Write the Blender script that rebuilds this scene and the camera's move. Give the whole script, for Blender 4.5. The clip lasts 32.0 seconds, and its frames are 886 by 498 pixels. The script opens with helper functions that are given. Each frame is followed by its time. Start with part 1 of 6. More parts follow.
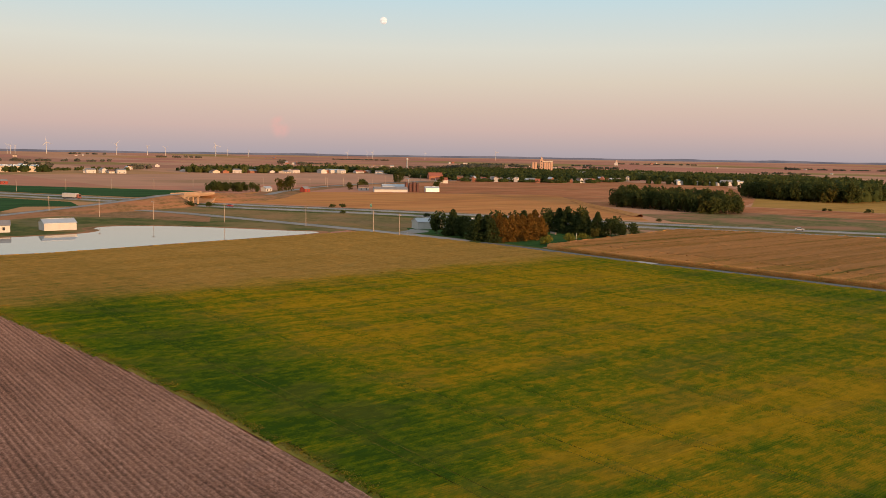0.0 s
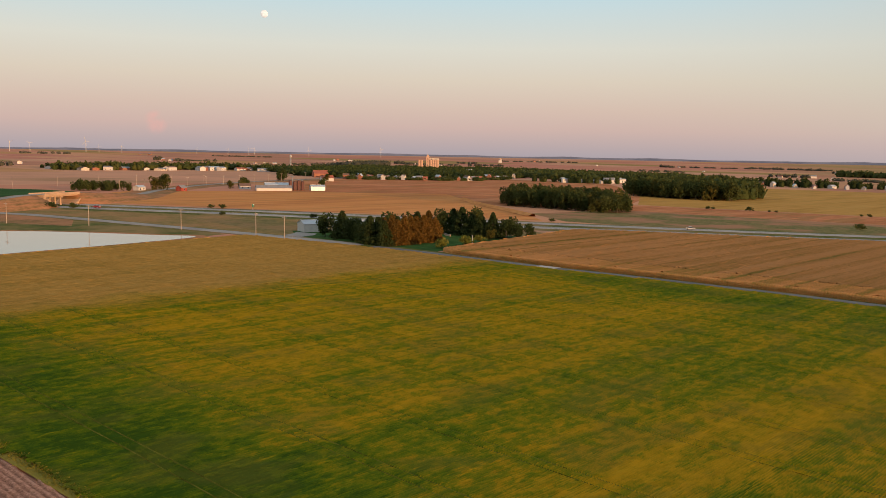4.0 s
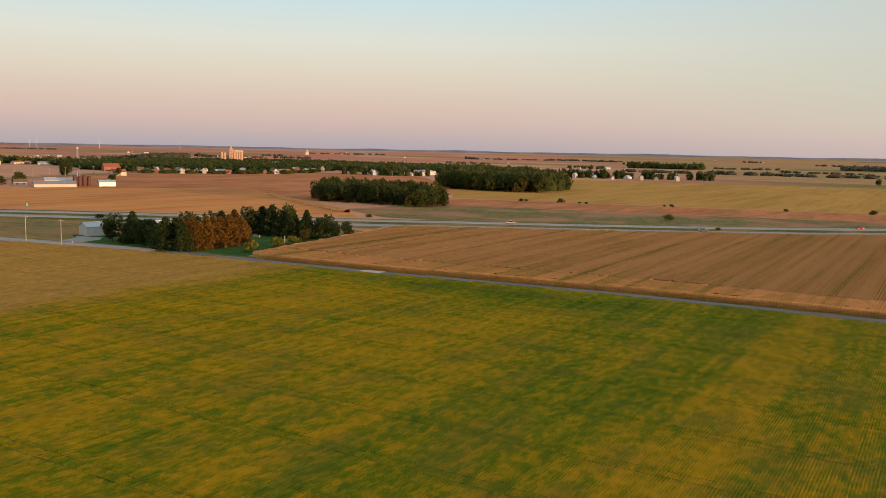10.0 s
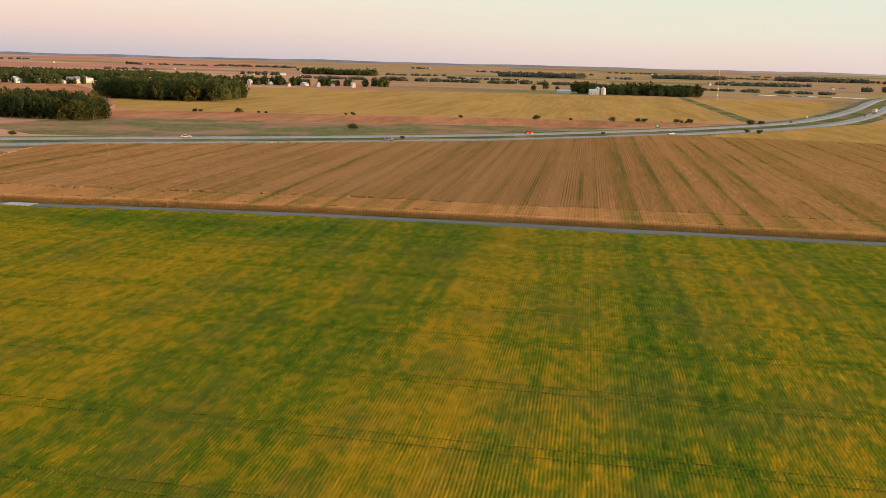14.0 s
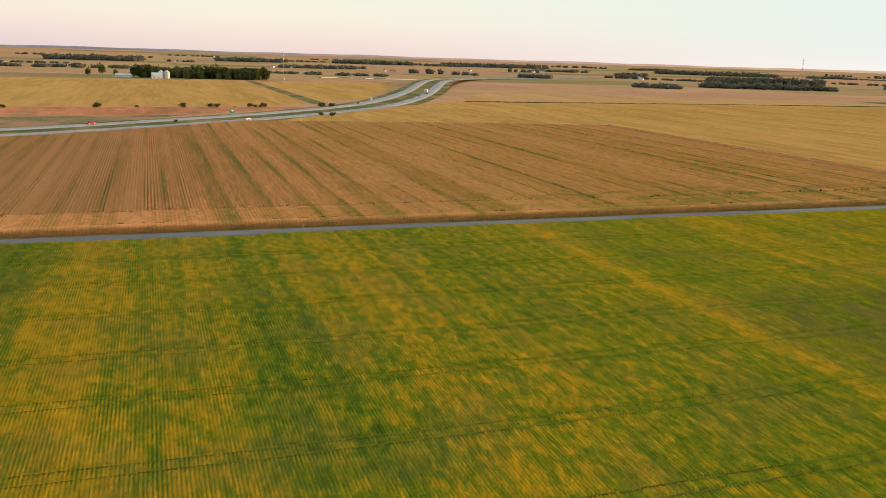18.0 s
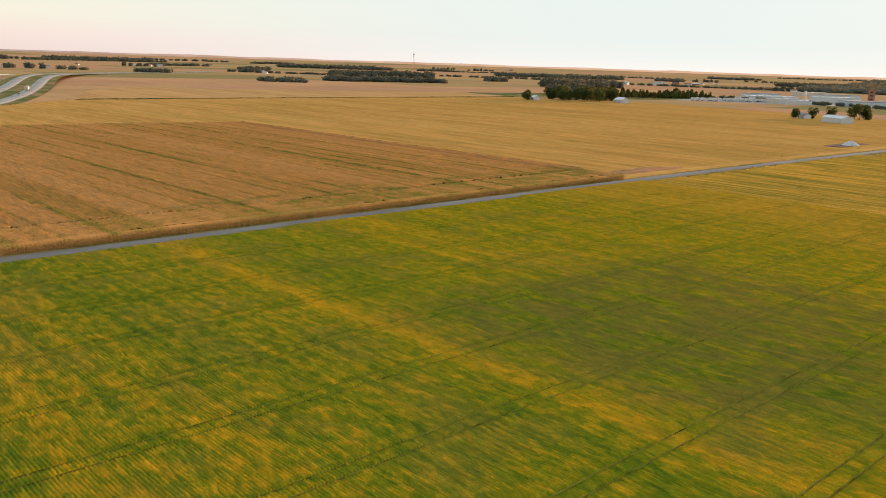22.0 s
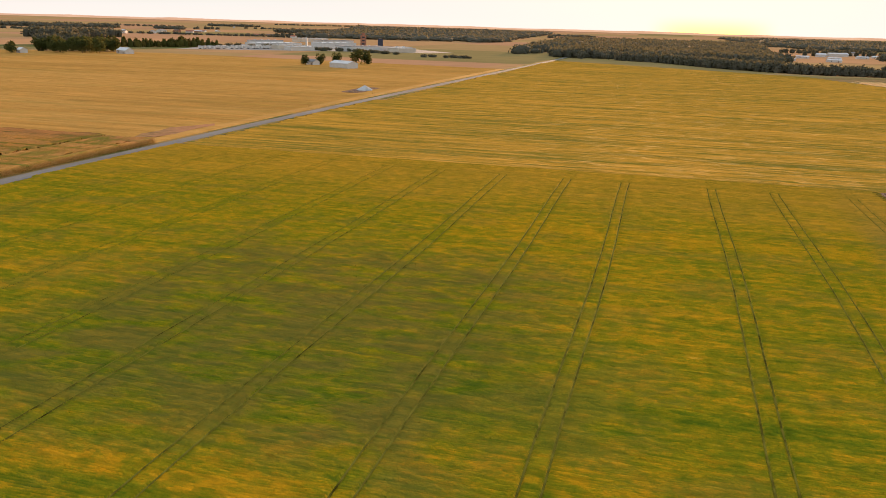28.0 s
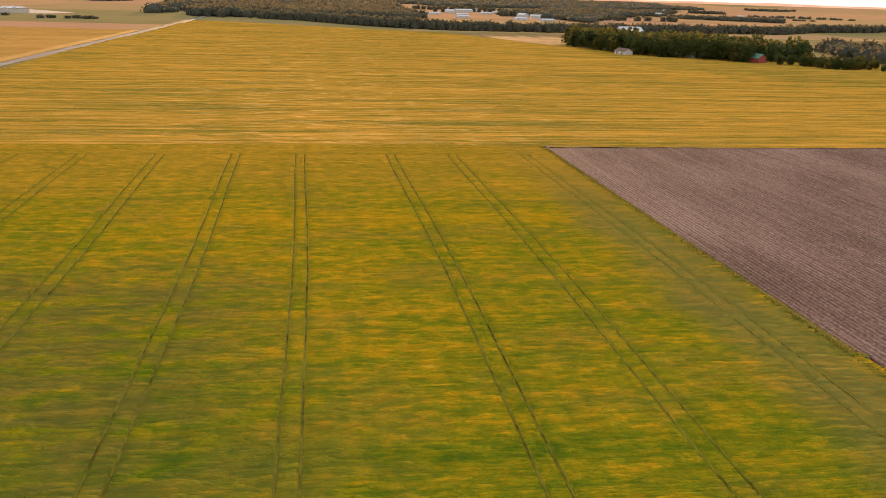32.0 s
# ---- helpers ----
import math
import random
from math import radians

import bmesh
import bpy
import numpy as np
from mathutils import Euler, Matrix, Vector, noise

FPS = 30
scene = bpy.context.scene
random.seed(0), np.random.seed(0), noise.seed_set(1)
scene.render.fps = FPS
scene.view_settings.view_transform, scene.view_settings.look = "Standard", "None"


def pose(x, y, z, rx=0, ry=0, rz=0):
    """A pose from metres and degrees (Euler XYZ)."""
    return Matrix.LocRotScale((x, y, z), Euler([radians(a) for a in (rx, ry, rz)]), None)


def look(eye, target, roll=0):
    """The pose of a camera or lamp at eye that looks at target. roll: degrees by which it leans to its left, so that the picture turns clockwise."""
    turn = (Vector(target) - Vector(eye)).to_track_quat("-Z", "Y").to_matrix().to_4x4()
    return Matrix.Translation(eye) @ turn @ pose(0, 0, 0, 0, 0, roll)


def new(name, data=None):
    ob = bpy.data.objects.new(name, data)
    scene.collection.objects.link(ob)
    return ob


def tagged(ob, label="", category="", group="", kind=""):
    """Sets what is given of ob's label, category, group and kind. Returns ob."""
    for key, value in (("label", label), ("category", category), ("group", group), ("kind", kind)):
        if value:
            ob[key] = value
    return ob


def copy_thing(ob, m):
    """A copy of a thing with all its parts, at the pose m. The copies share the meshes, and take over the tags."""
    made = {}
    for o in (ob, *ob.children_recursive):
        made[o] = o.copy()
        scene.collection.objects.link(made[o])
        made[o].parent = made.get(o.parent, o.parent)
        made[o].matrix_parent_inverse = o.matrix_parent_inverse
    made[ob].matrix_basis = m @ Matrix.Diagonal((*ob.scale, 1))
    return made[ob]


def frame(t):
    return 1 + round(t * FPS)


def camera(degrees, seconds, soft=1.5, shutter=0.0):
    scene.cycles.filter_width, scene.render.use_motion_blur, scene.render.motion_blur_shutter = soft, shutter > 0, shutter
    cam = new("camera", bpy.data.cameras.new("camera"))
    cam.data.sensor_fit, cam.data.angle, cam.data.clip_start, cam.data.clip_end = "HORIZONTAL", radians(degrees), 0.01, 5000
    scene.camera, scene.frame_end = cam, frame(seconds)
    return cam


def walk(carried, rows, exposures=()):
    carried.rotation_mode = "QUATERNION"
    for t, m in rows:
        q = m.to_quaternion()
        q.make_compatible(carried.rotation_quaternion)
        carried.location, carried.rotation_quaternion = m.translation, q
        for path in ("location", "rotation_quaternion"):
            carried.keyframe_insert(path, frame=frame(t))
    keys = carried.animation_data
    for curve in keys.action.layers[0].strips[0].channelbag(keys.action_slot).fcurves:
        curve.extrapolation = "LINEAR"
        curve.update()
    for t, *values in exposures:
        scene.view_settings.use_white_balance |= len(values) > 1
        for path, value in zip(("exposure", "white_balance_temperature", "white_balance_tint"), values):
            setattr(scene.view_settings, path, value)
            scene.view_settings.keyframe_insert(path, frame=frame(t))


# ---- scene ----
# ======== camera and its flight ========
cam = camera(55.0, 32.0, soft=0.85)
PATH = [
    (0, 0.05, -0.01, 34.20, -128.449, -6.290, 0.894),
    (0.5, 2.27, -1.41, 34.14, -129.449, -6.266, 0.938),
    (1, 4.33, -2.78, 34.10, -130.468, -6.275, 0.923),
    (1.5, 6.49, -4.19, 34.10, -131.466, -6.274, 0.940),
    (2, 8.79, -5.70, 34.06, -132.455, -6.273, 0.985),
    (2.5, 10.94, -7.03, 34.24, -133.440, -6.296, 1.033),
    (3, 12.89, -8.63, 34.30, -134.383, -6.314, 1.087),
    (3.5, 14.82, -9.95, 34.59, -135.297, -6.340, 1.080),
    (5.5, 22.00, -15.93, 34.77, -138.712, -6.385, 1.076),
    (6, 23.69, -17.49, 34.82, -139.532, -6.397, 0.992),
    (6.5, 25.36, -19.18, 34.74, -140.364, -6.397, 1.077),
    (7, 27.19, -20.93, 34.77, -141.196, -6.418, 1.067),
    (7.5, 28.92, -22.70, 34.68, -142.022, -6.402, 1.077),
    (8, 30.60, -24.34, 34.73, -143.050, -6.403, 1.080),
    (8.5, 32.16, -25.88, 34.81, -144.559, -6.407, 1.061),
    (9, 33.58, -27.49, 34.97, -146.068, -6.430, 0.996),
    (9.5, 34.96, -29.15, 34.85, -147.592, -6.414, 1.060),
    (10, 36.54, -30.82, 34.76, -149.079, -6.650, 1.099),
    (10.5, 38.20, -32.71, 34.90, -150.533, -7.352, 1.112),
    (11, 39.73, -34.62, 34.96, -152.552, -8.121, 1.125),
    (11.5, 41.05, -36.45, 35.01, -156.144, -8.861, 1.187),
    (12, 42.22, -38.40, 35.05, -160.002, -9.597, 1.218),
    (12.5, 43.51, -40.49, 35.11, -163.157, -10.336, 1.308),
    (13, 44.49, -42.53, 35.18, -165.674, -11.091, 1.293),
    (13.5, 45.44, -44.64, 35.15, -168.135, -11.832, 1.377),
    (15.5, 48.06, -53.47, 35.15, -180.102, -12.916, 1.536),
    (16, 48.62, -55.63, 35.33, -183.835, -12.910, 1.554),
    (16.5, 48.95, -57.63, 35.31, -187.672, -12.845, 1.579),
    (17, 49.21, -59.73, 35.25, -191.635, -12.774, 1.656),
    (17.5, 49.40, -62.03, 35.34, -195.530, -12.746, 1.689),
    (18, 49.35, -64.43, 35.38, -199.130, -12.714, 1.779),
    (18.5, 49.08, -66.70, 35.37, -202.478, -12.663, 1.814),
    (19, 48.73, -68.97, 35.30, -205.840, -12.592, 1.820),
    (19.5, 48.29, -71.21, 35.36, -209.169, -12.559, 1.896),
    (20, 47.73, -73.25, 35.39, -212.328, -12.498, 1.894),
    (20.5, 47.00, -75.11, 35.46, -215.195, -12.474, 1.920),
    (21, 46.12, -77.09, 35.47, -218.036, -12.448, 1.934),
    (21.5, 45.14, -79.19, 35.50, -220.885, -12.402, 1.908),
    (22, 44.13, -81.14, 35.46, -223.716, -12.364, 1.895),
    (22.5, 43.05, -82.89, 35.40, -226.446, -12.369, 1.842),
    (23, 41.88, -84.61, 35.47, -229.188, -12.463, 1.820),
    (23.5, 40.65, -86.32, 35.42, -231.878, -12.599, 1.771),
    (24, 39.43, -87.92, 35.45, -234.519, -12.852, 1.810),
    (24.5, 38.17, -89.44, 35.51, -237.160, -13.081, 1.797),
    (25, 36.89, -90.93, 35.49, -239.723, -13.325, 1.796),
    (25.5, 35.51, -92.28, 35.37, -241.883, -13.545, 1.725),
    (27.5, 29.48, -98.17, 35.75, -252.644, -14.557, 1.593),
    (28, 27.14, -99.67, 35.61, -255.810, -14.755, 1.694),
    (28.5, 24.49, -101.11, 35.44, -258.788, -15.007, 1.725),
    (29, 22.16, -102.11, 35.33, -261.707, -15.234, 1.763),
    (29.5, 19.99, -102.83, 35.24, -264.625, -15.459, 1.722),
    (30, 17.75, -103.49, 35.28, -267.537, -15.719, 1.684),
    (30.5, 15.31, -104.06, 35.12, -270.459, -15.958, 1.734),
    (31, 13.08, -104.51, 35.02, -273.362, -16.200, 1.736),
    (31.5, 10.81, -104.88, 34.99, -276.263, -16.439, 1.747),
    (32, 8.33, -105.20, 35.06, -279.179, -16.734, 1.743),
]
walk(cam, [(t, pose(x, y, z, 90 + pitch, 0, yaw) @ pose(0, 0, 0, 0, 0, roll)) for t, x, y, z, yaw, pitch, roll in PATH],
     [(0, 0.1, 6500, 9), (9, 0.15, 6450, 7), (12, 0.38, 6400, 5), (15, 0.68, 6350, 4), (19, 0.76, 6350, 4), (23, 0.78, 6450, 6), (28, 0.80, 6800, 13), (30, 0.92, 7000, 15), (32, 1.0, 7050, 16)])

# ======== sky and sun: clear evening, sun on the western horizon ========
SUN_AZ, SUN_EL = radians(177.6), radians(5.0)
SUN_DIR = Vector((math.cos(SUN_AZ) * math.cos(SUN_EL), math.sin(SUN_AZ) * math.cos(SUN_EL), math.sin(SUN_EL)))
world = bpy.data.worlds.new("evening_sky")
scene.world = world
world.use_nodes = True
wt = world.node_tree
wt.nodes.clear()


w_out = wt.nodes.new("ShaderNodeOutputWorld")
w_bg = wt.nodes.new("ShaderNodeBackground")
w_sky = wt.nodes.new("ShaderNodeTexSky")
w_sky.sky_type = "NISHITA"
w_sky.sun_disc = False
w_sky.sun_elevation = SUN_EL
w_sky.sun_rotation = radians(90) - SUN_AZ
w_sky.air_density, w_sky.dust_density, w_sky.ozone_density = 1.2, 2.5, 1.5
w_co = wt.nodes.new("ShaderNodeTexCoord")
w_nrm = wt.nodes.new("ShaderNodeVectorMath")
w_nrm.operation = "NORMALIZE"
wt.links.new(w_co.outputs["Generated"], w_nrm.inputs[0])
w_sep = wt.nodes.new("ShaderNodeSeparateXYZ")
wt.links.new(w_nrm.outputs[0], w_sep.inputs[0])
w_dot = wt.nodes.new("ShaderNodeVectorMath")
w_dot.operation = "DOT_PRODUCT"
w_dot.inputs[1].default_value = (math.cos(SUN_AZ), math.sin(SUN_AZ), 0.0)
wt.links.new(w_nrm.outputs[0], w_dot.inputs[0])


def sky_ramp(stops):
    r = wt.nodes.new("ShaderNodeValToRGB")
    while len(r.color_ramp.elements) < len(stops):
        r.color_ramp.elements.new(0.5)
    for e, (at, col) in zip(r.color_ramp.elements, stops):
        e.position, e.color = at, (*col, 1)
    wt.links.new(w_up.outputs[0], r.inputs[0])
    return r


# height over the horizon, 0 at the horizon and 1 at about 24 degrees
w_up = wt.nodes.new("ShaderNodeMath")
w_up.operation, w_up.inputs[1].default_value = "MULTIPLY", 2.5
wt.links.new(w_sep.outputs["Z"], w_up.inputs[0])
EAST = [(0.0, (0.42, 0.36, 0.39)), (0.025, (0.48, 0.385, 0.39)), (0.075, (0.61, 0.44, 0.395)), (0.13, (0.66, 0.50, 0.42)), (0.21, (0.70, 0.60, 0.49)),
        (0.30, (0.70, 0.68, 0.60)), (0.45, (0.52, 0.68, 0.74)), (1.0, (0.40, 0.47, 0.54))]
SOUTH = [(0.0, (0.56, 0.43, 0.40)), (0.04, (0.61, 0.47, 0.425)), (0.09, (0.605, 0.535, 0.445)), (0.20, (0.57, 0.56, 0.47)), (0.35, (0.55, 0.56, 0.515)), (1.0, (0.47, 0.52, 0.56))]
WEST = [(0.0, (0.62, 0.575, 0.55)), (0.03, (0.565, 0.56, 0.545)), (0.08, (0.525, 0.545, 0.535)), (0.4, (0.515, 0.54, 0.54)), (1.0, (0.495, 0.53, 0.575))]
r_e, r_s, r_w = sky_ramp(EAST), sky_ramp(SOUTH), sky_ramp(WEST)


def mapped(a0, a1, b0, b1, source):
    m = wt.nodes.new("ShaderNodeMapRange")
    m.interpolation_type = "SMOOTHSTEP"
    for k, v in zip(("From Min", "From Max", "To Min", "To Max"), (a0, a1, b0, b1)):
        m.inputs[k].default_value = v
    wt.links.new(source, m.inputs["Value"])
    return m.outputs[0]


def wmix(fac, a, b):
    m = wt.nodes.new("ShaderNodeMix")
    m.data_type = "RGBA"
    if isinstance(fac, float):
        m.inputs["Factor"].default_value = fac
    else:
        wt.links.new(fac, m.inputs["Factor"])
    wt.links.new(a, m.inputs["A"])
    wt.links.new(b, m.inputs["B"])
    return m.outputs["Result"]


dot = w_dot.outputs["Value"]
glow = wmix(mapped(-0.65, 0.10, 0.0, 1.0, dot), r_e.outputs[0], r_s.outputs[0])
glow = wmix(mapped(0.1, 0.85, 0.0, 1.0, dot), glow, r_w.outputs[0])
# bright aureole round the sun
w_sd = wt.nodes.new("ShaderNodeVectorMath")
w_sd.operation = "DOT_PRODUCT"
w_sd.inputs[1].default_value = (math.cos(SUN_AZ), math.sin(SUN_AZ), 0.0)
wt.links.new(w_nrm.outputs[0], w_sd.inputs[0])
w_add = wt.nodes.new("ShaderNodeMix")
w_add.data_type = "RGBA"
w_add.inputs["B"].default_value = (2.4, 1.3, 0.3, 1)
w_low = wt.nodes.new("ShaderNodeMath")
w_low.operation = "MULTIPLY"
wt.links.new(mapped(math.cos(radians(4.2)), 1.0, 0.0, 0.95, w_sd.outputs["Value"]), w_low.inputs[0])
wt.links.new(mapped(-0.001, 0.02, 1.0, 0.0, w_sep.outputs["Z"]), w_low.inputs[1])
wt.links.new(w_low.outputs[0], w_add.inputs["Factor"])
wt.links.new(glow, w_add.inputs["A"])
glow = w_add.outputs["Result"]
# one small pink cloud low in the east
CLOUD = Vector((math.cos(radians(-27.55)) * math.cos(radians(1.67)), math.sin(radians(-27.55)) * math.cos(radians(1.67)), math.sin(radians(1.67))))
w_cd = wt.nodes.new("ShaderNodeVectorMath")
w_cd.operation = "DOT_PRODUCT"
w_cd.inputs[1].default_value = CLOUD
wt.links.new(w_nrm.outputs[0], w_cd.inputs[0])
w_wisp = wt.nodes.new("ShaderNodeTexNoise")
w_wisp.inputs["Scale"].default_value, w_wisp.inputs["Detail"].default_value = 48.0, 3.0
wt.links.new(w_nrm.outputs[0], w_wisp.inputs["Vector"])
w_cloud = wt.nodes.new("ShaderNodeMath")
w_cloud.operation = "MULTIPLY"
wt.links.new(mapped(math.cos(radians(0.85)), math.cos(radians(0.15)), 0.0, 1.0, w_cd.outputs["Value"]), w_cloud.inputs[0])
wt.links.new(mapped(0.34, 0.66, 0.0, 0.62, w_wisp.outputs["Fac"]), w_cloud.inputs[1])
w_pink = wt.nodes.new("ShaderNodeMix")
w_pink.data_type = "RGBA"
w_pink.inputs["B"].default_value = (0.82, 0.42, 0.37, 1)
wt.links.new(w_cloud.outputs[0], w_pink.inputs["Factor"])
wt.links.new(glow, w_pink.inputs["A"])
glow = w_pink.outputs["Result"]
nish = wt.nodes.new("ShaderNodeVectorMath")
nish.operation = "SCALE"
nish.inputs["Scale"].default_value = 0.07
wt.links.new(w_sky.outputs[0], nish.inputs[0])
wt.links.new(wmix(0.95, nish.outputs[0], glow), w_bg.inputs["Color"])
w_bg.inputs["Strength"].default_value = 1.0
wt.links.new(w_bg.outputs[0], w_out.inputs[0])

sun_data = bpy.data.lights.new("sun", "SUN")
sun_data.energy, sun_data.angle, sun_data.color = 4.6, radians(0.6), (1.0, 0.55, 0.26)
sun = new("sun", sun_data)
sun.matrix_world = look((0, 0, 900), Vector((0, 0, 900)) - SUN_DIR * 10)


# ======== materials ========
class Nodes:
    """A small writer of node materials."""

    def __init__(self, name, rough=0.8, metal=0.0, spec=0.3):
        self.m = bpy.data.materials.new(name)
        self.m.use_nodes = True
        self.t = self.m.node_tree
        self.b = self.t.nodes["Principled BSDF"]
        self.b.inputs["Roughness"].default_value = rough
        self.b.inputs["Metallic"].default_value = metal
        self.b.inputs["Specular IOR Level"].default_value = spec
        self.geo = self.t.nodes.new("ShaderNodeNewGeometry")

    def link(self, a, b):
        self.t.links.new(a, b)

    def put(self, socket, v):
        if isinstance(v, (int, float)):
            socket.default_value = v
        elif isinstance(v, (tuple, list)):
            socket.default_value = v if len(v) == len(socket.default_value) else (*v, 1)
        else:
            self.link(v, socket)

    def scaled(self, sx, sy, sz, at=None, turn=0.0):
        n = self.t.nodes.new("ShaderNodeMapping")
        n.inputs["Scale"].default_value = (sx, sy, sz)
        n.inputs["Rotation"].default_value = (0, 0, turn)
        self.link(at or self.geo.outputs["Position"], n.inputs["Vector"])
        return n.outputs[0]

    def noise(self, vec, detail=3.0, rough=0.55, scale=1.0, distort=0.0):
        n = self.t.nodes.new("ShaderNodeTexNoise")
        n.inputs["Scale"].default_value = scale
        n.inputs["Detail"].default_value = detail
        n.inputs["Roughness"].default_value = rough
        n.inputs["Distortion"].default_value = distort
        self.link(vec, n.inputs["Vector"])
        return n.outputs["Fac"]

    def math(self, op, a, b=0.0, clamp=False):
        n = self.t.nodes.new("ShaderNodeMath")
        n.operation, n.use_clamp = op, clamp
        self.put(n.inputs[0], a)
        self.put(n.inputs[1], b)
        return n.outputs[0]

    def ramp(self, fac, stops, smooth=True):
        n = self.t.nodes.new("ShaderNodeValToRGB")
        n.color_ramp.interpolation = "LINEAR" if smooth else "CONSTANT"
        while len(n.color_ramp.elements) < len(stops):
            n.color_ramp.elements.new(0.5)
        for e, (at, col) in zip(n.color_ramp.elements, stops):
            e.position, e.color = at, (*col, 1)
        self.link(fac, n.inputs[0])
        return n.outputs[0]

    def mix(self, fac, a, b, mode="MIX"):
        n = self.t.nodes.new("ShaderNodeMix")
        n.data_type, n.blend_type = "RGBA", mode
        self.put(n.inputs["Factor"], fac)
        self.put(n.inputs["A"], a)
        self.put(n.inputs["B"], b)
        return n.outputs["Result"]

    def axis(self, which):
        n = self.t.nodes.new("ShaderNodeSeparateXYZ")
        self.link(self.geo.outputs["Position"], n.inputs[0])
        return n.outputs[which]

    def band(self, value, a, b, soft):
        """1 where value lies between a and b, fading over soft."""
        lo = self.t.nodes.new("ShaderNodeMapRange")
        lo.interpolation_type = "SMOOTHSTEP"
        self.put(lo.inputs["Value"], value)
        lo.inputs["From Min"].default_value, lo.inputs["From Max"].default_value = a - soft, a + soft
        hi = self.t.nodes.new("ShaderNodeMapRange")
        hi.interpolation_type = "SMOOTHSTEP"
        self.put(hi.inputs["Value"], value)
        hi.inputs["From Min"].default_value, hi.inputs["From Max"].default_value = b - soft, b + soft
        return self.math("SUBTRACT", lo.outputs[0], hi.outputs[0], True)

    def bump(self, height, strength=0.4, dist=0.1):
        n = self.t.nodes.new("ShaderNodeBump")
        n.inputs["Strength"].default_value, n.inputs["Distance"].default_value = strength, dist
        self.link(height, n.inputs["Height"])
        self.link(n.outputs[0], self.b.inputs["Normal"])

    def color(self, c):
        self.put(self.b.inputs["Base Color"], c)
        return self.m


def plain(name, col, rough=0.6, metal=0.0, vary=0.18, size=0.6, spec=0.3):
    """Painted, metal or masonry surface with stains and fine grain."""
    n = Nodes(name, rough, metal, spec)
    a = n.noise(n.scaled(1 / size, 1 / size, 1 / size), 4.0, 0.6)
    b = n.noise(n.scaled(0.25 / size, 0.25 / size, 0.08 / size), 2.0, 0.5)
    f = n.math("ADD", n.math("MULTIPLY", a, 0.5), n.math("MULTIPLY", b, 0.5))
    lo = tuple(max(0.0, c * (1 - 1.6 * vary)) for c in col)
    hi = tuple(min(1.0, c * (1 + 1.2 * vary)) for c in col)
    n.bump(a, 0.12, 0.03)
    return n.color(n.ramp(f, [(0.3, lo), (0.5, col), (0.72, hi)]))


RUT_LINES = (-56, -73, -87, -107, -121, -137, -153, -167, -184, -200, -216)


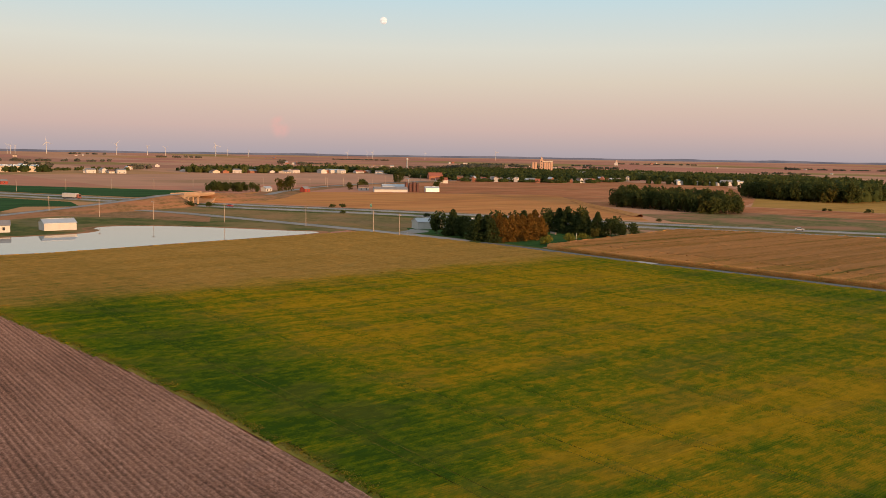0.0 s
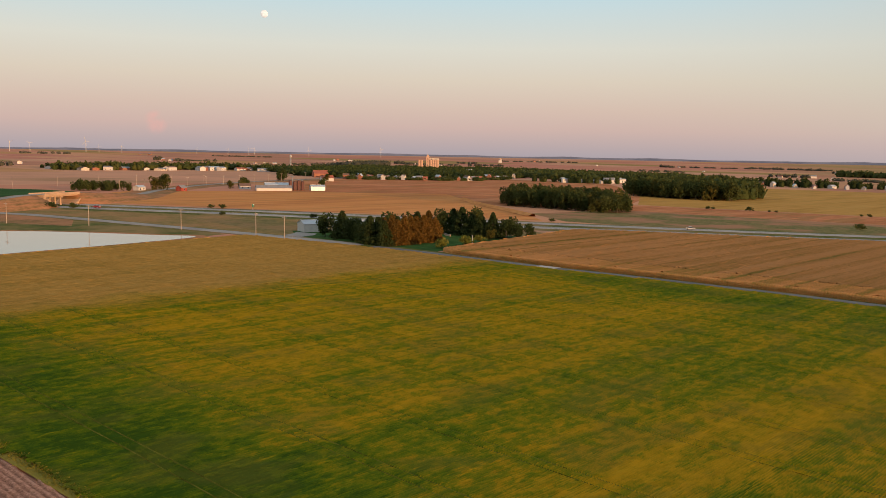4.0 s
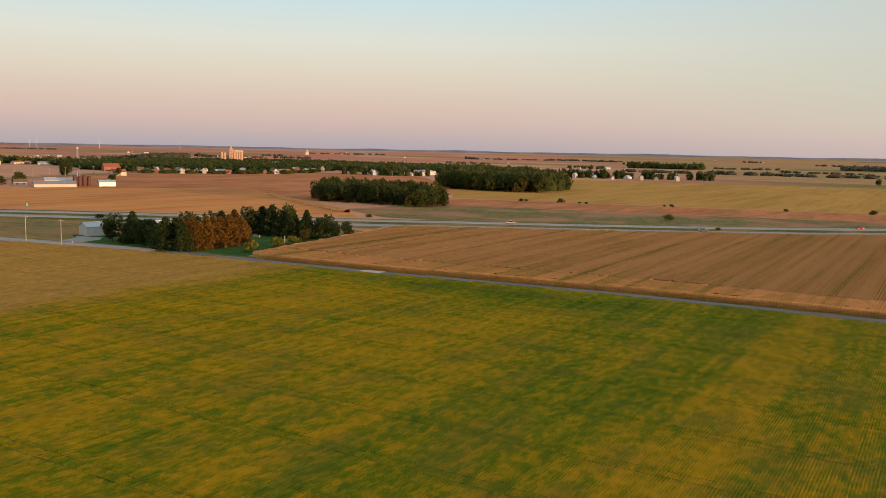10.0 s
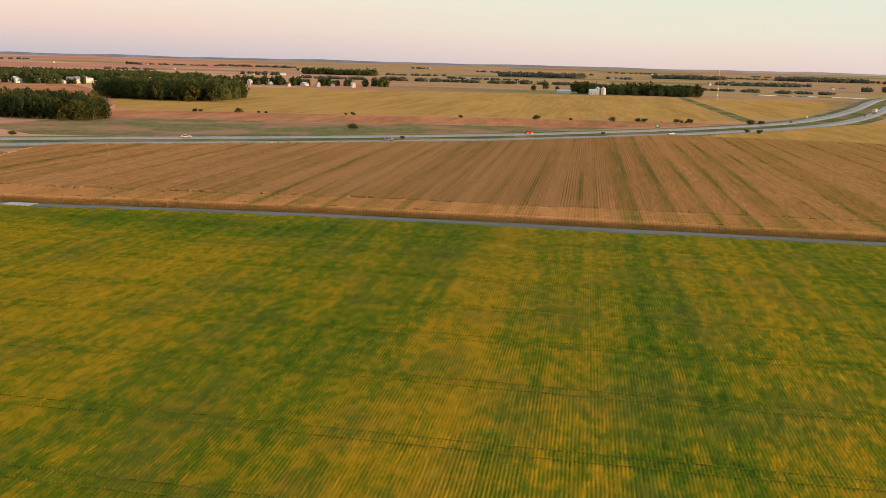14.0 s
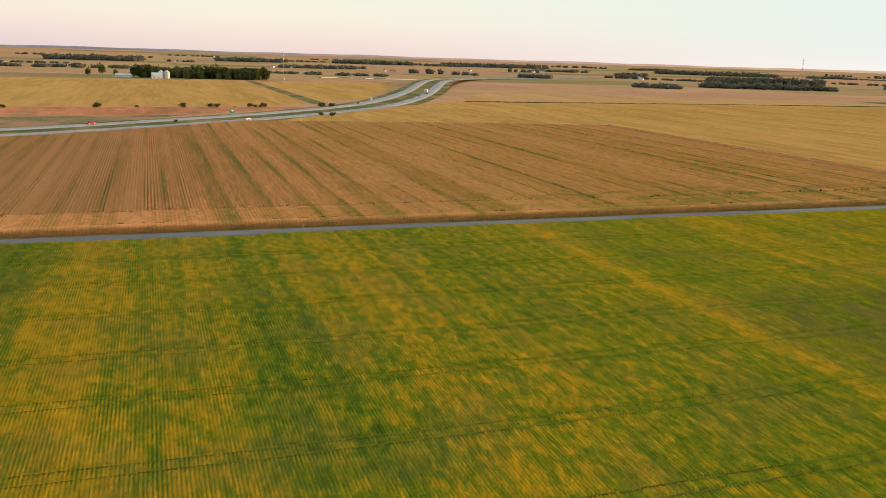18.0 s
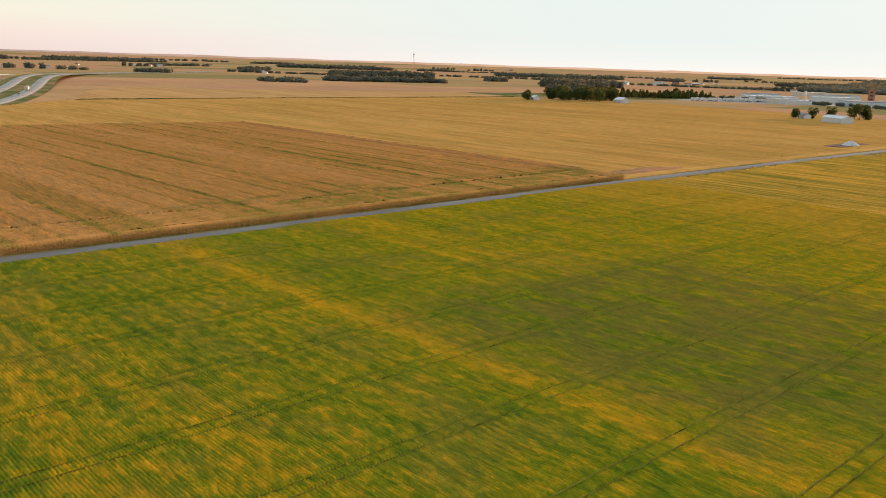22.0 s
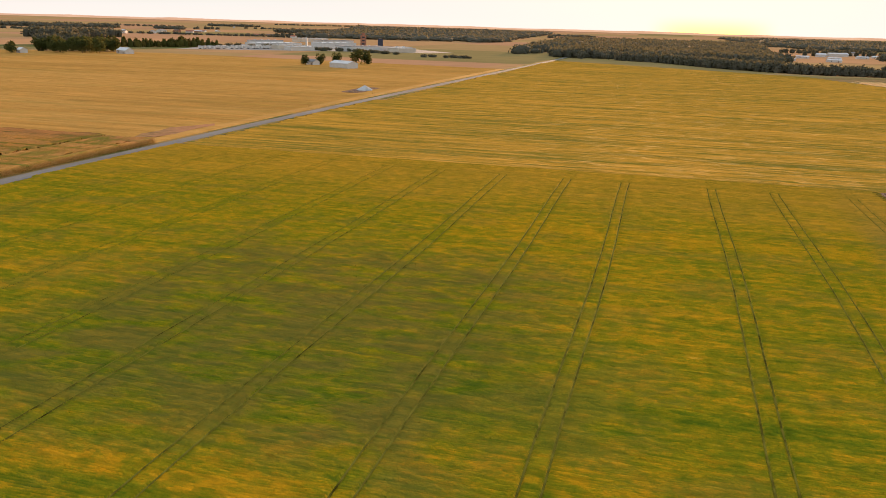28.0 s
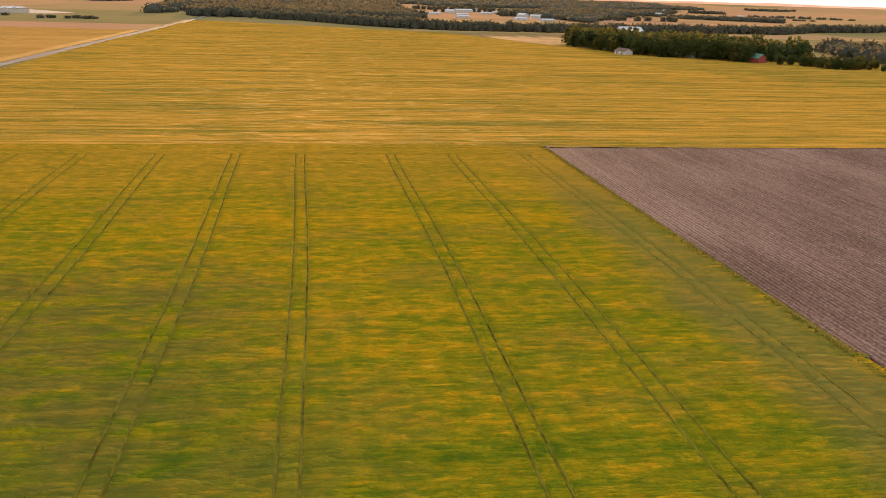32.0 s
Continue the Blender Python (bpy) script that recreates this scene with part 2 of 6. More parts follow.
# soybeans turning: green and gold in streaks along the rows (which run north-south)
def soy_material():
    n = Nodes("soybean_leaves", 0.9, 0, 0.03)
    x, y = n.axis("X"), n.axis("Y")
    big = n.noise(n.scaled(1 / 30, 1 / 45, 1), 2.0, 0.5, distort=0.6)
    plots = n.noise(n.scaled(1 / 4.5, 1 / 9, 1), 3.0, 0.6)
    mid = n.noise(n.scaled(1 / 1.1, 1 / 3.0, 1), 4.0, 0.65)
    leaf = n.noise(n.scaled(2.8, 2.4, 2.8), 3.0, 0.8)
    drill = n.noise(n.scaled(1 / 3.2, 1 / 160, 1), 4.0, 0.62)
    passes = n.noise(n.scaled(1 / 60, 1 / 2.2, 1), 3.0, 0.6)
    # the crest of each row ripens before its flanks
    crest_wave = n.math("MULTIPLY", n.math("COSINE", n.math("MULTIPLY", n.math("ADD", x, 193.0), 2 * math.pi / 0.38)), 0.028)
    f = n.math("ADD", n.math("ADD", n.math("MULTIPLY", big, 0.14), 0.018), crest_wave)
    spot = n.ramp(n.noise(n.scaled(1 / 1.5, 1 / 2.5, 1), 4.0, 0.6), [(0.43, (0, 0, 0)), (0.50, (0.4, 0.4, 0.4)), (0.58, (1, 1, 1))])
    for part_noise, w in ((plots, 0.13), (spot, 0.075), (mid, 0.15), (drill, 0.29), (leaf, 0.17), (passes, 0.04)):
        f = n.math("ADD", f, n.math("MULTIPLY", part_noise, w))
    warp = n.math("MULTIPLY", n.math("SUBTRACT", n.noise(n.scaled(1 / 16, 1 / 16, 1), 2.0), 0.5), 14.0)
    xw = n.math("ADD", x, warp)
    yw = n.math("ADD", y, n.math("MULTIPLY", warp, 0.6))
    # golden drilled strips, green headland along the bare field, green hollow near the lane
    for a, b, s, w in ((54, 66, 2.0, 0.075), (42, 51, 3.0, 0.03), (-31, -25, 1.5, 0.05), (8, 26, 4.0, 0.025), (-260, -80, 30.0, 0.020), (68, 96, 10.0, -0.012), (30, 40, 4.0, -0.03), (-60, -33, 6.0, -0.025), (-20, 2, 5.0, -0.02)):
        f = n.math("ADD", f, n.math("MULTIPLY", n.band(xw, a, b, s), w))
    green_head = n.math("MULTIPLY", n.band(yw, -68, -40, 9.0), n.band(x, 40, 210, 25.0))
    f = n.math("SUBTRACT", f, n.math("MULTIPLY", green_head, 0.095))
    riper = n.math("MULTIPLY", n.band(xw, 95, 400, 55.0), n.band(yw, -205, -78, 14.0))
    f = n.math("ADD", f, n.math("MULTIPLY", riper, 0.04))
    hollow = n.math("MULTIPLY", n.band(yw, -224, -206, 5.0), n.band(xw, 100, 165, 14.0))
    f = n.math("SUBTRACT", f, n.math("MULTIPLY", hollow, 0.06))
    south_west = n.math("MULTIPLY", n.band(yw, -172, -112, 9.0), n.band(xw, -100, -33, 11.0))
    f = n.math("SUBTRACT", f, n.math("MULTIPLY", south_west, 0.035))
    sway = n.math("SUBTRACT", y, n.math("MULTIPLY", n.math("SINE", n.math("MULTIPLY", x, 0.045)), 0.3))
    for ry in RUT_LINES:
        f = n.math("SUBTRACT", f, n.math("MULTIPLY", n.band(sway, ry - 1.5, ry + 1.5, 0.7), 0.022))
    calm = n.math("MULTIPLY", n.band(x, -400.0, -15.0, 25.0), 0.35)
    f = n.math("ADD", f, n.math("MULTIPLY", n.math("SUBTRACT", 0.538, f), calm))
    east = n.band(n.math("ADD", x, n.math("MULTIPLY", warp, 1.4)), 203.0, 600.0, 13.0)
    col = n.ramp(f, [(0.38, (0.054, 0.098, 0.008)), (0.46, (0.122, 0.158, 0.007)), (0.53, (0.238, 0.205, 0.008)), (0.59, (0.425, 0.246, 0.009)), (0.68, (0.57, 0.30, 0.012))])
    # dull patches where leaves have dropped and stems show
    dull = n.noise(n.scaled(1 / 11, 1 / 16, 1), 5.0, 0.6)
    col = n.mix(n.ramp(dull, [(0.50, (0, 0, 0)), (0.60, (0.32, 0.32, 0.32))]), col, (0.195, 0.152, 0.026))
    ripe = n.ramp(f, [(0.40, (0.22, 0.17, 0.03)), (0.47, (0.36, 0.20, 0.04)), (0.54, (0.44, 0.23, 0.05)), (0.66, (0.54, 0.285, 0.07))])
    brown = n.math("MULTIPLY", south_west, n.ramp(plots, [(0.38, (0, 0, 0)), (0.56, (0.7, 0.7, 0.7))]))
    col = n.mix(brown, col, (0.15, 0.125, 0.025))
    # thin, weedy margin along the bare field
    margin = n.math("MULTIPLY", n.band(yw, -61, -49, 4.0), n.band(x, -260, -20, 30.0))
    col = n.mix(n.math("MULTIPLY", margin, 0.6), col, (0.19, 0.155, 0.045))
    # towards its western headland the crop is as ripe as the beans beyond
    west = n.math("MULTIPLY", n.band(n.math("ADD", x, n.math("MULTIPLY", warp, 1.8)), -400.0, -150.0, 32.0), 0.75)
    ripe_west = n.ramp(f, [(0.40, (0.15, 0.135, 0.015)), (0.50, (0.34, 0.21, 0.018)), (0.60, (0.52, 0.275, 0.03))])
    col = n.mix(west, col, ripe_west)
    n.bump(leaf, 0.5, 0.12)
    return n.color(n.mix(east, col, ripe))


def crop(name, dark, base, light, green, sx, sy, green_amount=0.5, bump=0.3):
    """A ripening crop: streaks sx by sy metres, with green left in some of the rows."""
    n = Nodes(name, 0.95, 0, 0.03)
    a = n.noise(n.scaled(1 / sx, 1 / sy, 1), 4.0, 0.6)
    b = n.noise(n.scaled(0.16 / sx, 0.35 / sy, 1), 3.0, 0.5, distort=0.4)
    c = n.noise(n.scaled(2.2, 1.1, 2.2), 2.0, 0.65)
    f = n.math("ADD", n.math("ADD", n.math("MULTIPLY", a, 0.45), n.math("MULTIPLY", b, 0.35)), n.math("MULTIPLY", c, 0.2))
    col = n.ramp(f, [(0.40, dark), (0.5, base), (0.61, light)])
    g = n.noise(n.scaled(1 / (sx * 1.7), 1 / (sy * 2.5), 1), 3.0, 0.6)
    gm = n.ramp(g, [(0.53, (0, 0, 0)), (0.64, (green_amount,) * 3)])
    n.bump(c, bump, 0.15)
    return n.color(n.mix(gm, col, green))


def corn_material():
    """Ripe corn: tan to orange with long greenish bands that follow the planter's passes."""
    n = Nodes("ripe_corn", 0.95, 0, 0.03)
    bands = n.noise(n.scaled(1 / 6.5, 1 / 600, 1), 3.0, 0.55)
    long_streak = n.noise(n.scaled(1 / 1.2, 1 / 60, 1), 3.0, 0.6)
    patch = n.noise(n.scaled(1 / 30, 1 / 45, 1), 3.0, 0.5)
    fine = n.noise(n.scaled(2.4, 1.2, 2.4), 2.0, 0.65)
    rows = n.math("MULTIPLY", n.math("COSINE", n.math("MULTIPLY", n.math("ADD", n.axis("X"), 193.0), 2 * math.pi / 0.76)), 0.036)
    # a greener seam every twelve rows, where two passes of the planter meet
    wave = n.math("COSINE", n.math("MULTIPLY", n.math("ADD", n.axis("X"), n.math("MULTIPLY", n.noise(n.scaled(1 / 40, 1 / 500, 1), 2.0), 7.0)), 2 * math.pi / 9.12))
    seam = n.math("POWER", n.math("ADD", n.math("MULTIPLY", wave, 0.5), 0.5), 9.0)
    seam = n.math("MULTIPLY", seam, n.ramp(n.noise(n.scaled(1 / 18, 1 / 90, 1), 2.0), [(0.35, (0, 0, 0)), (0.6, (0.13, 0.13, 0.13))]))
    west = n.band(n.axis("X"), -400.0, 0.0, 60.0)
    seam = n.math("MULTIPLY", seam, n.math("ADD", n.math("MULTIPLY", west, 0.4), 1.0))
    f = n.math("SUBTRACT", n.math("ADD", n.math("MULTIPLY", bands, 0.50), rows), n.math("SUBTRACT", seam, 0.012))
    for part_noise, w in ((long_streak, 0.25), (patch, 0.15), (fine, 0.13)):
        f = n.math("ADD", f, n.math("MULTIPLY", part_noise, w))
    n.bump(fine, 0.4, 0.2)
    strip = n.math("MULTIPLY", n.band(n.axis("X"), 46.0, 47.3, 0.4), n.band(n.axis("Y"), -330, -262, 26.0))
    f = n.math("SUBTRACT", f, n.math("MULTIPLY", strip, 0.13))
    col = n.ramp(f, [(0.35, (0.12, 0.135, 0.02)), (0.405, (0.23, 0.175, 0.028)), (0.455, (0.36, 0.20, 0.042)), (0.51, (0.47, 0.225, 0.058)), (0.62, (0.56, 0.275, 0.085))])
    col = n.mix(n.math("MULTIPLY", n.band(n.axis("X"), 0.0, 600.0, 60.0), 0.6), col, n.ramp(f, [(0.38, (0.30, 0.17, 0.05)), (0.47, (0.47, 0.205, 0.07)), (0.58, (0.62, 0.26, 0.10))]))
    west_end = n.band(n.math("ADD", n.axis("X"), n.math("MULTIPLY", n.math("SUBTRACT", patch, 0.5), 12.0)), -205.0, -182.0, 4.0)
    col = n.mix(n.math("MULTIPLY", west, 0.17), col, (0.27, 0.125, 0.04))
    col = n.mix(n.math("MULTIPLY", west_end, 0.4), col, (0.40, 0.17, 0.08))
    # green weeds in the thin corn of the western headland
    weeds = n.ramp(n.noise(n.scaled(1 / 16, 1 / 5, 1), 4.0, 0.6), [(0.46, (0, 0, 0)), (0.62, (0.8, 0.8, 0.8))])
    weeds = n.math("MULTIPLY", weeds, n.math("MULTIPLY", n.band(n.axis("Y"), -268.0, -240.0, 5.0), n.band(n.axis("X"), -240.0, -40.0, 50.0)))
    return n.color(n.mix(weeds, col, (0.17, 0.16, 0.025)))


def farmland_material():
    """Open farmland: oblong fields of corn, beans and stubble, each in its own colour, haze tint included."""
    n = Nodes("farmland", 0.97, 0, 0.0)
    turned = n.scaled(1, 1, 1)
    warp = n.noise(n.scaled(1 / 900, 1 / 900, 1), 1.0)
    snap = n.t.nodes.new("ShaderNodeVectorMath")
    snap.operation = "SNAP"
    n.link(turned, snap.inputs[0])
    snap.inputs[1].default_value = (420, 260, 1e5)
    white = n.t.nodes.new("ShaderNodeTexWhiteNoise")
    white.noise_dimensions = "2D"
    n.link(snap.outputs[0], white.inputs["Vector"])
    # Field tones pushed towards pale pink, standing in for haze over the plain.
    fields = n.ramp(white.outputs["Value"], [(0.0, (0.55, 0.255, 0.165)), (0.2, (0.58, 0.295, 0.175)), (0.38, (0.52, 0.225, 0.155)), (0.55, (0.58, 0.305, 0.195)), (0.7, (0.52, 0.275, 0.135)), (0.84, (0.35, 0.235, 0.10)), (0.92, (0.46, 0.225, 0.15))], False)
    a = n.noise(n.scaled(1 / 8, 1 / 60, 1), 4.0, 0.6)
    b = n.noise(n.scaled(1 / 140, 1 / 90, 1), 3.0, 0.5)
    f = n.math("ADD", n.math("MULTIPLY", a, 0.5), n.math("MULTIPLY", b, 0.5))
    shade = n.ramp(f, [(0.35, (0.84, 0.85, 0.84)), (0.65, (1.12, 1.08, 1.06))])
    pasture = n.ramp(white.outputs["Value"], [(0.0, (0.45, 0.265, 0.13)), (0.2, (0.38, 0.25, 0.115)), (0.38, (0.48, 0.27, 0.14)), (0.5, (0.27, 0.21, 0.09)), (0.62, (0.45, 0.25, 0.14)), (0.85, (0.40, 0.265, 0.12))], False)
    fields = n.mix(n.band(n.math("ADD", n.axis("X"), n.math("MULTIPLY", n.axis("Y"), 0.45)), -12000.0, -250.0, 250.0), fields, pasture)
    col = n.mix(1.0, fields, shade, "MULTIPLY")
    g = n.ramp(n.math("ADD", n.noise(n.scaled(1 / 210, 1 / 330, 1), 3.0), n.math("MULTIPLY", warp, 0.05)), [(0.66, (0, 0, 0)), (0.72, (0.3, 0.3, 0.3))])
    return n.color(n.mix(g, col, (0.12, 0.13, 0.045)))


def soil_material():
    n = Nodes("bare_soil_stubble", 0.97, 0, 0.03)
    n.b.inputs["Diffuse Roughness"].default_value = 1.0
    w = n.noise(n.scaled(1 / 30, 1 / 0.5, 1), 3.0, 0.6)
    c = n.noise(n.scaled(1.6, 3.2, 1), 4.0, 0.7)
    b = n.noise(n.scaled(1 / 45, 1 / 18, 1), 3.0)
    # cut stalks stand in rows
    rows = n.math("MULTIPLY", n.math("COSINE", n.math("MULTIPLY", n.math("ADD", n.axis("Y"), 48.3), 2 * math.pi / 0.76)), 0.042)
    stalk = n.noise(n.scaled(3.0, 2.6, 1), 2.0, 0.7)
    f = n.math("ADD", n.math("ADD", n.math("MULTIPLY", w, 0.20), n.math("MULTIPLY", c, 0.30)), n.math("MULTIPLY", b, 0.22))
    f = n.math("ADD", n.math("ADD", f, n.math("MULTIPLY", stalk, 0.28)), rows)
    n.bump(c, 0.8, 0.2)
    return n.color(n.ramp(f, [(0.38, (0.09, 0.053, 0.039)), (0.5, (0.225, 0.128, 0.094)), (0.62, (0.41, 0.252, 0.192))]))


def grass_material(name, dark, light, dry, amount):
    n = Nodes(name, 0.95, 0, 0.03)
    a = n.noise(n.scaled(1 / 3, 1 / 3, 1), 4.0, 0.65)
    b = n.noise(n.scaled(1 / 24, 1 / 24, 1), 3.0, 0.5)
    col = n.ramp(a, [(0.35, dark), (0.65, light)])
    n.bump(a, 0.5, 0.15)
    return n.color(n.mix(n.ramp(b, [(0.42, (0, 0, 0)), (0.62, (amount,) * 3)]), col, dry))


def road_material(name, col, rough):
    n = Nodes(name, rough, 0, 0.3)
    a = n.noise(n.scaled(1.4, 1.4, 1), 5.0, 0.7)
    b = n.noise(n.scaled(1 / 22, 1 / 9, 1), 3.0, 0.6)
    f = n.math("ADD", n.math("MULTIPLY", a, 0.4), n.math("MULTIPLY", b, 0.6))
    n.bump(a, 0.25, 0.03)
    return n.color(n.ramp(f, [(0.34, tuple(c * 0.72 for c in col)), (0.5, col), (0.68, tuple(c * 1.3 for c in col))]))


def leaf_material(name, dark, mid, light):
    """Leaves vary from clump to clump and from tree to tree."""
    n = Nodes(name, 0.8, 0, 0.1)
    info = n.t.nodes.new("ShaderNodeObjectInfo")
    island = n.geo.outputs["Random Per Island"]
    f = n.math("ADD", n.math("MULTIPLY", island, 0.55), n.math("MULTIPLY", info.outputs["Random"], 0.45))
    col = n.ramp(f, [(0.12, dark), (0.5, mid), (0.88, light)])
    thin = n.t.nodes.new("ShaderNodeBsdfTranslucent")
    n.link(n.mix(0.5, col, (0.16, 0.13, 0.03)), thin.inputs["Color"])
    both = n.t.nodes.new("ShaderNodeMixShader")
    both.inputs["Fac"].default_value = 0.42
    n.link(n.b.outputs[0], both.inputs[1])
    n.link(thin.outputs[0], both.inputs[2])
    n.link(both.outputs[0], n.t.nodes["Material Output"].inputs["Surface"])
    return n.color(col)


M_SOY = soy_material()
M_CORN = corn_material()
M_GOLD = crop("golden_beans", (0.37, 0.195, 0.045), (0.47, 0.245, 0.060), (0.54, 0.29, 0.08), (0.31, 0.21, 0.045), 4.0, 60.0, 0.35)
M_WESTBEAN = crop("western_beans", (0.20, 0.15, 0.02), (0.41, 0.222, 0.026), (0.56, 0.285, 0.04), (0.15, 0.14, 0.016), 1.3, 38.0, 0.75)
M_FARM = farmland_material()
M_SOIL = soil_material()
M_VERGE = grass_material("verge_grass", (0.06, 0.078, 0.02), (0.14, 0.14, 0.038), (0.29, 0.19, 0.08), 0.85)
M_DRY = grass_material("rough_dry_grass", (0.17, 0.105, 0.045), (0.37, 0.20, 0.09), (0.46, 0.20, 0.10), 0.75)
M_EDGE = grass_material("yellowing_edge_grass", (0.12, 0.13, 0.02), (0.23, 0.20, 0.035), (0.36, 0.24, 0.06), 0.6)
M_LAWN = grass_material("mown_lawn", (0.03, 0.075, 0.018), (0.055, 0.12, 0.028), (0.12, 0.14, 0.04), 0.35)
M_REDBEAN = crop("russet_beans", (0.35, 0.125, 0.052), (0.47, 0.172, 0.072), (0.57, 0.23, 0.105), (0.20, 0.15, 0.05), 6.0, 30.0, 0.45)
M_SCRUB = grass_material("weedy_field", (0.11, 0.115, 0.04), (0.25, 0.19, 0.075), (0.40, 0.19, 0.11), 0.85)
M_ORANGECORN = crop("orange_corn", (0.47, 0.18, 0.062), (0.60, 0.24, 0.075), (0.68, 0.295, 0.10), (0.38, 0.22, 0.06), 6.0, 80.0, 0.3)
M_TANCORN = crop("tan_corn", (0.38, 0.20, 0.07), (0.46, 0.25, 0.09), (0.54, 0.30, 0.12), (0.30, 0.21, 0.07), 6.0, 80.0, 0.3)
M_TANMEADOW = grass_material("tan_meadow", (0.17, 0.13, 0.045), (0.30, 0.20, 0.075), (0.39, 0.20, 0.09), 0.6)
M_ALFALFA = crop("young_alfalfa", (0.022, 0.055, 0.016), (0.035, 0.085, 0.022), (0.05, 0.11, 0.03), (0.03, 0.09, 0.03), 5.0, 30.0, 0.3)
M_ASPHALT = road_material("grey_asphalt", (0.135, 0.13, 0.125), 0.7)
M_FRONTAGE = road_material("pale_chip_seal", (0.30, 0.265, 0.235), 0.85)
M_CONCRETE = road_material("pale_concrete", (0.31, 0.275, 0.245), 0.8)
M_PATCH = road_material("fresh_concrete_patch", (0.42, 0.385, 0.35), 0.8)
M_PAINT = plain("white_line_paint", (0.75, 0.74, 0.7), 0.6)
M_WHITE = plain("white_siding", (0.56, 0.53, 0.50), 0.55, vary=0.08)
M_ROOFGREY = plain("grey_shingle", (0.22, 0.22, 0.23), 0.8)
M_METALROOF = plain("galvanised_roof", (0.52, 0.54, 0.56), 0.4, 0.5, vary=0.08)
M_BROWNROOF = plain("brown_shingle", (0.16, 0.10, 0.075), 0.85)
M_REDROOF = plain("rust_red_steel", (0.31, 0.10, 0.06), 0.6)
M_GREENROOF = plain("green_steel_roof", (0.12, 0.26, 0.20), 0.5)
M_REDBARN = plain("red_barn_boards", (0.30, 0.06, 0.04), 0.75)
M_TAN = plain("tan_concrete_silo", (0.52, 0.33, 0.235), 0.8, vary=0.12, size=2.0)
M_BRICK = plain("red_brick", (0.33, 0.14, 0.085), 0.85)
M_BEIGE = plain("beige_panel", (0.55, 0.47, 0.38), 0.6, vary=0.08)
M_DARKSTEEL = plain("dark_blue_steel", (0.05, 0.055, 0.08), 0.45, 0.6)
M_DARKBIN = plain("dark_brown_steel", (0.12, 0.055, 0.045), 0.6, 0.2)
M_DECK = plain("weathered_tan_concrete", (0.46, 0.31, 0.20), 0.85, vary=0.12, size=2.0)
M_STEEL = plain("galvanised_steel", (0.5, 0.5, 0.5), 0.4, 0.8, vary=0.1)
M_WOOD = plain("weathered_pole_wood", (0.40, 0.32, 0.26), 0.9)
M_BARK = plain("tree_bark", (0.10, 0.075, 0.055), 0.95, vary=0.3)
M_WINDOW = Nodes("window_glass", 0.08, 0, 0.6).color((0.03, 0.035, 0.045))
M_TYRE = plain("black_rubber", (0.025, 0.025, 0.025), 0.8)
M_GRAVEL = plain("grey_gravel_pile", (0.42, 0.42, 0.42), 0.95, size=1.2)
M_SIGN = plain("green_sign_sheet", (0.02, 0.16, 0.09), 0.5, vary=0.05)
M_ORANGE = plain("orange_steel", (0.5, 0.10, 0.03), 0.5)
L_GREEN = leaf_material("broad_leaves", (0.034, 0.052, 0.016), (0.062, 0.084, 0.025), (0.11, 0.12, 0.034))
L_AUTUMN = leaf_material("turning_leaves", (0.045, 0.055, 0.015), (0.10, 0.095, 0.02), (0.19, 0.13, 0.03))
L_PINE = leaf_material("pine_needles", (0.028, 0.048, 0.018), (0.050, 0.075, 0.024), (0.085, 0.105, 0.032))
L_RUST = leaf_material("rusty_needles", (0.10, 0.058, 0.014), (0.19, 0.10, 0.02), (0.28, 0.145, 0.03))
# Greyer and paler than the near leaves: distance haze mixed into the colour.
L_FAR = leaf_material("haze_greyed_leaves", (0.092, 0.094, 0.070), (0.116, 0.114, 0.086), (0.145, 0.134, 0.100))
L_WEED = leaf_material("yellowing_weeds", (0.11, 0.12, 0.018), (0.24, 0.20, 0.024), (0.40, 0.27, 0.035))
L_CORN = leaf_material("dry_corn_leaves", (0.30, 0.16, 0.05), (0.46, 0.25, 0.08), (0.60, 0.36, 0.13))
L_BUSH = leaf_material("bright_shrub_leaves", (0.10, 0.115, 0.02), (0.17, 0.18, 0.03), (0.26, 0.24, 0.04))
M_RUT = plain("trodden_soybeans", (0.13, 0.122, 0.018), 1.0, vary=0.5, size=1.5, spec=0.0)


# ======== mesh helpers ========
SOIL_Z = -0.6


def mesh_np(name, verts, faces, mat, smooth=False):
    """A mesh from arrays of vertices and of faces that all have the same number of corners."""
    verts, faces = np.asarray(verts, np.float32), np.asarray(faces, np.int32)
    k = faces.shape[1]
    me = bpy.data.meshes.new(name)
    me.vertices.add(len(verts))
    me.vertices.foreach_set("co", verts.ravel())
    me.loops.add(faces.size)
    me.loops.foreach_set("vertex_index", faces.ravel())
    me.polygons.add(len(faces))
    me.polygons.foreach_set("loop_start", np.arange(0, faces.size, k, dtype=np.int32))
    if smooth:
        me.polygons.foreach_set("use_smooth", np.ones(len(faces), bool))
    me.update(calc_edges=True)
    me.materials.append(mat)
    return me


def part(name, bm, material, parent=None, label=""):
    """One bmesh as one mesh object, under a thing or a part."""
    me = bpy.data.meshes.new(name)
    bm.to_mesh(me)
    bm.free()
    me.materials.append(material)
    ob = new(name, me)
    ob.parent = parent
    return tagged(ob, label)


def child(name, me, parent, label="", m=None):
    ob = new(name, me)
    ob.parent = parent
    if m is not None:
        ob.matrix_basis = m
    return tagged(ob, label)


def thing(name, m, label, category, group=""):
    ob = new(name)
    ob.empty_display_size = 0.5
    ob.matrix_basis = m
    return tagged(ob, label, category, group)


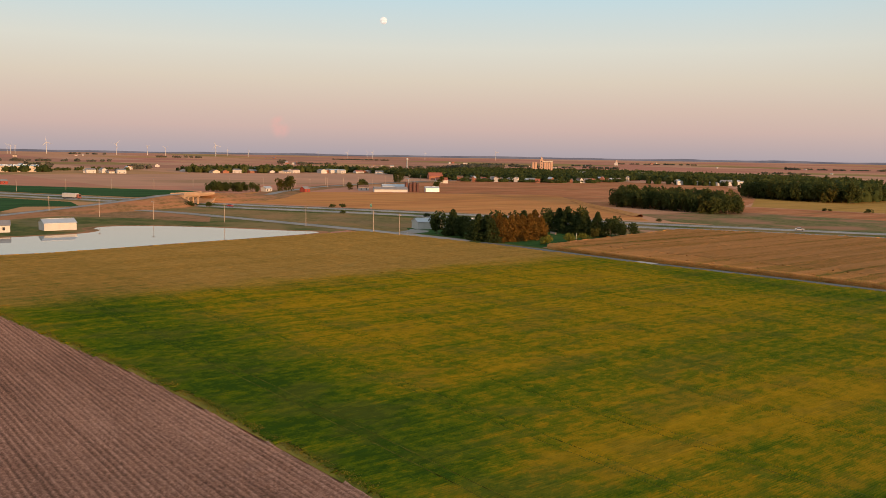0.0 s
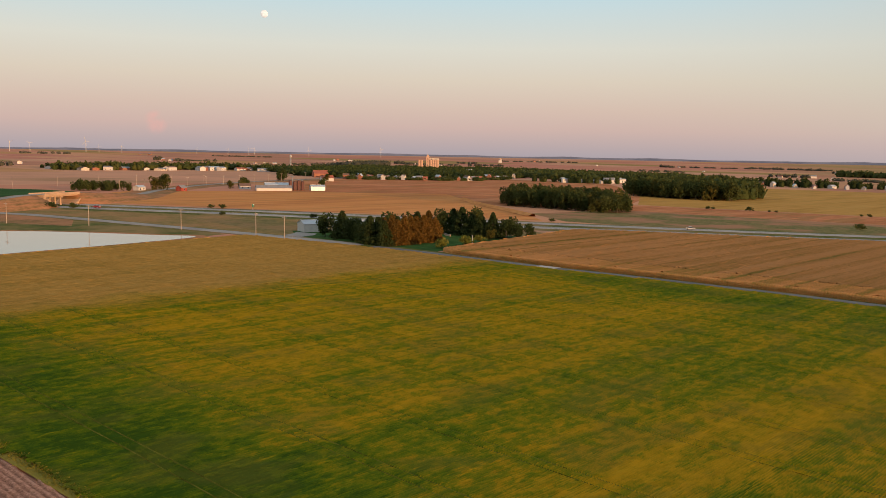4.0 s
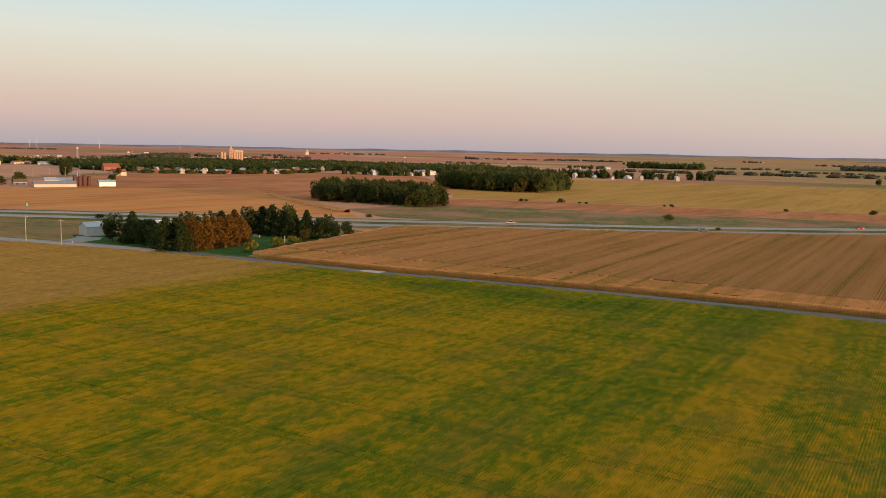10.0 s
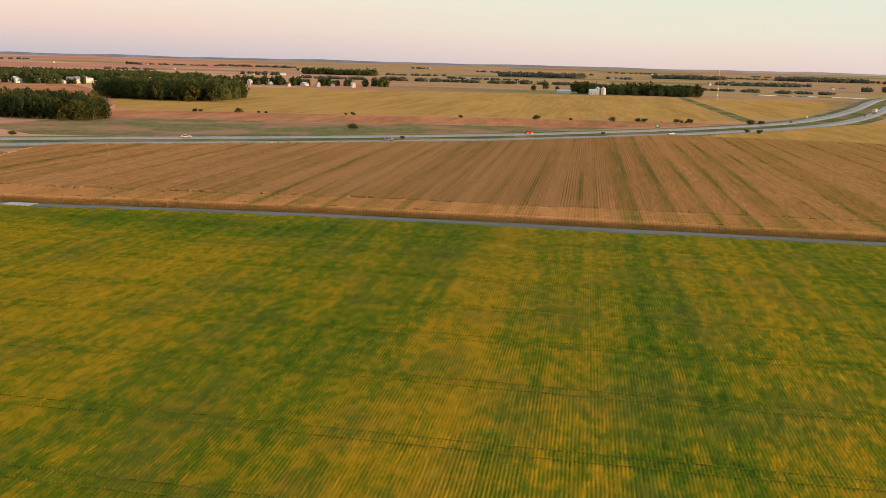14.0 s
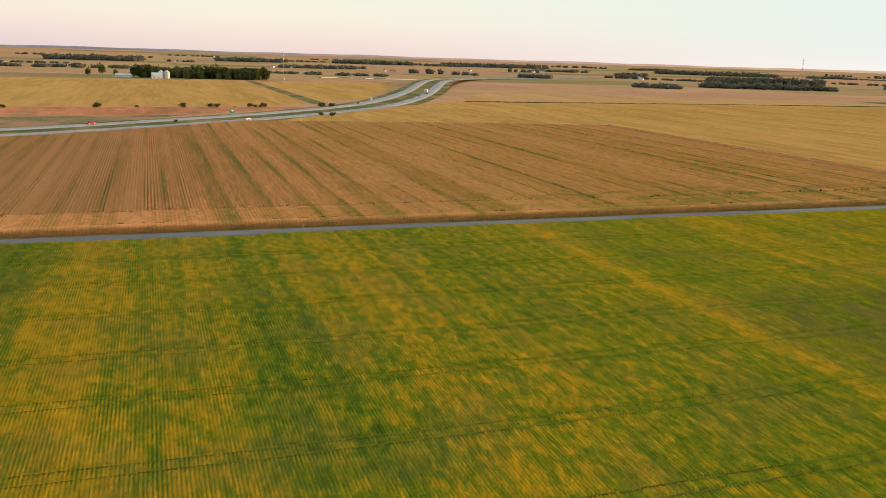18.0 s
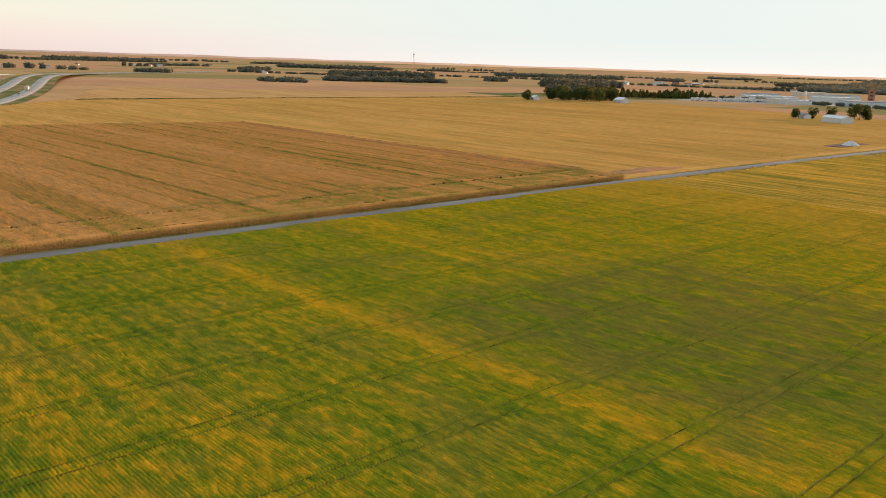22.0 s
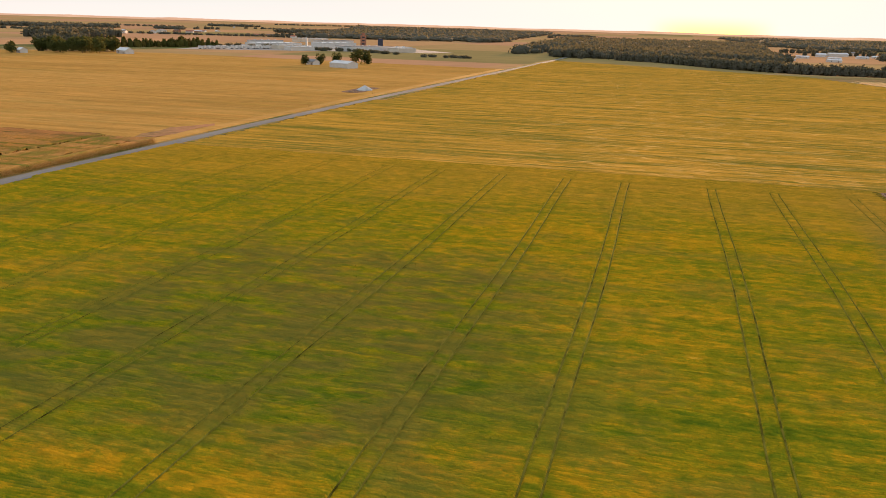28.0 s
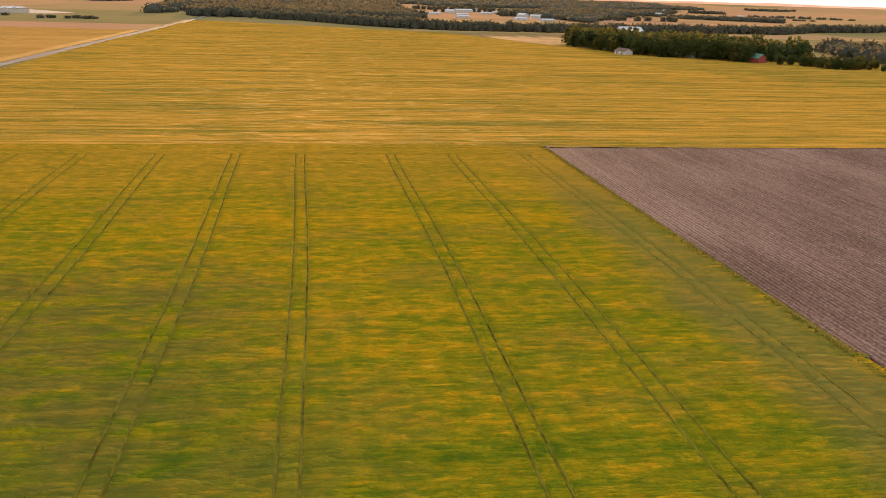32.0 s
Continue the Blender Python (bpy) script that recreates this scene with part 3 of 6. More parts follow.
def boxes(*items, bevel=0.0):
    """A bmesh of boxes, each (x0, x1, y0, y1, z0, z1)."""
    bm = bmesh.new()
    for x0, x1, y0, y1, z0, z1 in items:
        bmesh.ops.create_cube(bm, size=1, matrix=Matrix.LocRotScale(((x0 + x1) / 2, (y0 + y1) / 2, (z0 + z1) / 2), None, (x1 - x0, y1 - y0, z1 - z0)))
    if bevel:
        bmesh.ops.bevel(bm, geom=bm.edges[:], offset=bevel, segments=1, affect="EDGES")
    return bm


def tube(r0, r1, z0, z1, n=12, at=(0, 0), tilt=None):
    bm = bmesh.new()
    m = Matrix.Translation((at[0], at[1], (z0 + z1) / 2))
    if tilt is not None:
        m = tilt
    bmesh.ops.create_cone(bm, cap_ends=True, segments=n, radius1=r0, radius2=max(r1, 0.001), depth=z1 - z0, matrix=m)
    return bm


def joined(*bms):
    out = bms[0]
    for b in bms[1:]:
        me = bpy.data.meshes.new("tmp")
        b.to_mesh(me)
        b.free()
        out.from_mesh(me)
        bpy.data.meshes.remove(me)
    return out


def gable(w, d, h, rise, over=0.4, thick=0.15):
    """Roof slabs over a body w (x) by d (y), ridge along x."""
    bm = bmesh.new()
    hw, hd = w / 2 + over, d / 2 + over
    drop = rise * over / (d / 2)
    ring = [(-hd, h - drop), (0, h + rise), (hd, h - drop), (hd, h - drop + thick), (0, h + rise + thick), (-hd, h - drop + thick)]
    a = [bm.verts.new((-hw, y, z)) for y, z in ring]
    b = [bm.verts.new((hw, y, z)) for y, z in ring]
    for quad in ((0, 1, 4, 5), (1, 2, 3, 4)):
        bm.faces.new([a[i] for i in quad])
        bm.faces.new([b[i] for i in reversed(quad)])
    for i in range(6):
        j = (i + 1) % 6
        bm.faces.new([a[j], a[i], b[i], b[j]])
    bmesh.ops.recalc_face_normals(bm, faces=bm.faces[:])
    return bm


def gabled_walls(w, d, h, rise):
    bm = bmesh.new()
    ring = [(-d / 2, 0), (d / 2, 0), (d / 2, h), (0, h + rise), (-d / 2, h)]
    a = [bm.verts.new((-w / 2, y, z)) for y, z in ring]
    b = [bm.verts.new((w / 2, y, z)) for y, z in ring]
    bm.faces.new(list(reversed(a)))
    bm.faces.new(b)
    for i in range(5):
        j = (i + 1) % 5
        bm.faces.new([a[i], a[j], b[j], b[i]])
    return bm


def spline(points, step):
    """A smooth curve (Catmull-Rom) through points, sampled about every step metres."""
    p = np.array(points, float)
    p = np.vstack([2 * p[0] - p[1], p, 2 * p[-1] - p[-2]])
    out = []
    for i in range(1, len(p) - 2):
        n = max(2, int(np.linalg.norm(p[i + 1] - p[i]) / step))
        for t in np.arange(n) / n:
            out.append(0.5 * (2 * p[i] + (p[i + 1] - p[i - 1]) * t + (2 * p[i - 1] - 5 * p[i] + 4 * p[i + 1] - p[i + 2]) * t**2 + (3 * p[i] - p[i - 1] - 3 * p[i + 1] + p[i + 2]) * t**3))
    return np.array(out + [p[-2]])


def ribbon(name, line, section, mat, smooth=False):
    """A strip along a line of (x, y) or (x, y, z), its cross-section given as (offset to the left, height)."""
    line = np.asarray(line)
    z = line[:, 2] if line.shape[1] > 2 else np.zeros(len(line))
    tan = np.gradient(line[:, :2], axis=0)
    tan /= np.linalg.norm(tan, axis=1)[:, None]
    left = np.stack([-tan[:, 1], tan[:, 0]], 1)
    k = len(section)
    v = np.concatenate([np.c_[line[:, :2] + left * o, z + h][:, None] for o, h in section], 1).reshape(-1, 3)
    i, j = np.meshgrid(np.arange(len(line) - 1), np.arange(k - 1), indexing="ij")
    q = (i * k + j).ravel()
    return mesh_np(name, v, np.stack([q, q + 1, q + k + 1, q + k], 1)[:, ::-1], mat, smooth)


def inside(poly, x, y):
    poly = np.asarray(poly, float)
    hit = np.zeros(np.shape(x), bool)
    for (ax, ay), (bx, by) in zip(poly, np.roll(poly, -1, 0)):
        hit ^= ((ay > y) != (by > y)) & (x < (bx - ax) * (y - ay) / (by - ay + 1e-12) + ax)
    return hit


def row_field(name, poly, spacing, step, low, high, rough, mat, seed, ruts=(), along_x=False):
    """A crop canopy: ridges of plants along the rows with furrows between them; ruts: wheel tracks across the rows, as (y, x0, x1)."""
    rng = np.random.default_rng(seed)
    poly = np.asarray(poly, float)
    if along_x:
        poly = poly[:, ::-1]
    x0, y0 = poly.min(0)
    x1, y1 = poly.max(0)
    xs, ys = np.arange(x0, x1, spacing / 2), np.arange(y0, y1 + step, step)
    cuts = np.array([ry + side + w for ry, _, _ in ruts for side in (-0.95, 0.95) for w in (-0.14, 0.14)])
    if len(cuts):
        ys = np.sort(np.r_[ys[np.abs(ys[:, None] - cuts).min(1) > 0.8], cuts])
        ys = np.sort(np.r_[ys, [c + (0.12 if k % 2 else -0.12) for k, c in enumerate(cuts)]])
    fixed = np.isin(ys, cuts)
    held = fixed | (np.abs(ys[:, None] - cuts).min(1) < 0.3 if len(cuts) else False)
    gx, gy = np.meshgrid(xs, ys, indexing="ij")
    top = (np.arange(len(xs)) % 2 == 0)[:, None]
    gz = np.where(top, high, low) + rng.normal(0, rough, gx.shape) * np.where(top, 1.0, 0.5)
    if len(cuts):
        run_in = (gx > min(r[1] for r in ruts)) & (gx < max(r[2] for r in ruts))
        gz = np.where(fixed[None, :] & run_in, np.minimum(gz, -0.24), gz)
    gx = gx + rng.normal(0, spacing * 0.06, gx.shape)
    gy = gy + rng.normal(0, 1, gx.shape) * np.where(held, 0.01, step * 0.2) + 0.3 * np.sin(gx * 0.045)
    nx, ny = gx.shape
    i, j = np.meshgrid(np.arange(nx - 1), np.arange(ny - 1), indexing="ij")
    cx, cy = xs[i] + spacing / 4, ys[j] + step / 2
    keep = inside(poly, cx, cy)
    q = (i * ny + j)[keep]
    faces = np.stack([q, q + ny, q + ny + 1, q + 1], 1)
    v = np.stack([gx, gy, gz], -1).reshape(-1, 3)
    if along_x:
        v, faces = v[:, [1, 0, 2]], faces[:, ::-1]
    used, back = np.unique(faces, return_inverse=True)
    return mesh_np(name, v[used], back.reshape(faces.shape), mat)


def sheet(name, poly, z, mat, label, kind="structure"):
    bm = bmesh.new()
    bm.faces.new([bm.verts.new((x, y, z)) for x, y in poly])
    bmesh.ops.recalc_face_normals(bm, faces=bm.faces[:])
    if bm.faces[:][0].normal.z < 0:
        bmesh.ops.reverse_faces(bm, faces=bm.faces[:])
    bmesh.ops.triangulate(bm, faces=bm.faces[:])
    ob = part(name, bm, mat)
    return tagged(ob, label, "field", kind=kind)


# ======== ground: one sheet out to the horizon, lifting slightly far away ========
def far_rise(r):
    return 21.0 * np.clip((np.asarray(r, float) - 2600) / 2100, 0, 1.2) ** 1.5


rings = np.concatenate([np.linspace(0, 2600, 14), np.linspace(2800, 4900, 14)])
ang = np.linspace(0, 2 * math.pi, 97)[:-1]
gv = np.stack([np.outer(rings, np.cos(ang)), np.outer(rings, np.sin(ang)), np.outer(SOIL_Z + far_rise(rings), np.ones(96))], -1).reshape(-1, 3)
gi, gj = np.meshgrid(np.arange(len(rings) - 1), np.arange(96), indexing="ij")
gq, gn = (gi * 96 + gj).ravel(), (gi * 96 + (gj + 1) % 96).ravel()
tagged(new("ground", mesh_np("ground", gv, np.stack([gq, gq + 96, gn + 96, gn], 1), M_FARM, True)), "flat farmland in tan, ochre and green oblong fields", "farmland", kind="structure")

# ======== roads ========
LANE = [(-1500, -227), (-975, -229), (-722, -232.5), (-450, -237), (-275, -239.5), (-160, -239.2), (-42, -237.2), (40, -236.0), (103, -234.3), (150, -230.5), (170, -227.8), (190, -226.6), (210, -226.0), (232, -225.0), (256, -223.2), (282, -220.3), (302, -217.0), (320, -214.0), (350, -207.8), (395, -198), (440, -188), (478, -178), (510, -162)]
lane = spline(LANE, 6)
tagged(new("frontage_road", ribbon("frontage_road", lane[lane[:, 0] > 256], [(-3.9, -0.42), (-3.7, -0.30), (0, -0.24), (3.7, -0.30), (3.9, -0.42)], M_FRONTAGE)), "pale chip-sealed road beside the pond meadow", "road", kind="structure")
tagged(new("country_lane", ribbon("country_lane", lane[lane[:, 0] < 262], [(-2.3, -0.42), (-2.1, -0.30), (0, -0.24), (2.1, -0.30), (2.3, -0.42)], M_ASPHALT)), "narrow grey asphalt lane between fields", "road", kind="structure")
tagged(new("lane_verge", ribbon("lane_verge", lane, [(-7.0, -0.54), (-2.45, -0.40), (2.45, -0.40), (5.0, -0.54)], M_VERGE)), "strip of green grass along the lane", "verge", kind="structure")
INTERSTATE = [(1100, 60), (880, -58), (716, -138), (610, -189), (516, -233), (414, -291), (292, -349), (231, -382), (164, -419), (91, -466), (37, -511), (-27, -573), (-95, -658), (-148, -757), (-213, -909), (-304, -1138), (-396, -1332), (-482, -1460), (-640, -1600), (-900, -1800)]
inter = spline(INTERSTATE, 9)
run = np.r_[0, np.cumsum(np.linalg.norm(np.diff(inter, axis=0), axis=1))]
hump = 4.0 * np.exp(-(((inter[:, 1] + 1180) / 210) ** 2)) * (inter[:, 0] < 0)
inter3 = np.c_[inter, hump]
tagged(new("motorway_verge", ribbon("motorway_verge", inter3, [(-26, -0.56), (-20, -0.40), (-5, -0.45), (0, -0.7 + 0.2), (5, -0.45), (20, -0.40), (26, -0.56)], M_VERGE)), "green grass verge and median of the motorway", "verge", kind="structure")
for side, nm in ((-1, "motorway_carriageway_1"), (1, "motorway_carriageway_2")):
    c = side * 12.2
    tagged(new(nm, ribbon(nm, inter3, [(c - 5.6, -0.36), (c - 5.4, -0.25), (c, -0.18), (c + 5.4, -0.25), (c + 5.6, -0.36)], M_CONCRETE)), "pale concrete carriageway of a motorway", "road", kind="structure")
    for off, nm2 in ((-3.9, "edge_line_1"), (3.9, "edge_line_2")):
        tagged(new(nm2, ribbon(nm2, inter3, [(c + off - 0.09, -0.17), (c + off + 0.09, -0.17)], M_PAINT)), "thin white painted road edge line", "road line", kind="structure")
# pale repair patch on the lane
bm = boxes((-3.6, 3.6, -2.3, 2.3, 0, 0.06))
ob = part("lane_patch", bm, M_PATCH)
ob.matrix_basis = pose(178, -227.2, -0.30, 0, 0, 4)
tagged(ob, "pale concrete repair slab set in the lane", "road patch", kind="structure")

# road over the motorway
OVER = [(440, -40), (472, -78), (492, -112), (507, -146), (522, -178), (545, -219), (568, -256), (604, -298), (690, -366), (790, -480), (874, -640), (960, -840)]
over = spline(OVER, 6)
orun = np.r_[0, np.cumsum(np.linalg.norm(np.diff(over, axis=0), axis=1))]
crest = orun[np.argmin(np.hypot(over[:, 0] - 545, over[:, 1] + 219))]
rise = 6.4 * np.clip(1 - (np.abs(orun - crest) - 26) / 120, 0, 1) ** 1.3
over3 = np.c_[over, rise]
gap = np.abs(orun - crest) < 27
for k, sel in (("1", orun <= crest - 14), ("2", orun >= crest + 14)):
    line = over3[sel]
    end = line[-1] if k == "1" else line[0]
    out = Vector((545 - end[0], -219 - end[1], 0)).normalized() * 5
    toe = np.array([[end[0] + out.x, end[1] + out.y, 0.0]])
    line = np.vstack([line, toe]) if k == "1" else np.vstack([toe, line])
    tagged(new("embankment_" + k, ribbon("embankment_" + k, line, [(-19, -99), (-5.6, -0.1), (5.6, -0.1), (19, -99)], M_DRY)), "grassy dry embankment carrying the overpass road", "embankment", kind="structure")
    me = bpy.data.objects["embankment_" + k].data
    for v in me.vertices:
        if v.co.z < -20:
            v.co.z = SOIL_Z
tagged(new("overpass_road", ribbon("overpass_road", over3, [(-3.8, 0.0), (0, 0.06), (3.8, 0.0)], M_FRONTAGE)), "grey asphalt road climbing over the motorway", "road", kind="structure")

# ======== fields ========
RUTS = [(y, -181.0, 203.0) for y in RUT_LINES]
EDGE = [(204, -35.5), (194, -36.8), (160, -40.5), (127, -44.3), (68, -47), (0, -47.8), (-95, -49), (-193, -49.2)]
SOY = EDGE[::-1] + [(204, -223.2), (178, -224.3), (150, -227.7), (103, -231.4), (40, -233.1), (-42, -234.3), (-160, -236.3), (-193, -236.5)]
for y, xa, xb in RUTS:
    for side in (-0.95, 0.95):
        line = np.array([(x, y + side + 0.3 * math.sin(x * 0.045) + 0.03 * math.sin(x * 0.31 + y + side)) for x in np.arange(xa, xb, 0.6)])
        tagged(new("wheel_track", ribbon("wheel_track", line, [(-0.095, -0.17), (0, -0.19), (0.095, -0.17)], M_RUT)), "dark wheel track pressed through the soybeans", "wheel track", kind="structure")
tagged(new("soybean_field", row_field("soybean_field", SOY, 0.38, 1.3, -0.26, 0.0, 0.05, M_SOY, 1, RUTS)), "soybean field turning from green to gold, in rows", "crop", kind="stuff")
RIPE = [(203.4, -35.5), (306, -30), (301, -66), (306, -110), (312, -150), (320, -209), (300, -212.6), (262, -218.6), (238, -221.2), (203.4, -223.3)]
tagged(new("ripe_bean_field", row_field("ripe_bean_field", RIPE, 0.76, 1.4, -0.36, -0.01, 0.06, M_SOY, 2)), "tan ripe soybean field beside the pond", "crop", kind="stuff")
HEAD = [(-193, -243.0), (-160, -243.0), (-42, -240.9), (40, -239.7), (103, -238.0), (150, -234.3), (178, -231.0), (205, -229.9), (222, -229.4), (229, -232.0)]
tagged(new("corn_headland", row_field("corn_headland", [(x, y - 2.2) for x, y in HEAD] + [(230, -246), (178, -247), (103, -254), (40, -256.5), (-42, -257.5), (-193, -259)], 0.76, 0.9, 0.7, 1.15, 0.13, M_CORN, 8, along_x=True)), "strip of ripe corn planted along the lane", "crop", kind="stuff")
tagged(new("corn_edge", ribbon("corn_edge", spline([(x, y - 0.9) for x, y in HEAD], 3), [(0.35, SOIL_Z), (0.2, 0.4), (-0.1, 1.05), (-0.6, 1.2), (-1.5, 1.12), (-2.4, 0.8)], M_CORN)), "front row of dry corn along the lane", "crop", kind="stuff")
TURN = [(-193, -259.1), (-42, -257.6), (40, -256.6), (103, -254.1), (178, -247.1), (230, -246.1)]
tagged(new("corn_turn_row", ribbon("corn_turn_row", spline(TURN, 3), [(-1.2, 0.85), (-0.4, 1.05), (0.4, 1.0), (1.2, 0.8)], M_CORN)), "row of ripe corn between headland and field", "crop", kind="stuff")
CORN = [(-193, -259.25), (-42, -257.75), (40, -256.75), (103, -254.25), (178, -247.25), (230, -246.25), (233, -262), (239, -300), (246, -338), (237, -346), (156, -391), (88, -432), (30, -484), (5, -506), (-47, -503), (-127, -496), (-193, -486)]
tagged(new("corn_field", row_field("corn_field", CORN, 0.76, 2.2, 0.55, 1.3, 0.11, M_CORN, 3)), "tall ripe tan corn with green streaks along the rows", "crop", kind="stuff")
GOLD = [(-193, -247.4), (-193, -486), (-127, -496), (-47, -503), (-5, -512), (-60, -585), (-125, -668), (-190, -730), (-400, -740), (-690, -735), (-760, -600), (-720, -241.6), (-450, -245.5), (-275, -247.4)]
tagged(new("golden_field", row_field("golden_field", GOLD, 1.52, 4.0, -0.45, -0.15, 0.05, M_GOLD, 4)), "wide golden bean field with faint rows", "crop", kind="stuff")
tagged(new("golden_field_edge", ribbon("golden_field_edge", spline([(-193, -245.6), (-275, -245.7), (-450, -243.7), (-720, -239.7)], 5), [(-1.7, -0.44), (-0.9, -0.12), (0.4, -0.06), (3.4, -0.12)], M_GOLD)), "edge of the golden beans along the lane", "crop", kind="stuff")
sheet("bare_corner", [(-200, -255), (-208, -258), (-217, -257), (-226, -259), (-234, -255), (-243, -252), (-238, -249), (-226, -250), (-212, -248.5), (-203, -250)], -0.10, M_DRY, "bare brown soil patch at the corner of the beans")
WEST = [(-192.9, -235.2), (-192.9, -49), (-190.5, -45), (-190.5, 500), (-420, 420), (-520, 150), (-640, 70), (-800, 20), (-960, -224), (-722, -227.5), (-450, -232), (-275, -234.5)]
tagged(new("western_field", row_field("western_field", WEST, 1.52, 4.0, -0.36, -0.12, 0.06, M_WESTBEAN, 5)), "golden and green bean field in long streaks", "crop", kind="stuff")
PLOW = [(x, y + 0.9) for x, y in EDGE[::-1]] + [(318, -28), (322, 110), (-190, 110)]
tagged(new("bare_field", row_field("bare_field", PLOW, 0.76, 1.5, -0.34, -0.20, 0.04, M_SOIL, 6, along_x=True)), "bare brown field with rows of stubble", "field", kind="stuff")
tagged(new("field_edge_grass", ribbon("field_edge_grass", spline(EDGE, 2), [(0.3, -0.16), (0.0, -0.14), (-0.5, -0.22), (-0.95, -0.34)], M_EDGE)), "thin grass strip beside the bare field", "verge", kind="structure")
sheet("far_stubble_field", [(-190, 110), (322, 110), (330, 420), (-190, 420)], -0.45, M_SOIL, "bare brown stubble field going on northward")
sheet("pond_meadow", [(300, -40), (520, 40), (560, -60), (500, -110), (500, -160), (470, -178), (430, -192), (358, -203), (330, -206), (318, -150), (310, -60)], -0.585, M_VERGE, "mown green meadow round the pond")
sheet("dry_meadow", [(400, -170), (440, -150), (490, -105), (540, -140), (560, -165), (520, -165), (480, -176), (440, -188)], -0.57, M_DRY, "brown dry grass below the embankment")
sheet("triangle_meadow", [(238, -228), (300, -216), (400, -203), (480, -182), (530, -165), (560, -190), (516, -222), (414, -280), (292, -335), (250, -325)], -0.575, M_TANMEADOW, "rough grass between lane and motorway")
sheet("lawn", [(231, -231), (262, -226), (300, -220.5), (328, -238), (306, -262), (288, -292), (252, -302), (241, -298), (236, -262)], -0.56, M_LAWN, "mown green lawn round the farmstead")
sheet("alfalfa_field", [(560, -120), (700, -90), (900, 10), (900, 110), (640, 60), (520, -40), (500, -90)], -0.58, M_ALFALFA, "dark green low crop beside the motorway")
sheet("alfalfa_field", [(640, -215), (700, -180), (900, -80), (1000, -100), (740, -290), (690, -300)], -0.58, M_ALFALFA, "dark green crop strip along the motorway")
sheet("alfalfa_field", [(548, -150), (600, -158), (716, -108), (860, -35), (700, -88), (560, -118)], -0.57, M_ALFALFA, "dark green low crop between road and motorway")
sheet("golden_corn_field", [(300, -385), (430, -318), (540, -262), (600, -235), (660, -300), (700, -345), (650, -430), (540, -560), (420, -470), (330, -412)], -0.57, M_ORANGECORN, "ripe tan corn field beyond the motorway")
tagged(new("corn_edge", ribbon("corn_edge", spline([(322, -407), (360, -432), (420, -470), (470, -508)], 3), [(0.0, SOIL_Z), (0.15, 0.2), (0.5, 0.9), (1.6, 1.1), (5.0, -0.4)], M_ORANGECORN)), "sunlit edge of ripe corn beyond the motorway", "crop", kind="stuff")
sheet("russet_field", [(540, -560), (650, -430), (900, -640), (960, -860), (700, -1040), (430, -730), (480, -600)], -0.56, M_REDBEAN, "russet ripe bean field before the village")
sheet("weedy_field", [(290, -392), (340, -425), (330, -508), (213, -520), (60, -560), (20, -575), (60, -525), (110, -478), (180, -432), (250, -398)], -0.575, M_SCRUB, "weedy fallow field beside the motorway")
sheet("russet_field", [(330, -508), (440, -700), (362, -568), (184, -607), (-18, -645), (-60, -640), (20, -578), (60, -562), (213, -522)], -0.57, M_REDBEAN, "russet strip of ripe beans")
sheet("russet_field", [(420, -470), (540, -560), (480, -600), (432, -725), (330, -508), (404, -472)], -0.565, M_REDBEAN, "russet ripe beans beside the small wood")
sheet("yellow_field", [(355, -575), (440, -720), (640, -1010), (464, -1060), (100, -1140), (-62, -1150), (-60, -690), (-18, -650), (184, -612)], -0.56, M_GOLD, "pale golden bean field")
sheet("yellow_field", [(-74, -1150), (-72, -720), (-120, -760), (-190, -950), (-270, -1180), (-200, -1180)], -0.565, M_GOLD, "golden bean field beside the curving motorway")
sheet("drain_grass", [(-74, -1170), (-64, -1170), (-62, -680), (-74, -685)], -0.54, M_VERGE, "straight grassy drainage strip between fields")
sheet("tan_field", [(-200, -742), (-690, -746), (-720, -860), (-520, -900), (-330, -960), (-262, -880)], -0.56, M_TANCORN, "tan corn field beyond the golden beans")
sheet("green_field", [(-700, -745), (-960, -600), (-1000, -640), (-900, -820), (-725, -860)], -0.565, M_VERGE, "green pasture beyond the golden beans")
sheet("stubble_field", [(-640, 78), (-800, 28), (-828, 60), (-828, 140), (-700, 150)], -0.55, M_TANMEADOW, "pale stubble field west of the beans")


# ======== plants ========
def leaf_quads(centres, sizes, rng, flat=0.0):
    """Small four-cornered leaves at the given centres, turned at random."""
    k = len(centres)
    a = rng.normal(size=(k, 3))
    a[:, 2] *= 1 - flat
    a /= np.linalg.norm(a, axis=1)[:, None]
    b = np.cross(a, rng.normal(size=(k, 3)))
    b /= np.linalg.norm(b, axis=1)[:, None] + 1e-9
    s = np.asarray(sizes)[:, None]
    v = np.stack([centres + s * a, centres + 0.7 * s * b, centres - s * a, centres - 0.7 * s * b], 1).reshape(-1, 3)
    return v, np.arange(4 * k).reshape(-1, 4)


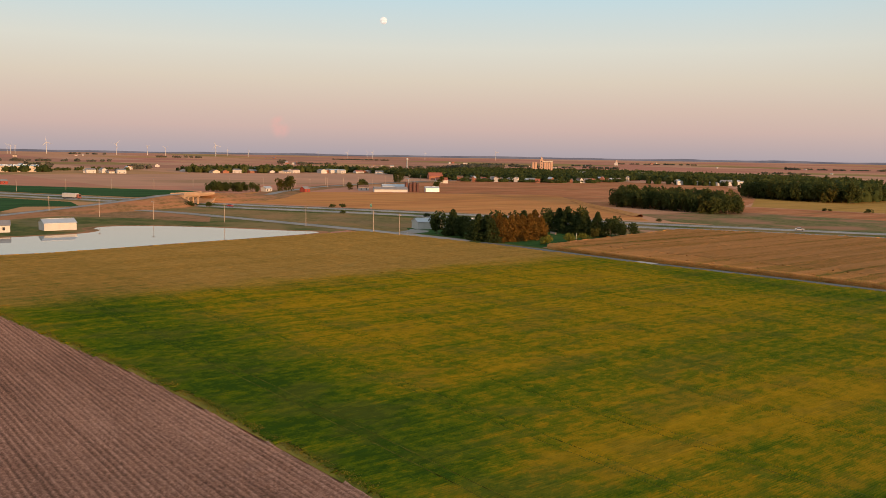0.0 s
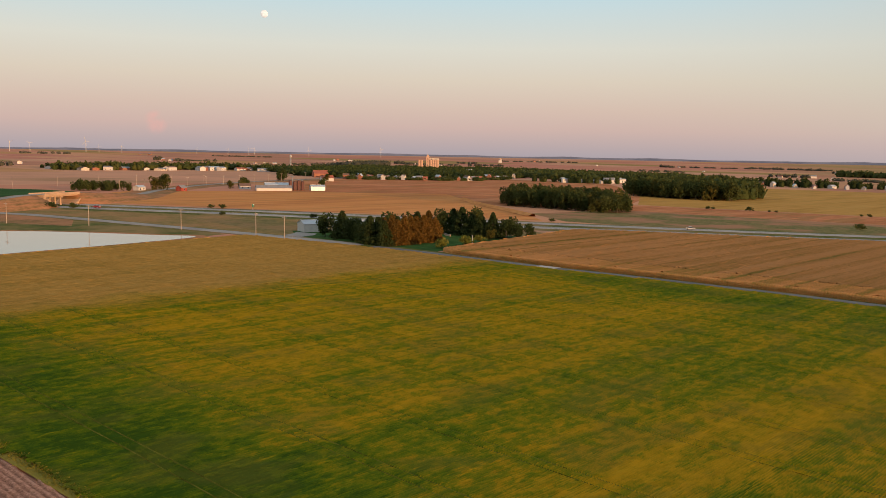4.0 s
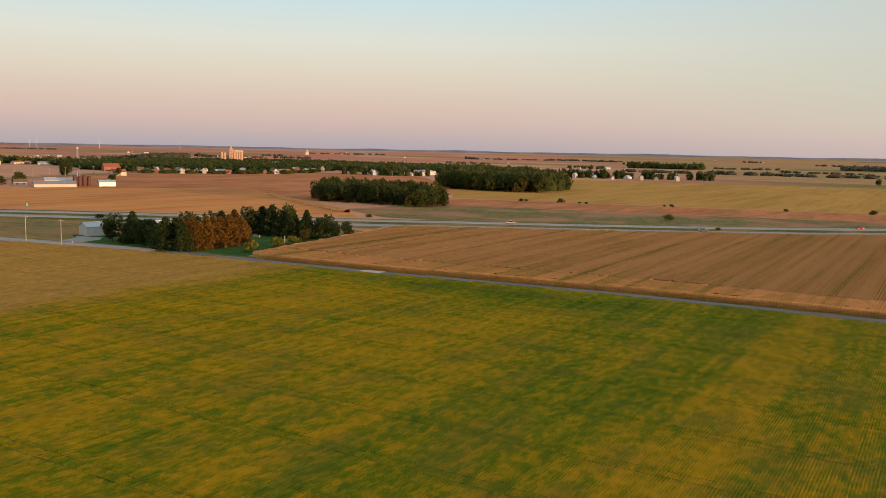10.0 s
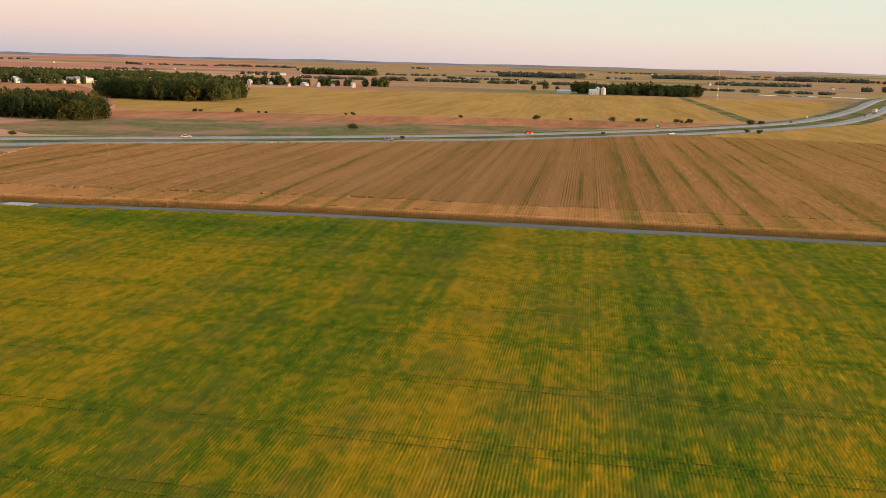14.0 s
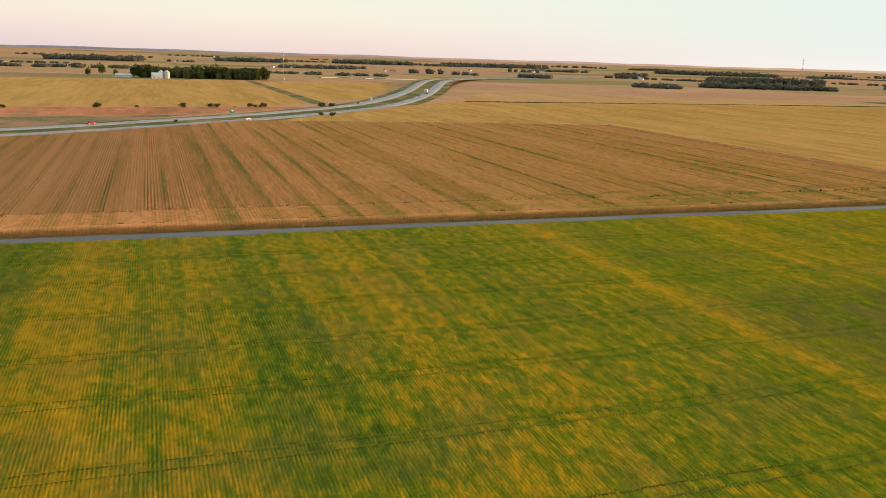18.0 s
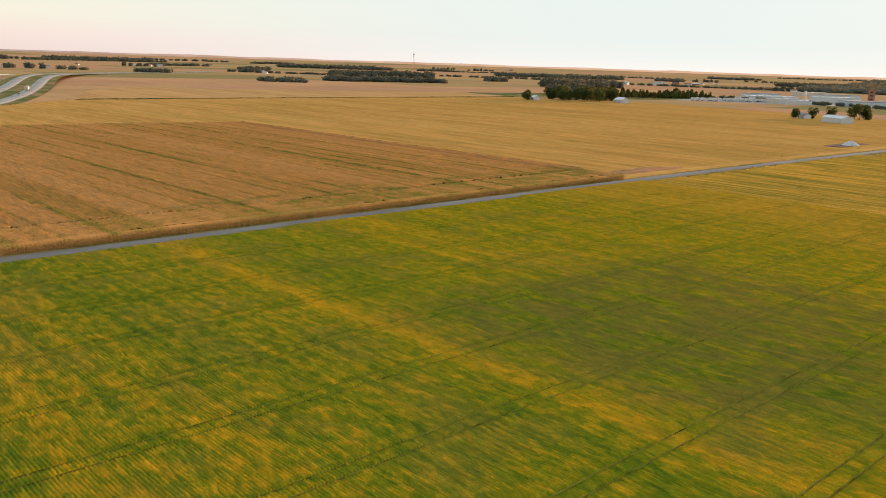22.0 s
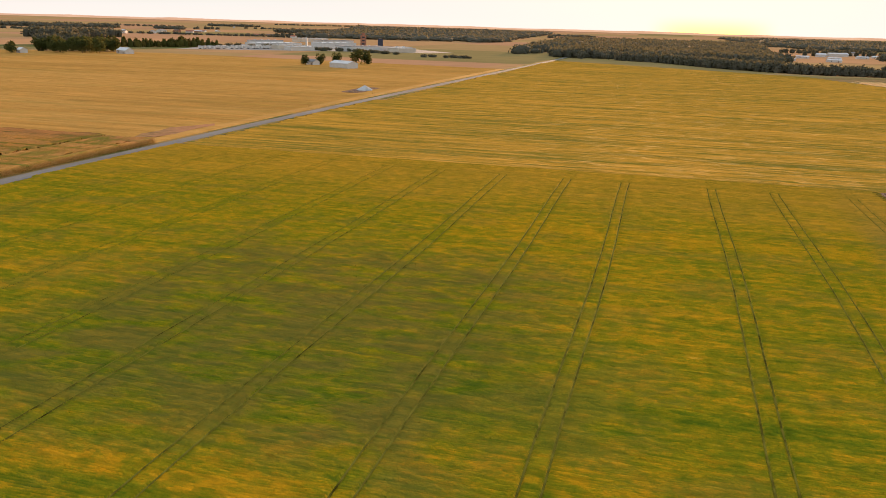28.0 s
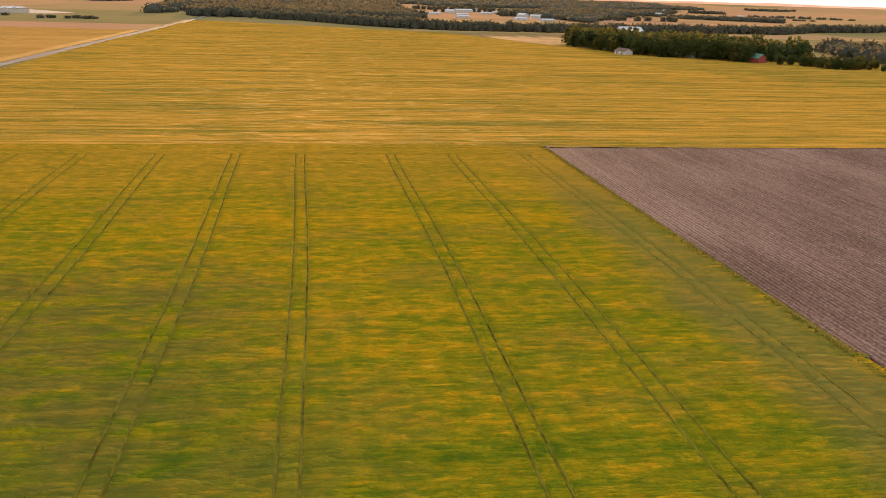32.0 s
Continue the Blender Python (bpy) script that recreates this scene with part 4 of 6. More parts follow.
def crown_round(height, radius, base, clumps, per, size, seed):
    """Leaf clumps gathered in uneven lobes round a broad crown."""
    rng = np.random.default_rng(seed)
    lobes = rng.normal(size=(9, 3)) * (radius * 0.42, radius * 0.42, (height - base) * 0.2)
    lobes[:, 2] += base + (height - base) * 0.52
    pts = []
    for _ in range(clumps):
        c = lobes[rng.integers(9)]
        d = rng.normal(size=3)
        d /= np.linalg.norm(d)
        p = c + d * np.array((radius * 0.52, radius * 0.52, (height - base) * 0.30)) * rng.uniform(0.75, 1.05)
        pts.append(p)
    pts = np.array(pts)
    pts[:, 2] = np.clip(pts[:, 2], base * 0.8, height)
    cen = np.repeat(pts, per, 0) + rng.normal(size=(clumps * per, 3)) * radius * 0.10
    return leaf_quads(cen, rng.uniform(0.6, 1.3, clumps * per) * size, rng)


def crown_cone(height, radius, base, clumps, per, size, seed):
    """Whorls of drooping boughs round a spire."""
    rng = np.random.default_rng(seed)
    t = rng.uniform(0, 1, clumps) ** 1.35
    ang = rng.uniform(0, 2 * math.pi, clumps)
    lob = 1 + 0.22 * np.sin(ang * 5 + seed) + rng.normal(0, 0.12, clumps)
    r = radius * (1 - t**1.3) ** 0.85 * lob * rng.uniform(0.6, 1.0, clumps)
    pts = np.stack([r * np.cos(ang), r * np.sin(ang), base + t * (height - base) - 0.12 * r], 1)
    cen = np.repeat(pts, per, 0) + rng.normal(size=(clumps * per, 3)) * (0.3, 0.3, 0.18)
    return leaf_quads(cen, rng.uniform(0.6, 1.2, clumps * per) * size, rng, 0.4)


def trunk_mesh(height, r, limbs, seed):
    rng = np.random.default_rng(seed)
    bms = [tube(r, r * 0.35, -0.3, height, 8)]
    for _ in range(limbs):
        z = height * rng.uniform(0.35, 0.85)
        out = Vector((rng.normal(), rng.normal(), 0)).normalized()
        ln = height * rng.uniform(0.22, 0.38)
        way = (out + Vector((0, 0, 0.8))).normalized()
        mid = Vector((0, 0, z)) + way * ln / 2
        m = Matrix.Translation(mid) @ way.to_track_quat("Z", "Y").to_matrix().to_4x4()
        bms.append(tube(r * 0.4, r * 0.12, 0, ln, 6, tilt=m))
    return joined(*bms)


def make_tree(name, kind, height, radius, leaves, seed, label, detail=1.0, group=""):
    """A tree: tapered trunk with limbs, and a crown of small leaves. Built at the origin."""
    t = thing(name, pose(0, 0, 0), label, "tree" if "tree" in name else "shrub", group)
    if kind == "cone":
        v, f = crown_cone(height, radius, height * 0.05, int(400 * detail), 9, radius * 0.098, seed)
        trunk = tube(height * 0.018, 0.03, -0.3, height * 0.97, 8)
    elif kind == "bush":
        v, f = crown_round(height, radius, height * 0.08, int(90 * detail), 8, radius * 0.12, seed)
        trunk = trunk_mesh(height * 0.6, height * 0.03, 4, seed)
    else:
        v, f = crown_round(height, radius, height * 0.07, int(210 * detail), 7, radius * 0.115, seed)
        trunk = trunk_mesh(height * 0.72, height * 0.024, 6, seed)
    part("trunk", trunk, M_BARK, t)
    child("crown", mesh_np("crown", v, f, leaves), t)
    return t


OAK = [make_tree("tree", "round", 13, 5.2, L_GREEN, 10 + i, "broad leafy green tree at the edge of a wood") for i in range(3)]
ASH = [make_tree("tree", "round", 12, 4.6, L_AUTUMN, 20 + i, "broad tree with leaves turning yellow-green") for i in range(2)]
DARKOAK = [make_tree("tree", "round", 12, 4.8, L_PINE, 70 + i, "dark rounded evergreen tree beside the farmstead") for i in range(2)]
PINE = [make_tree("pine_tree", "cone", 12, 4.7, L_PINE, 30 + i, "dark green pine tree beside the farmstead") for i in range(2)]
RUST = [make_tree("pine_tree", "cone", 11.5, 4.6, L_RUST, 40 + i, "pine tree with rust-brown needles beside the farmstead") for i in range(2)]
BUSH = [make_tree("shrub", "bush", 4.5, 2.6, L_BUSH, 50 + i, "rounded bright green shrub on the lawn") for i in range(2)]
DARKBUSH = make_tree("shrub", "bush", 3.0, 2.4, L_GREEN, 60, "dark green roadside shrub in rough grass")
KEPT = set()


def place(protos, x, y, scale, turn=None, label=""):
    """Uses a first-built tree itself once, then copies of it."""
    p = protos[random.randrange(len(protos))] if isinstance(protos, list) else protos
    turn = random.uniform(0, 360) if turn is None else turn
    m = pose(x, y, SOIL_Z, 0, 0, turn) @ Matrix.Diagonal((scale, scale, scale * random.uniform(0.92, 1.08), 1))
    if p.name in KEPT:
        c = copy_thing(p, m)
        c.matrix_basis = m
    else:
        KEPT.add(p.name)
        p.matrix_basis = m
        c = p
    return tagged(c, label)


random.seed(11)
# farmstead shelter belt: dark trees by the shed, rusty pines by the lane, a dark belt behind the lawn
for x, y, z in ((298, -233, 0.78), (295, -240, 0.72), (279, -231, 0.72), (271, -230, 0.66), (284, -240, 0.62)):
    place(DARKOAK, x, y, z)
place(PINE, 288, -234, 0.95)
place(PINE, 264, -228, 0.9)
for i in range(9):
    place(RUST if i else PINE, 257.5 + random.uniform(-0.8, 0.8), -229 - i * 3.6, random.uniform(0.84, 1.02))
    place(PINE if i % 3 == 0 else RUST, 263 + random.uniform(-1, 1), -231 - i * 3.5, random.uniform(0.86, 1.04))
for x, y, z in ((270, -238, 0.85), (271, -247, 0.9), (269, -256, 0.8)):
    place(OAK, x, y, z, label="broad green tree behind rusty pines")
for x, y, z in ((281, -286, 0.95), (276, -288, 0.9), (270, -287, 0.95), (264, -287, 0.88), (258, -286, 0.86), (252, -287, 0.8), (247, -290, 0.7), (244, -294, 0.6), (242, -299, 0.5), (278, -294, 0.9), (268, -295, 0.92), (258, -294, 0.8), (250, -297, 0.7)):
    place(DARKOAK if int(x) % 3 else PINE, x, y, z)
place(ASH, 267, -293, 0.95, label="yellow-green tree in a dark belt")
for x, y, z in ((238, -241, 0.95), (239, -255, 1.0), (242, -268, 0.72), (244, -261, 0.3)):
    place(BUSH, x, y, z)
place(ASH, 247, -280, 0.36, label="small orange-leaved tree on the lawn")


def grove(poly, gap, protos, lo, hi, label):
    """Trees planted unevenly over an outline."""
    poly = np.array(poly, float)
    (x0, y0), (x1, y1) = poly.min(0), poly.max(0)
    for gx in np.arange(x0, x1, gap):
        for gy in np.arange(y0, y1, gap):
            x, y = gx + random.uniform(-0.4, 0.4) * gap, gy + random.uniform(-0.4, 0.4) * gap
            if inside(poly, np.array(x), np.array(y)):
                place(protos, x, y, random.uniform(lo, hi), label=label)


MIXED = [OAK[0], OAK[1], OAK[2], OAK[0], OAK[1], ASH[0]]
grove([(404, -472), (370, -474), (331, -470), (312, -476), (308, -488), (330, -520), (380, -535), (425, -530), (420, -490)], 8.4, MIXED, 0.88, 1.12, "green broadleaf tree in the small wood beyond the motorway")
grove([(442, -704), (400, -696), (372, -694), (345, -698), (340, -720), (350, -722), (400, -716), (446, -722)], 8.5, MIXED, 1.05, 1.35, "green broadleaf tree in the farther small wood")
grove([(-645, 82), (-573, 94), (-525, 112), (-504, 140), (-484, 168), (-496, 176), (-530, 130), (-580, 108), (-648, 96)], 8.5, MIXED, 0.75, 1.2, "dark broadleaf tree round the western farm")
grove([(-484, 168), (-448, 183), (-438, 219), (-430, 260), (-450, 262), (-470, 205)], 7, [OAK[0], ASH[0]], 0.35, 0.6, "low broadleaf tree in the western hedge")
grove([(-690, -688), (-704, -702), (-768, -662), (-752, -645)], 8, OAK, 0.85, 1.2, "dark broadleaf tree round a farmhouse in the beans")
grove([(-6, -1188), (-95, -1180), (-90, -1215), (-4, -1220)], 12, OAK, 1.0, 1.4, "dark tree in the farm shelter belt")
for x, y, s in ((58, -1197, 1.2), (66, -1205, 1.1), (50, -1210, 1.2), (106, -1300, 1.0), (121, -1238, 0.7), (90, -1290, 0.6)):
    place(OAK, x, y, s, label="dark broadleaf tree by the white farm")
for x, y, s in ((-645, -682, 0.8), (-655, -690, 0.75), (-638, -676, 0.6), (-675, -650, 1.1), (-690, -640, 1.2), (-702, -630, 1.15), (-682, -662, 1.0), (-708, -650, 1.2), (-651, -395, 0.7), (-668, -388, 0.75), (-685, -380, 0.8), (-702, -368, 1.05), (-706, -360, 1.0)):
    place(OAK, x, y, s, label="dark broadleaf tree by a farmhouse in the beans")
grove([(703, -336), (690, -340), (716, -300), (730, -306)], 5, OAK, 0.5, 0.72, "dark tree in a clump by the overpass road")
for x, y, s in ((722, -470, 0.75), (716, -462, 0.6), (730, -474, 0.7), (709, -553, 0.65), (856, -606, 1.25), (862, -612, 1.1)):
    place(OAK, x, y, s, label="dark broadleaf tree near the farmyard")
for x, y, s in ((692, -370, 1.05), (697, -366, 0.95), (692, -448, 0.65), (700, -440, 0.6), (831, -655, 0.7)):
    place(ASH, x, y, s, label="yellowing tree beside a farmyard")
for x, y, s in ((167, -482, 1.0), (-52, -561, 0.7), (-46, -566, 0.6), (293, -384, 0.6), (470, -290, 0.8), (476, -286, 0.7), (512, -218, 0.9), (520, -208, 1.0), (548, -245, 0.9), (560, -252, 1.0), (380, -290, 0.7), (330, -325, 0.6), (424, -262, 0.6), (131, -440, 0.45), (37, -514, 0.4)):
    place(DARKBUSH, x, y, s)
for i in range(30):
    x = 330 - random.choice((20, 45, 60, 120, 135, 190, 230, 245, 262, 300, 330, 345, 390)) - random.uniform(0, 22)
    place(DARKBUSH, x, -574 - (330 - x) * 0.19 + random.uniform(-2, 2), random.uniform(0.25, 0.95) ** 1.3, label="low green shrub in a field hedge")
for i in range(17):
    place(BUSH, -170 + i * 22.5 + random.uniform(-6, 6), np.interp(-170 + i * 22.5, [-193, 40, 103, 230], [-259, -256.5, -254, -246]) + random.uniform(-1.5, 1.5), random.uniform(0.34, 0.47) * (0.6 if i < 9 else 1.0), label="green weeds standing in the ripe corn")
# corn stalks along the field's edge by the lane, and weeds on it
rng = np.random.default_rng(7)
cx = np.arange(-193, 222, 0.10)
cx = cx + rng.normal(0, 0.05, len(cx))
cy = np.interp(cx, [p[0] for p in HEAD], [p[1] for p in HEAD]) + rng.uniform(-0.8, 0.35, len(cx))
top = 0.85 + rng.normal(0, 0.2, len(cx))
lean = rng.normal(0, 0.16, (len(cx), 2))
sv = np.stack([np.c_[cx - 0.03, cy, np.full(len(cx), SOIL_Z)], np.c_[cx + 0.03, cy, np.full(len(cx), SOIL_Z)], np.c_[cx + 0.02 + lean[:, 0], cy + lean[:, 1], top], np.c_[cx - 0.02 + lean[:, 0], cy + lean[:, 1], top]], 1).reshape(-1, 3)
sf = np.arange(len(sv)).reshape(-1, 4)
lc = np.c_[cx, cy, SOIL_Z + rng.uniform(0.3, 1, len(cx)) * (top - SOIL_Z)]
lc = np.concatenate([lc + rng.normal(0, 0.25, lc.shape) for _ in range(9)])
lc[:, 2] = np.maximum(lc[:, 2], SOIL_Z + 0.15)
lv, lf = leaf_quads(lc, rng.uniform(0.06, 0.14, len(lc)), rng)
tagged(new("corn_stalks", mesh_np("corn_stalks", np.r_[sv, lv], np.r_[sf, lf + len(sv)], L_CORN)), "dry tan corn stalks at the edge of the lane", "corn", kind="stuff")

# single leaves and pods standing out of the soybean canopy
k = 80000
lx, ly = rng.uniform(-190, 203, k), rng.uniform(-226, -49, k)
near = np.exp(-((np.abs(ly + 120) / 75) ** 2))
keep = rng.uniform(0, 1, k) < 0.35 + 0.65 * near
lx, ly = lx[keep], ly[keep]
for ry, xa, xb in RUTS:
    for side in (-0.95, 0.95):
        ok = ~((np.abs(ly - ry - side - 0.3 * np.sin(lx * 0.045)) < 0.2) & (lx > xa))
        lx, ly = lx[ok], ly[ok]
row = np.round((lx + 193) / 0.38) * 0.38 - 193
lx = row + rng.normal(0, 0.07, len(lx))
lv, lf = leaf_quads(np.c_[lx, ly, rng.normal(0.0, 0.05, len(lx))], rng.uniform(0.04, 0.08, len(lx)), rng, 0.3)
tagged(new("soybean_leaves", mesh_np("soybean_leaves", lv, lf, M_SOY)), "loose green and gold soybean leaves above the rows", "leaves", kind="stuff")


# yellowing weeds along the edge of the bare field
edge_line = spline(EDGE, 0.5)
k = 46000
at = rng.integers(0, len(edge_line), k)
wx, wy = edge_line[at, 0] + rng.uniform(-0.25, 0.25, k), edge_line[at, 1] - 0.25 + rng.normal(0, 0.5, k)
tuft = 0.5 + 0.5 * np.sin(wx * 0.9) * np.sin(wx * 0.37 + 1.0)
lv, lf = leaf_quads(np.c_[wx, wy, -0.22 + rng.uniform(0, 0.32, k) * (0.4 + 0.6 * tuft)], rng.uniform(0.05, 0.12, k), rng, 0.2)
tagged(new("edge_weeds", mesh_np("edge_weeds", lv, lf, L_WEED)), "yellowing leafy weeds along the bare field's edge", "weeds", kind="stuff")


def with_cores(v, f, at, size, r):
    """Adds a dense, uneven inner crown to each tree of a distant belt, under its outer leaves."""
    ring, turn = np.meshgrid(np.arange(4), np.arange(7) * 2 * math.pi / 7, indexing="ij")
    wide = np.array((0.92, 1.0, 0.84, 0.42))[ring]
    ball = np.stack([wide * np.cos(turn), wide * np.sin(turn), np.array((-1.0, -0.35, 0.42, 0.92))[ring]], -1).reshape(-1, 3)
    i, j = np.meshgrid(np.arange(3), np.arange(7), indexing="ij")
    quads = np.stack([i * 7 + j, i * 7 + (j + 1) % 7, (i + 1) * 7 + (j + 1) % 7, (i + 1) * 7 + j], -1).reshape(-1, 4)
    n = len(at)
    lumps = at[:, None] + ball[None] * size[:, None] * r.uniform(0.66, 1.12, (n, 28, 1))
    cap = np.array([(21, 22, 23, 24), (21, 24, 25, 26)])
    faces = (np.r_[quads, cap][None] + (np.arange(n) * 28)[:, None, None]).reshape(-1, 4)
    return np.r_[v, lumps.reshape(-1, 3)], np.r_[f, faces + len(v)]


def far_wood(name, outline_pts, spacing, height, label, seed, mat=L_GREEN, deep=1.0):
    """A distant belt of trees as one mass of uneven crowns along a line."""
    r = np.random.default_rng(seed)
    p = spline(outline_pts, spacing)
    p = p + r.normal(0, 0.6, p.shape) * spacing * deep
    swell = np.convolve(r.uniform(0.45, 1.25, len(p) + 8), np.ones(5) / 5, "same")[4:-4]
    h = height * swell * r.uniform(0.75, 1.15, len(p))
    k = 120 if np.hypot(*np.mean(p, 0)) < 1500 else 60 if np.hypot(*np.mean(p, 0)) < 2200 else 22
    d = r.normal(size=(len(p), k, 3))
    d /= np.linalg.norm(d, axis=2)[..., None]
    c = np.c_[p, far_rise(np.hypot(*p.T)) + SOIL_Z + h * 0.5]
    d = d * r.uniform(0.35, 1.0, (len(p), k, 1))
    cen = (c[:, None] + d * np.stack([np.full(len(p), spacing * 0.75), np.full(len(p), spacing * 0.75), h * 0.47], 1)[:, None]).reshape(-1, 3)
    reach = np.stack([np.maximum(spacing * 0.62, h * 0.36)] * 2 + [h * 0.38], 1)
    v, f = leaf_quads(cen, np.repeat(np.maximum(h * 0.125, spacing * 0.11) * (0.9 if k == 120 else 1.2 if k == 60 else 1.6), k), r)
    v, f = with_cores(v, f, c - (0, 0, 1) * (h * 0.11)[:, None], reach, r)
    return tagged(new(name, mesh_np(name, v, f, mat)), label, "trees", kind="stuff")


def wood_mass(name, poly, gap, height, label, seed, mat=L_GREEN):
    r = np.random.default_rng(seed)
    poly = np.array(poly, float)
    (x0, y0), (x1, y1) = poly.min(0), poly.max(0)
    gx, gy = np.meshgrid(np.arange(x0, x1, gap), np.arange(y0, y1, gap))
    gx, gy = gx + r.uniform(-0.4, 0.4, gx.shape) * gap, gy + r.uniform(-0.4, 0.4, gx.shape) * gap
    ok = inside(poly, gx, gy)
    p = np.c_[gx[ok], gy[ok]]
    h = height * r.uniform(0.7, 1.15, len(p))
    k = 70 if np.hypot(*np.mean(poly, 0)) < 1300 else 34 if np.hypot(*np.mean(poly, 0)) < 2300 else 16
    d = r.normal(size=(len(p), k, 3))
    d /= np.linalg.norm(d, axis=2)[..., None]
    d = d * r.uniform(0.35, 1.0, (len(p), k, 1))
    d[..., :2] = np.where(d[..., 2:] < 0.1, d[..., :2] / (np.linalg.norm(d[..., :2], axis=-1, keepdims=True) + 1e-6) * np.sqrt(r.uniform(0, 1, d[..., :1].shape)), d[..., :2])
    c = np.c_[p, far_rise(np.hypot(*p.T)) + SOIL_Z + h * 0.52]
    reach = np.stack([np.maximum(h * 0.5, gap * 0.72)] * 2 + [h * 0.46], 1)
    cen = (c[:, None] + d * reach[:, None]).reshape(-1, 3)
    v, f = leaf_quads(cen, np.repeat(h * (0.125 if k == 70 else 0.17 if k == 34 else 0.24), k), r)
    v, f = with_cores(v, f, c - (0, 0, 1) * (h * 0.1)[:, None], reach * (0.82, 0.82, 0.85), r)
    return tagged(new(name, mesh_np(name, v, f, mat)), label, "trees", kind="stuff")


far_wood("village_trees", [(1362, -545), (1345, -600), (1330, -664), (1362, -760), (1362, -832), (1250, -900)], 7, 16, "dark green trees among the houses of the village", 101, deep=2)
wood_mass("village_trees", [(960, -760), (1040, -760), (1100, -900), (1020, -1100), (930, -1130), (850, -1060), (815, -880), (850, -815), (900, -795)], 11, 11, "village trees in front of the grain elevator", 102)
wood_mass("village_trees", [(1100, -800), (1350, -900), (1450, -1300), (1250, -1500), (1000, -1400), (1000, -1120), (1090, -950)], 15, 10.5, "village trees round the grain elevator", 103)
wood_mass("village_trees", [(800, -1060), (900, -1120), (960, -1300), (760, -1400), (600, -1300), (640, -1180), (720, -1100)], 16, 11, "trees among the southern houses", 116)
far_wood("village_trees", [(930, -765), (885, -810), (845, -875), (850, -960), (885, -1040)], 8, 7, "low trees among the nearest village houses", 130, deep=1.5)
far_wood("village_trees", [(893, -740), (818, -832), (795, -866), (845, -1018)], 13, 5.5, "low garden trees between village houses", 145, deep=0.8)
far_wood("village_trees", [(640, -1150), (540, -1180), (430, -1205), (330, -1215)], 7, 13, "trees round a line of village houses", 131, deep=2)
wood_mass("village_trees", [(930, -1130), (1020, -1100), (1000, -1400), (760, -1400), (700, -1150), (800, -1060)], 15, 11, "trees among village roofs", 132)
wood_mass("village_trees", [(1345, -560), (1450, -560), (1480, -900), (1350, -900)], 19, 12, "trees among northern village houses", 133)
far_wood("hedgerow_trees", [(740, -1010), (680, -1040), (620, -1110), (560, -1150), (496, -1150), (440, -1170), (400, -1190)], 5, 13, "line of trees behind village houses", 104, deep=1.6)
far_wood("hedgerow_trees", [(745, -955), (710, -960), (678, -965), (640, -985)], 5, 12, "line of dark trees beside the village", 105, deep=1.4)
wood_mass("hedgerow_trees", [(1400, -275), (1440, -275), (1440, -345), (1400, -345)], 9, 11, "dark trees beside a factory hall", 142)
far_wood("hedgerow_trees", [(1500, -585), (1512, -690), (1520, -800)], 6, 11, "line of dark trees beyond the village", 143, deep=1.5)
far_wood("hedgerow_trees", [(1495, -370), (1512, -480)], 7, 8, "trees behind white farm houses", 144, deep=1.5)
wood_mass("distant_wood", [(545, -2040), (720, -2050), (740, -2110), (560, -2100)], 14, 16, "distant dark wood", 106)
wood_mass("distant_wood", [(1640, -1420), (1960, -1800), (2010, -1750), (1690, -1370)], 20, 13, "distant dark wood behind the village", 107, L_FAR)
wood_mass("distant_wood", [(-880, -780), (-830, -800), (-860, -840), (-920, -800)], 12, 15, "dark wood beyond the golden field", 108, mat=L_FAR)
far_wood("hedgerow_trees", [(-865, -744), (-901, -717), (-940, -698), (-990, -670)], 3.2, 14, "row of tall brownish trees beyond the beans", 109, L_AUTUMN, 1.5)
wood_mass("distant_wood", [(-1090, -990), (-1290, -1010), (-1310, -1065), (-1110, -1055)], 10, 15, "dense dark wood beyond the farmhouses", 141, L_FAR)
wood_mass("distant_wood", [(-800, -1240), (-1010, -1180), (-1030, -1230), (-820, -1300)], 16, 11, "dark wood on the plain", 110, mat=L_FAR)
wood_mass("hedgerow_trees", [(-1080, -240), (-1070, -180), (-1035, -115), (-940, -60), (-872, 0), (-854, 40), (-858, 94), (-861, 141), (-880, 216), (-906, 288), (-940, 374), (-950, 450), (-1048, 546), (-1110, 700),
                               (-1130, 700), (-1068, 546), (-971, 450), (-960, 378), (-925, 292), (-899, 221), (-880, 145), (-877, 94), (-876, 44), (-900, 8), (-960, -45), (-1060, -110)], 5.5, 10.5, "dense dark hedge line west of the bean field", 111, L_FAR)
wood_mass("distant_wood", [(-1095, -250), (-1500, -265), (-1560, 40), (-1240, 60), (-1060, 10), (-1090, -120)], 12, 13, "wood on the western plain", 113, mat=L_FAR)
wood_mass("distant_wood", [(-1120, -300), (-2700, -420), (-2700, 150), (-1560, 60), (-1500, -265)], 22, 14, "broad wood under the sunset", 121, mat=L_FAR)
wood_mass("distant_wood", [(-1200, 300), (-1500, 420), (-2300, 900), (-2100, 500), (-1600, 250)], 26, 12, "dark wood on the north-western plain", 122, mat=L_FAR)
far_wood("ditch_weeds", [(-200, -737), (-400, -741), (-690, -743)], 2.6, 0.9, "dark weeds along a straight ditch", 123, deep=0.4)
wood_mass("distant_wood", [(-560, 262), (-500, 262), (-480, 300), (-560, 330), (-640, 300)], 10, 11, "dark trees behind a stubble field", 117, mat=L_FAR)
wood_mass("small_wood", [(446, -722), (400, -716), (350, -722), (348, -785), (380, -800), (440, -790), (465, -740)], 8, 17, "dense green wood behind its edge trees", 119)
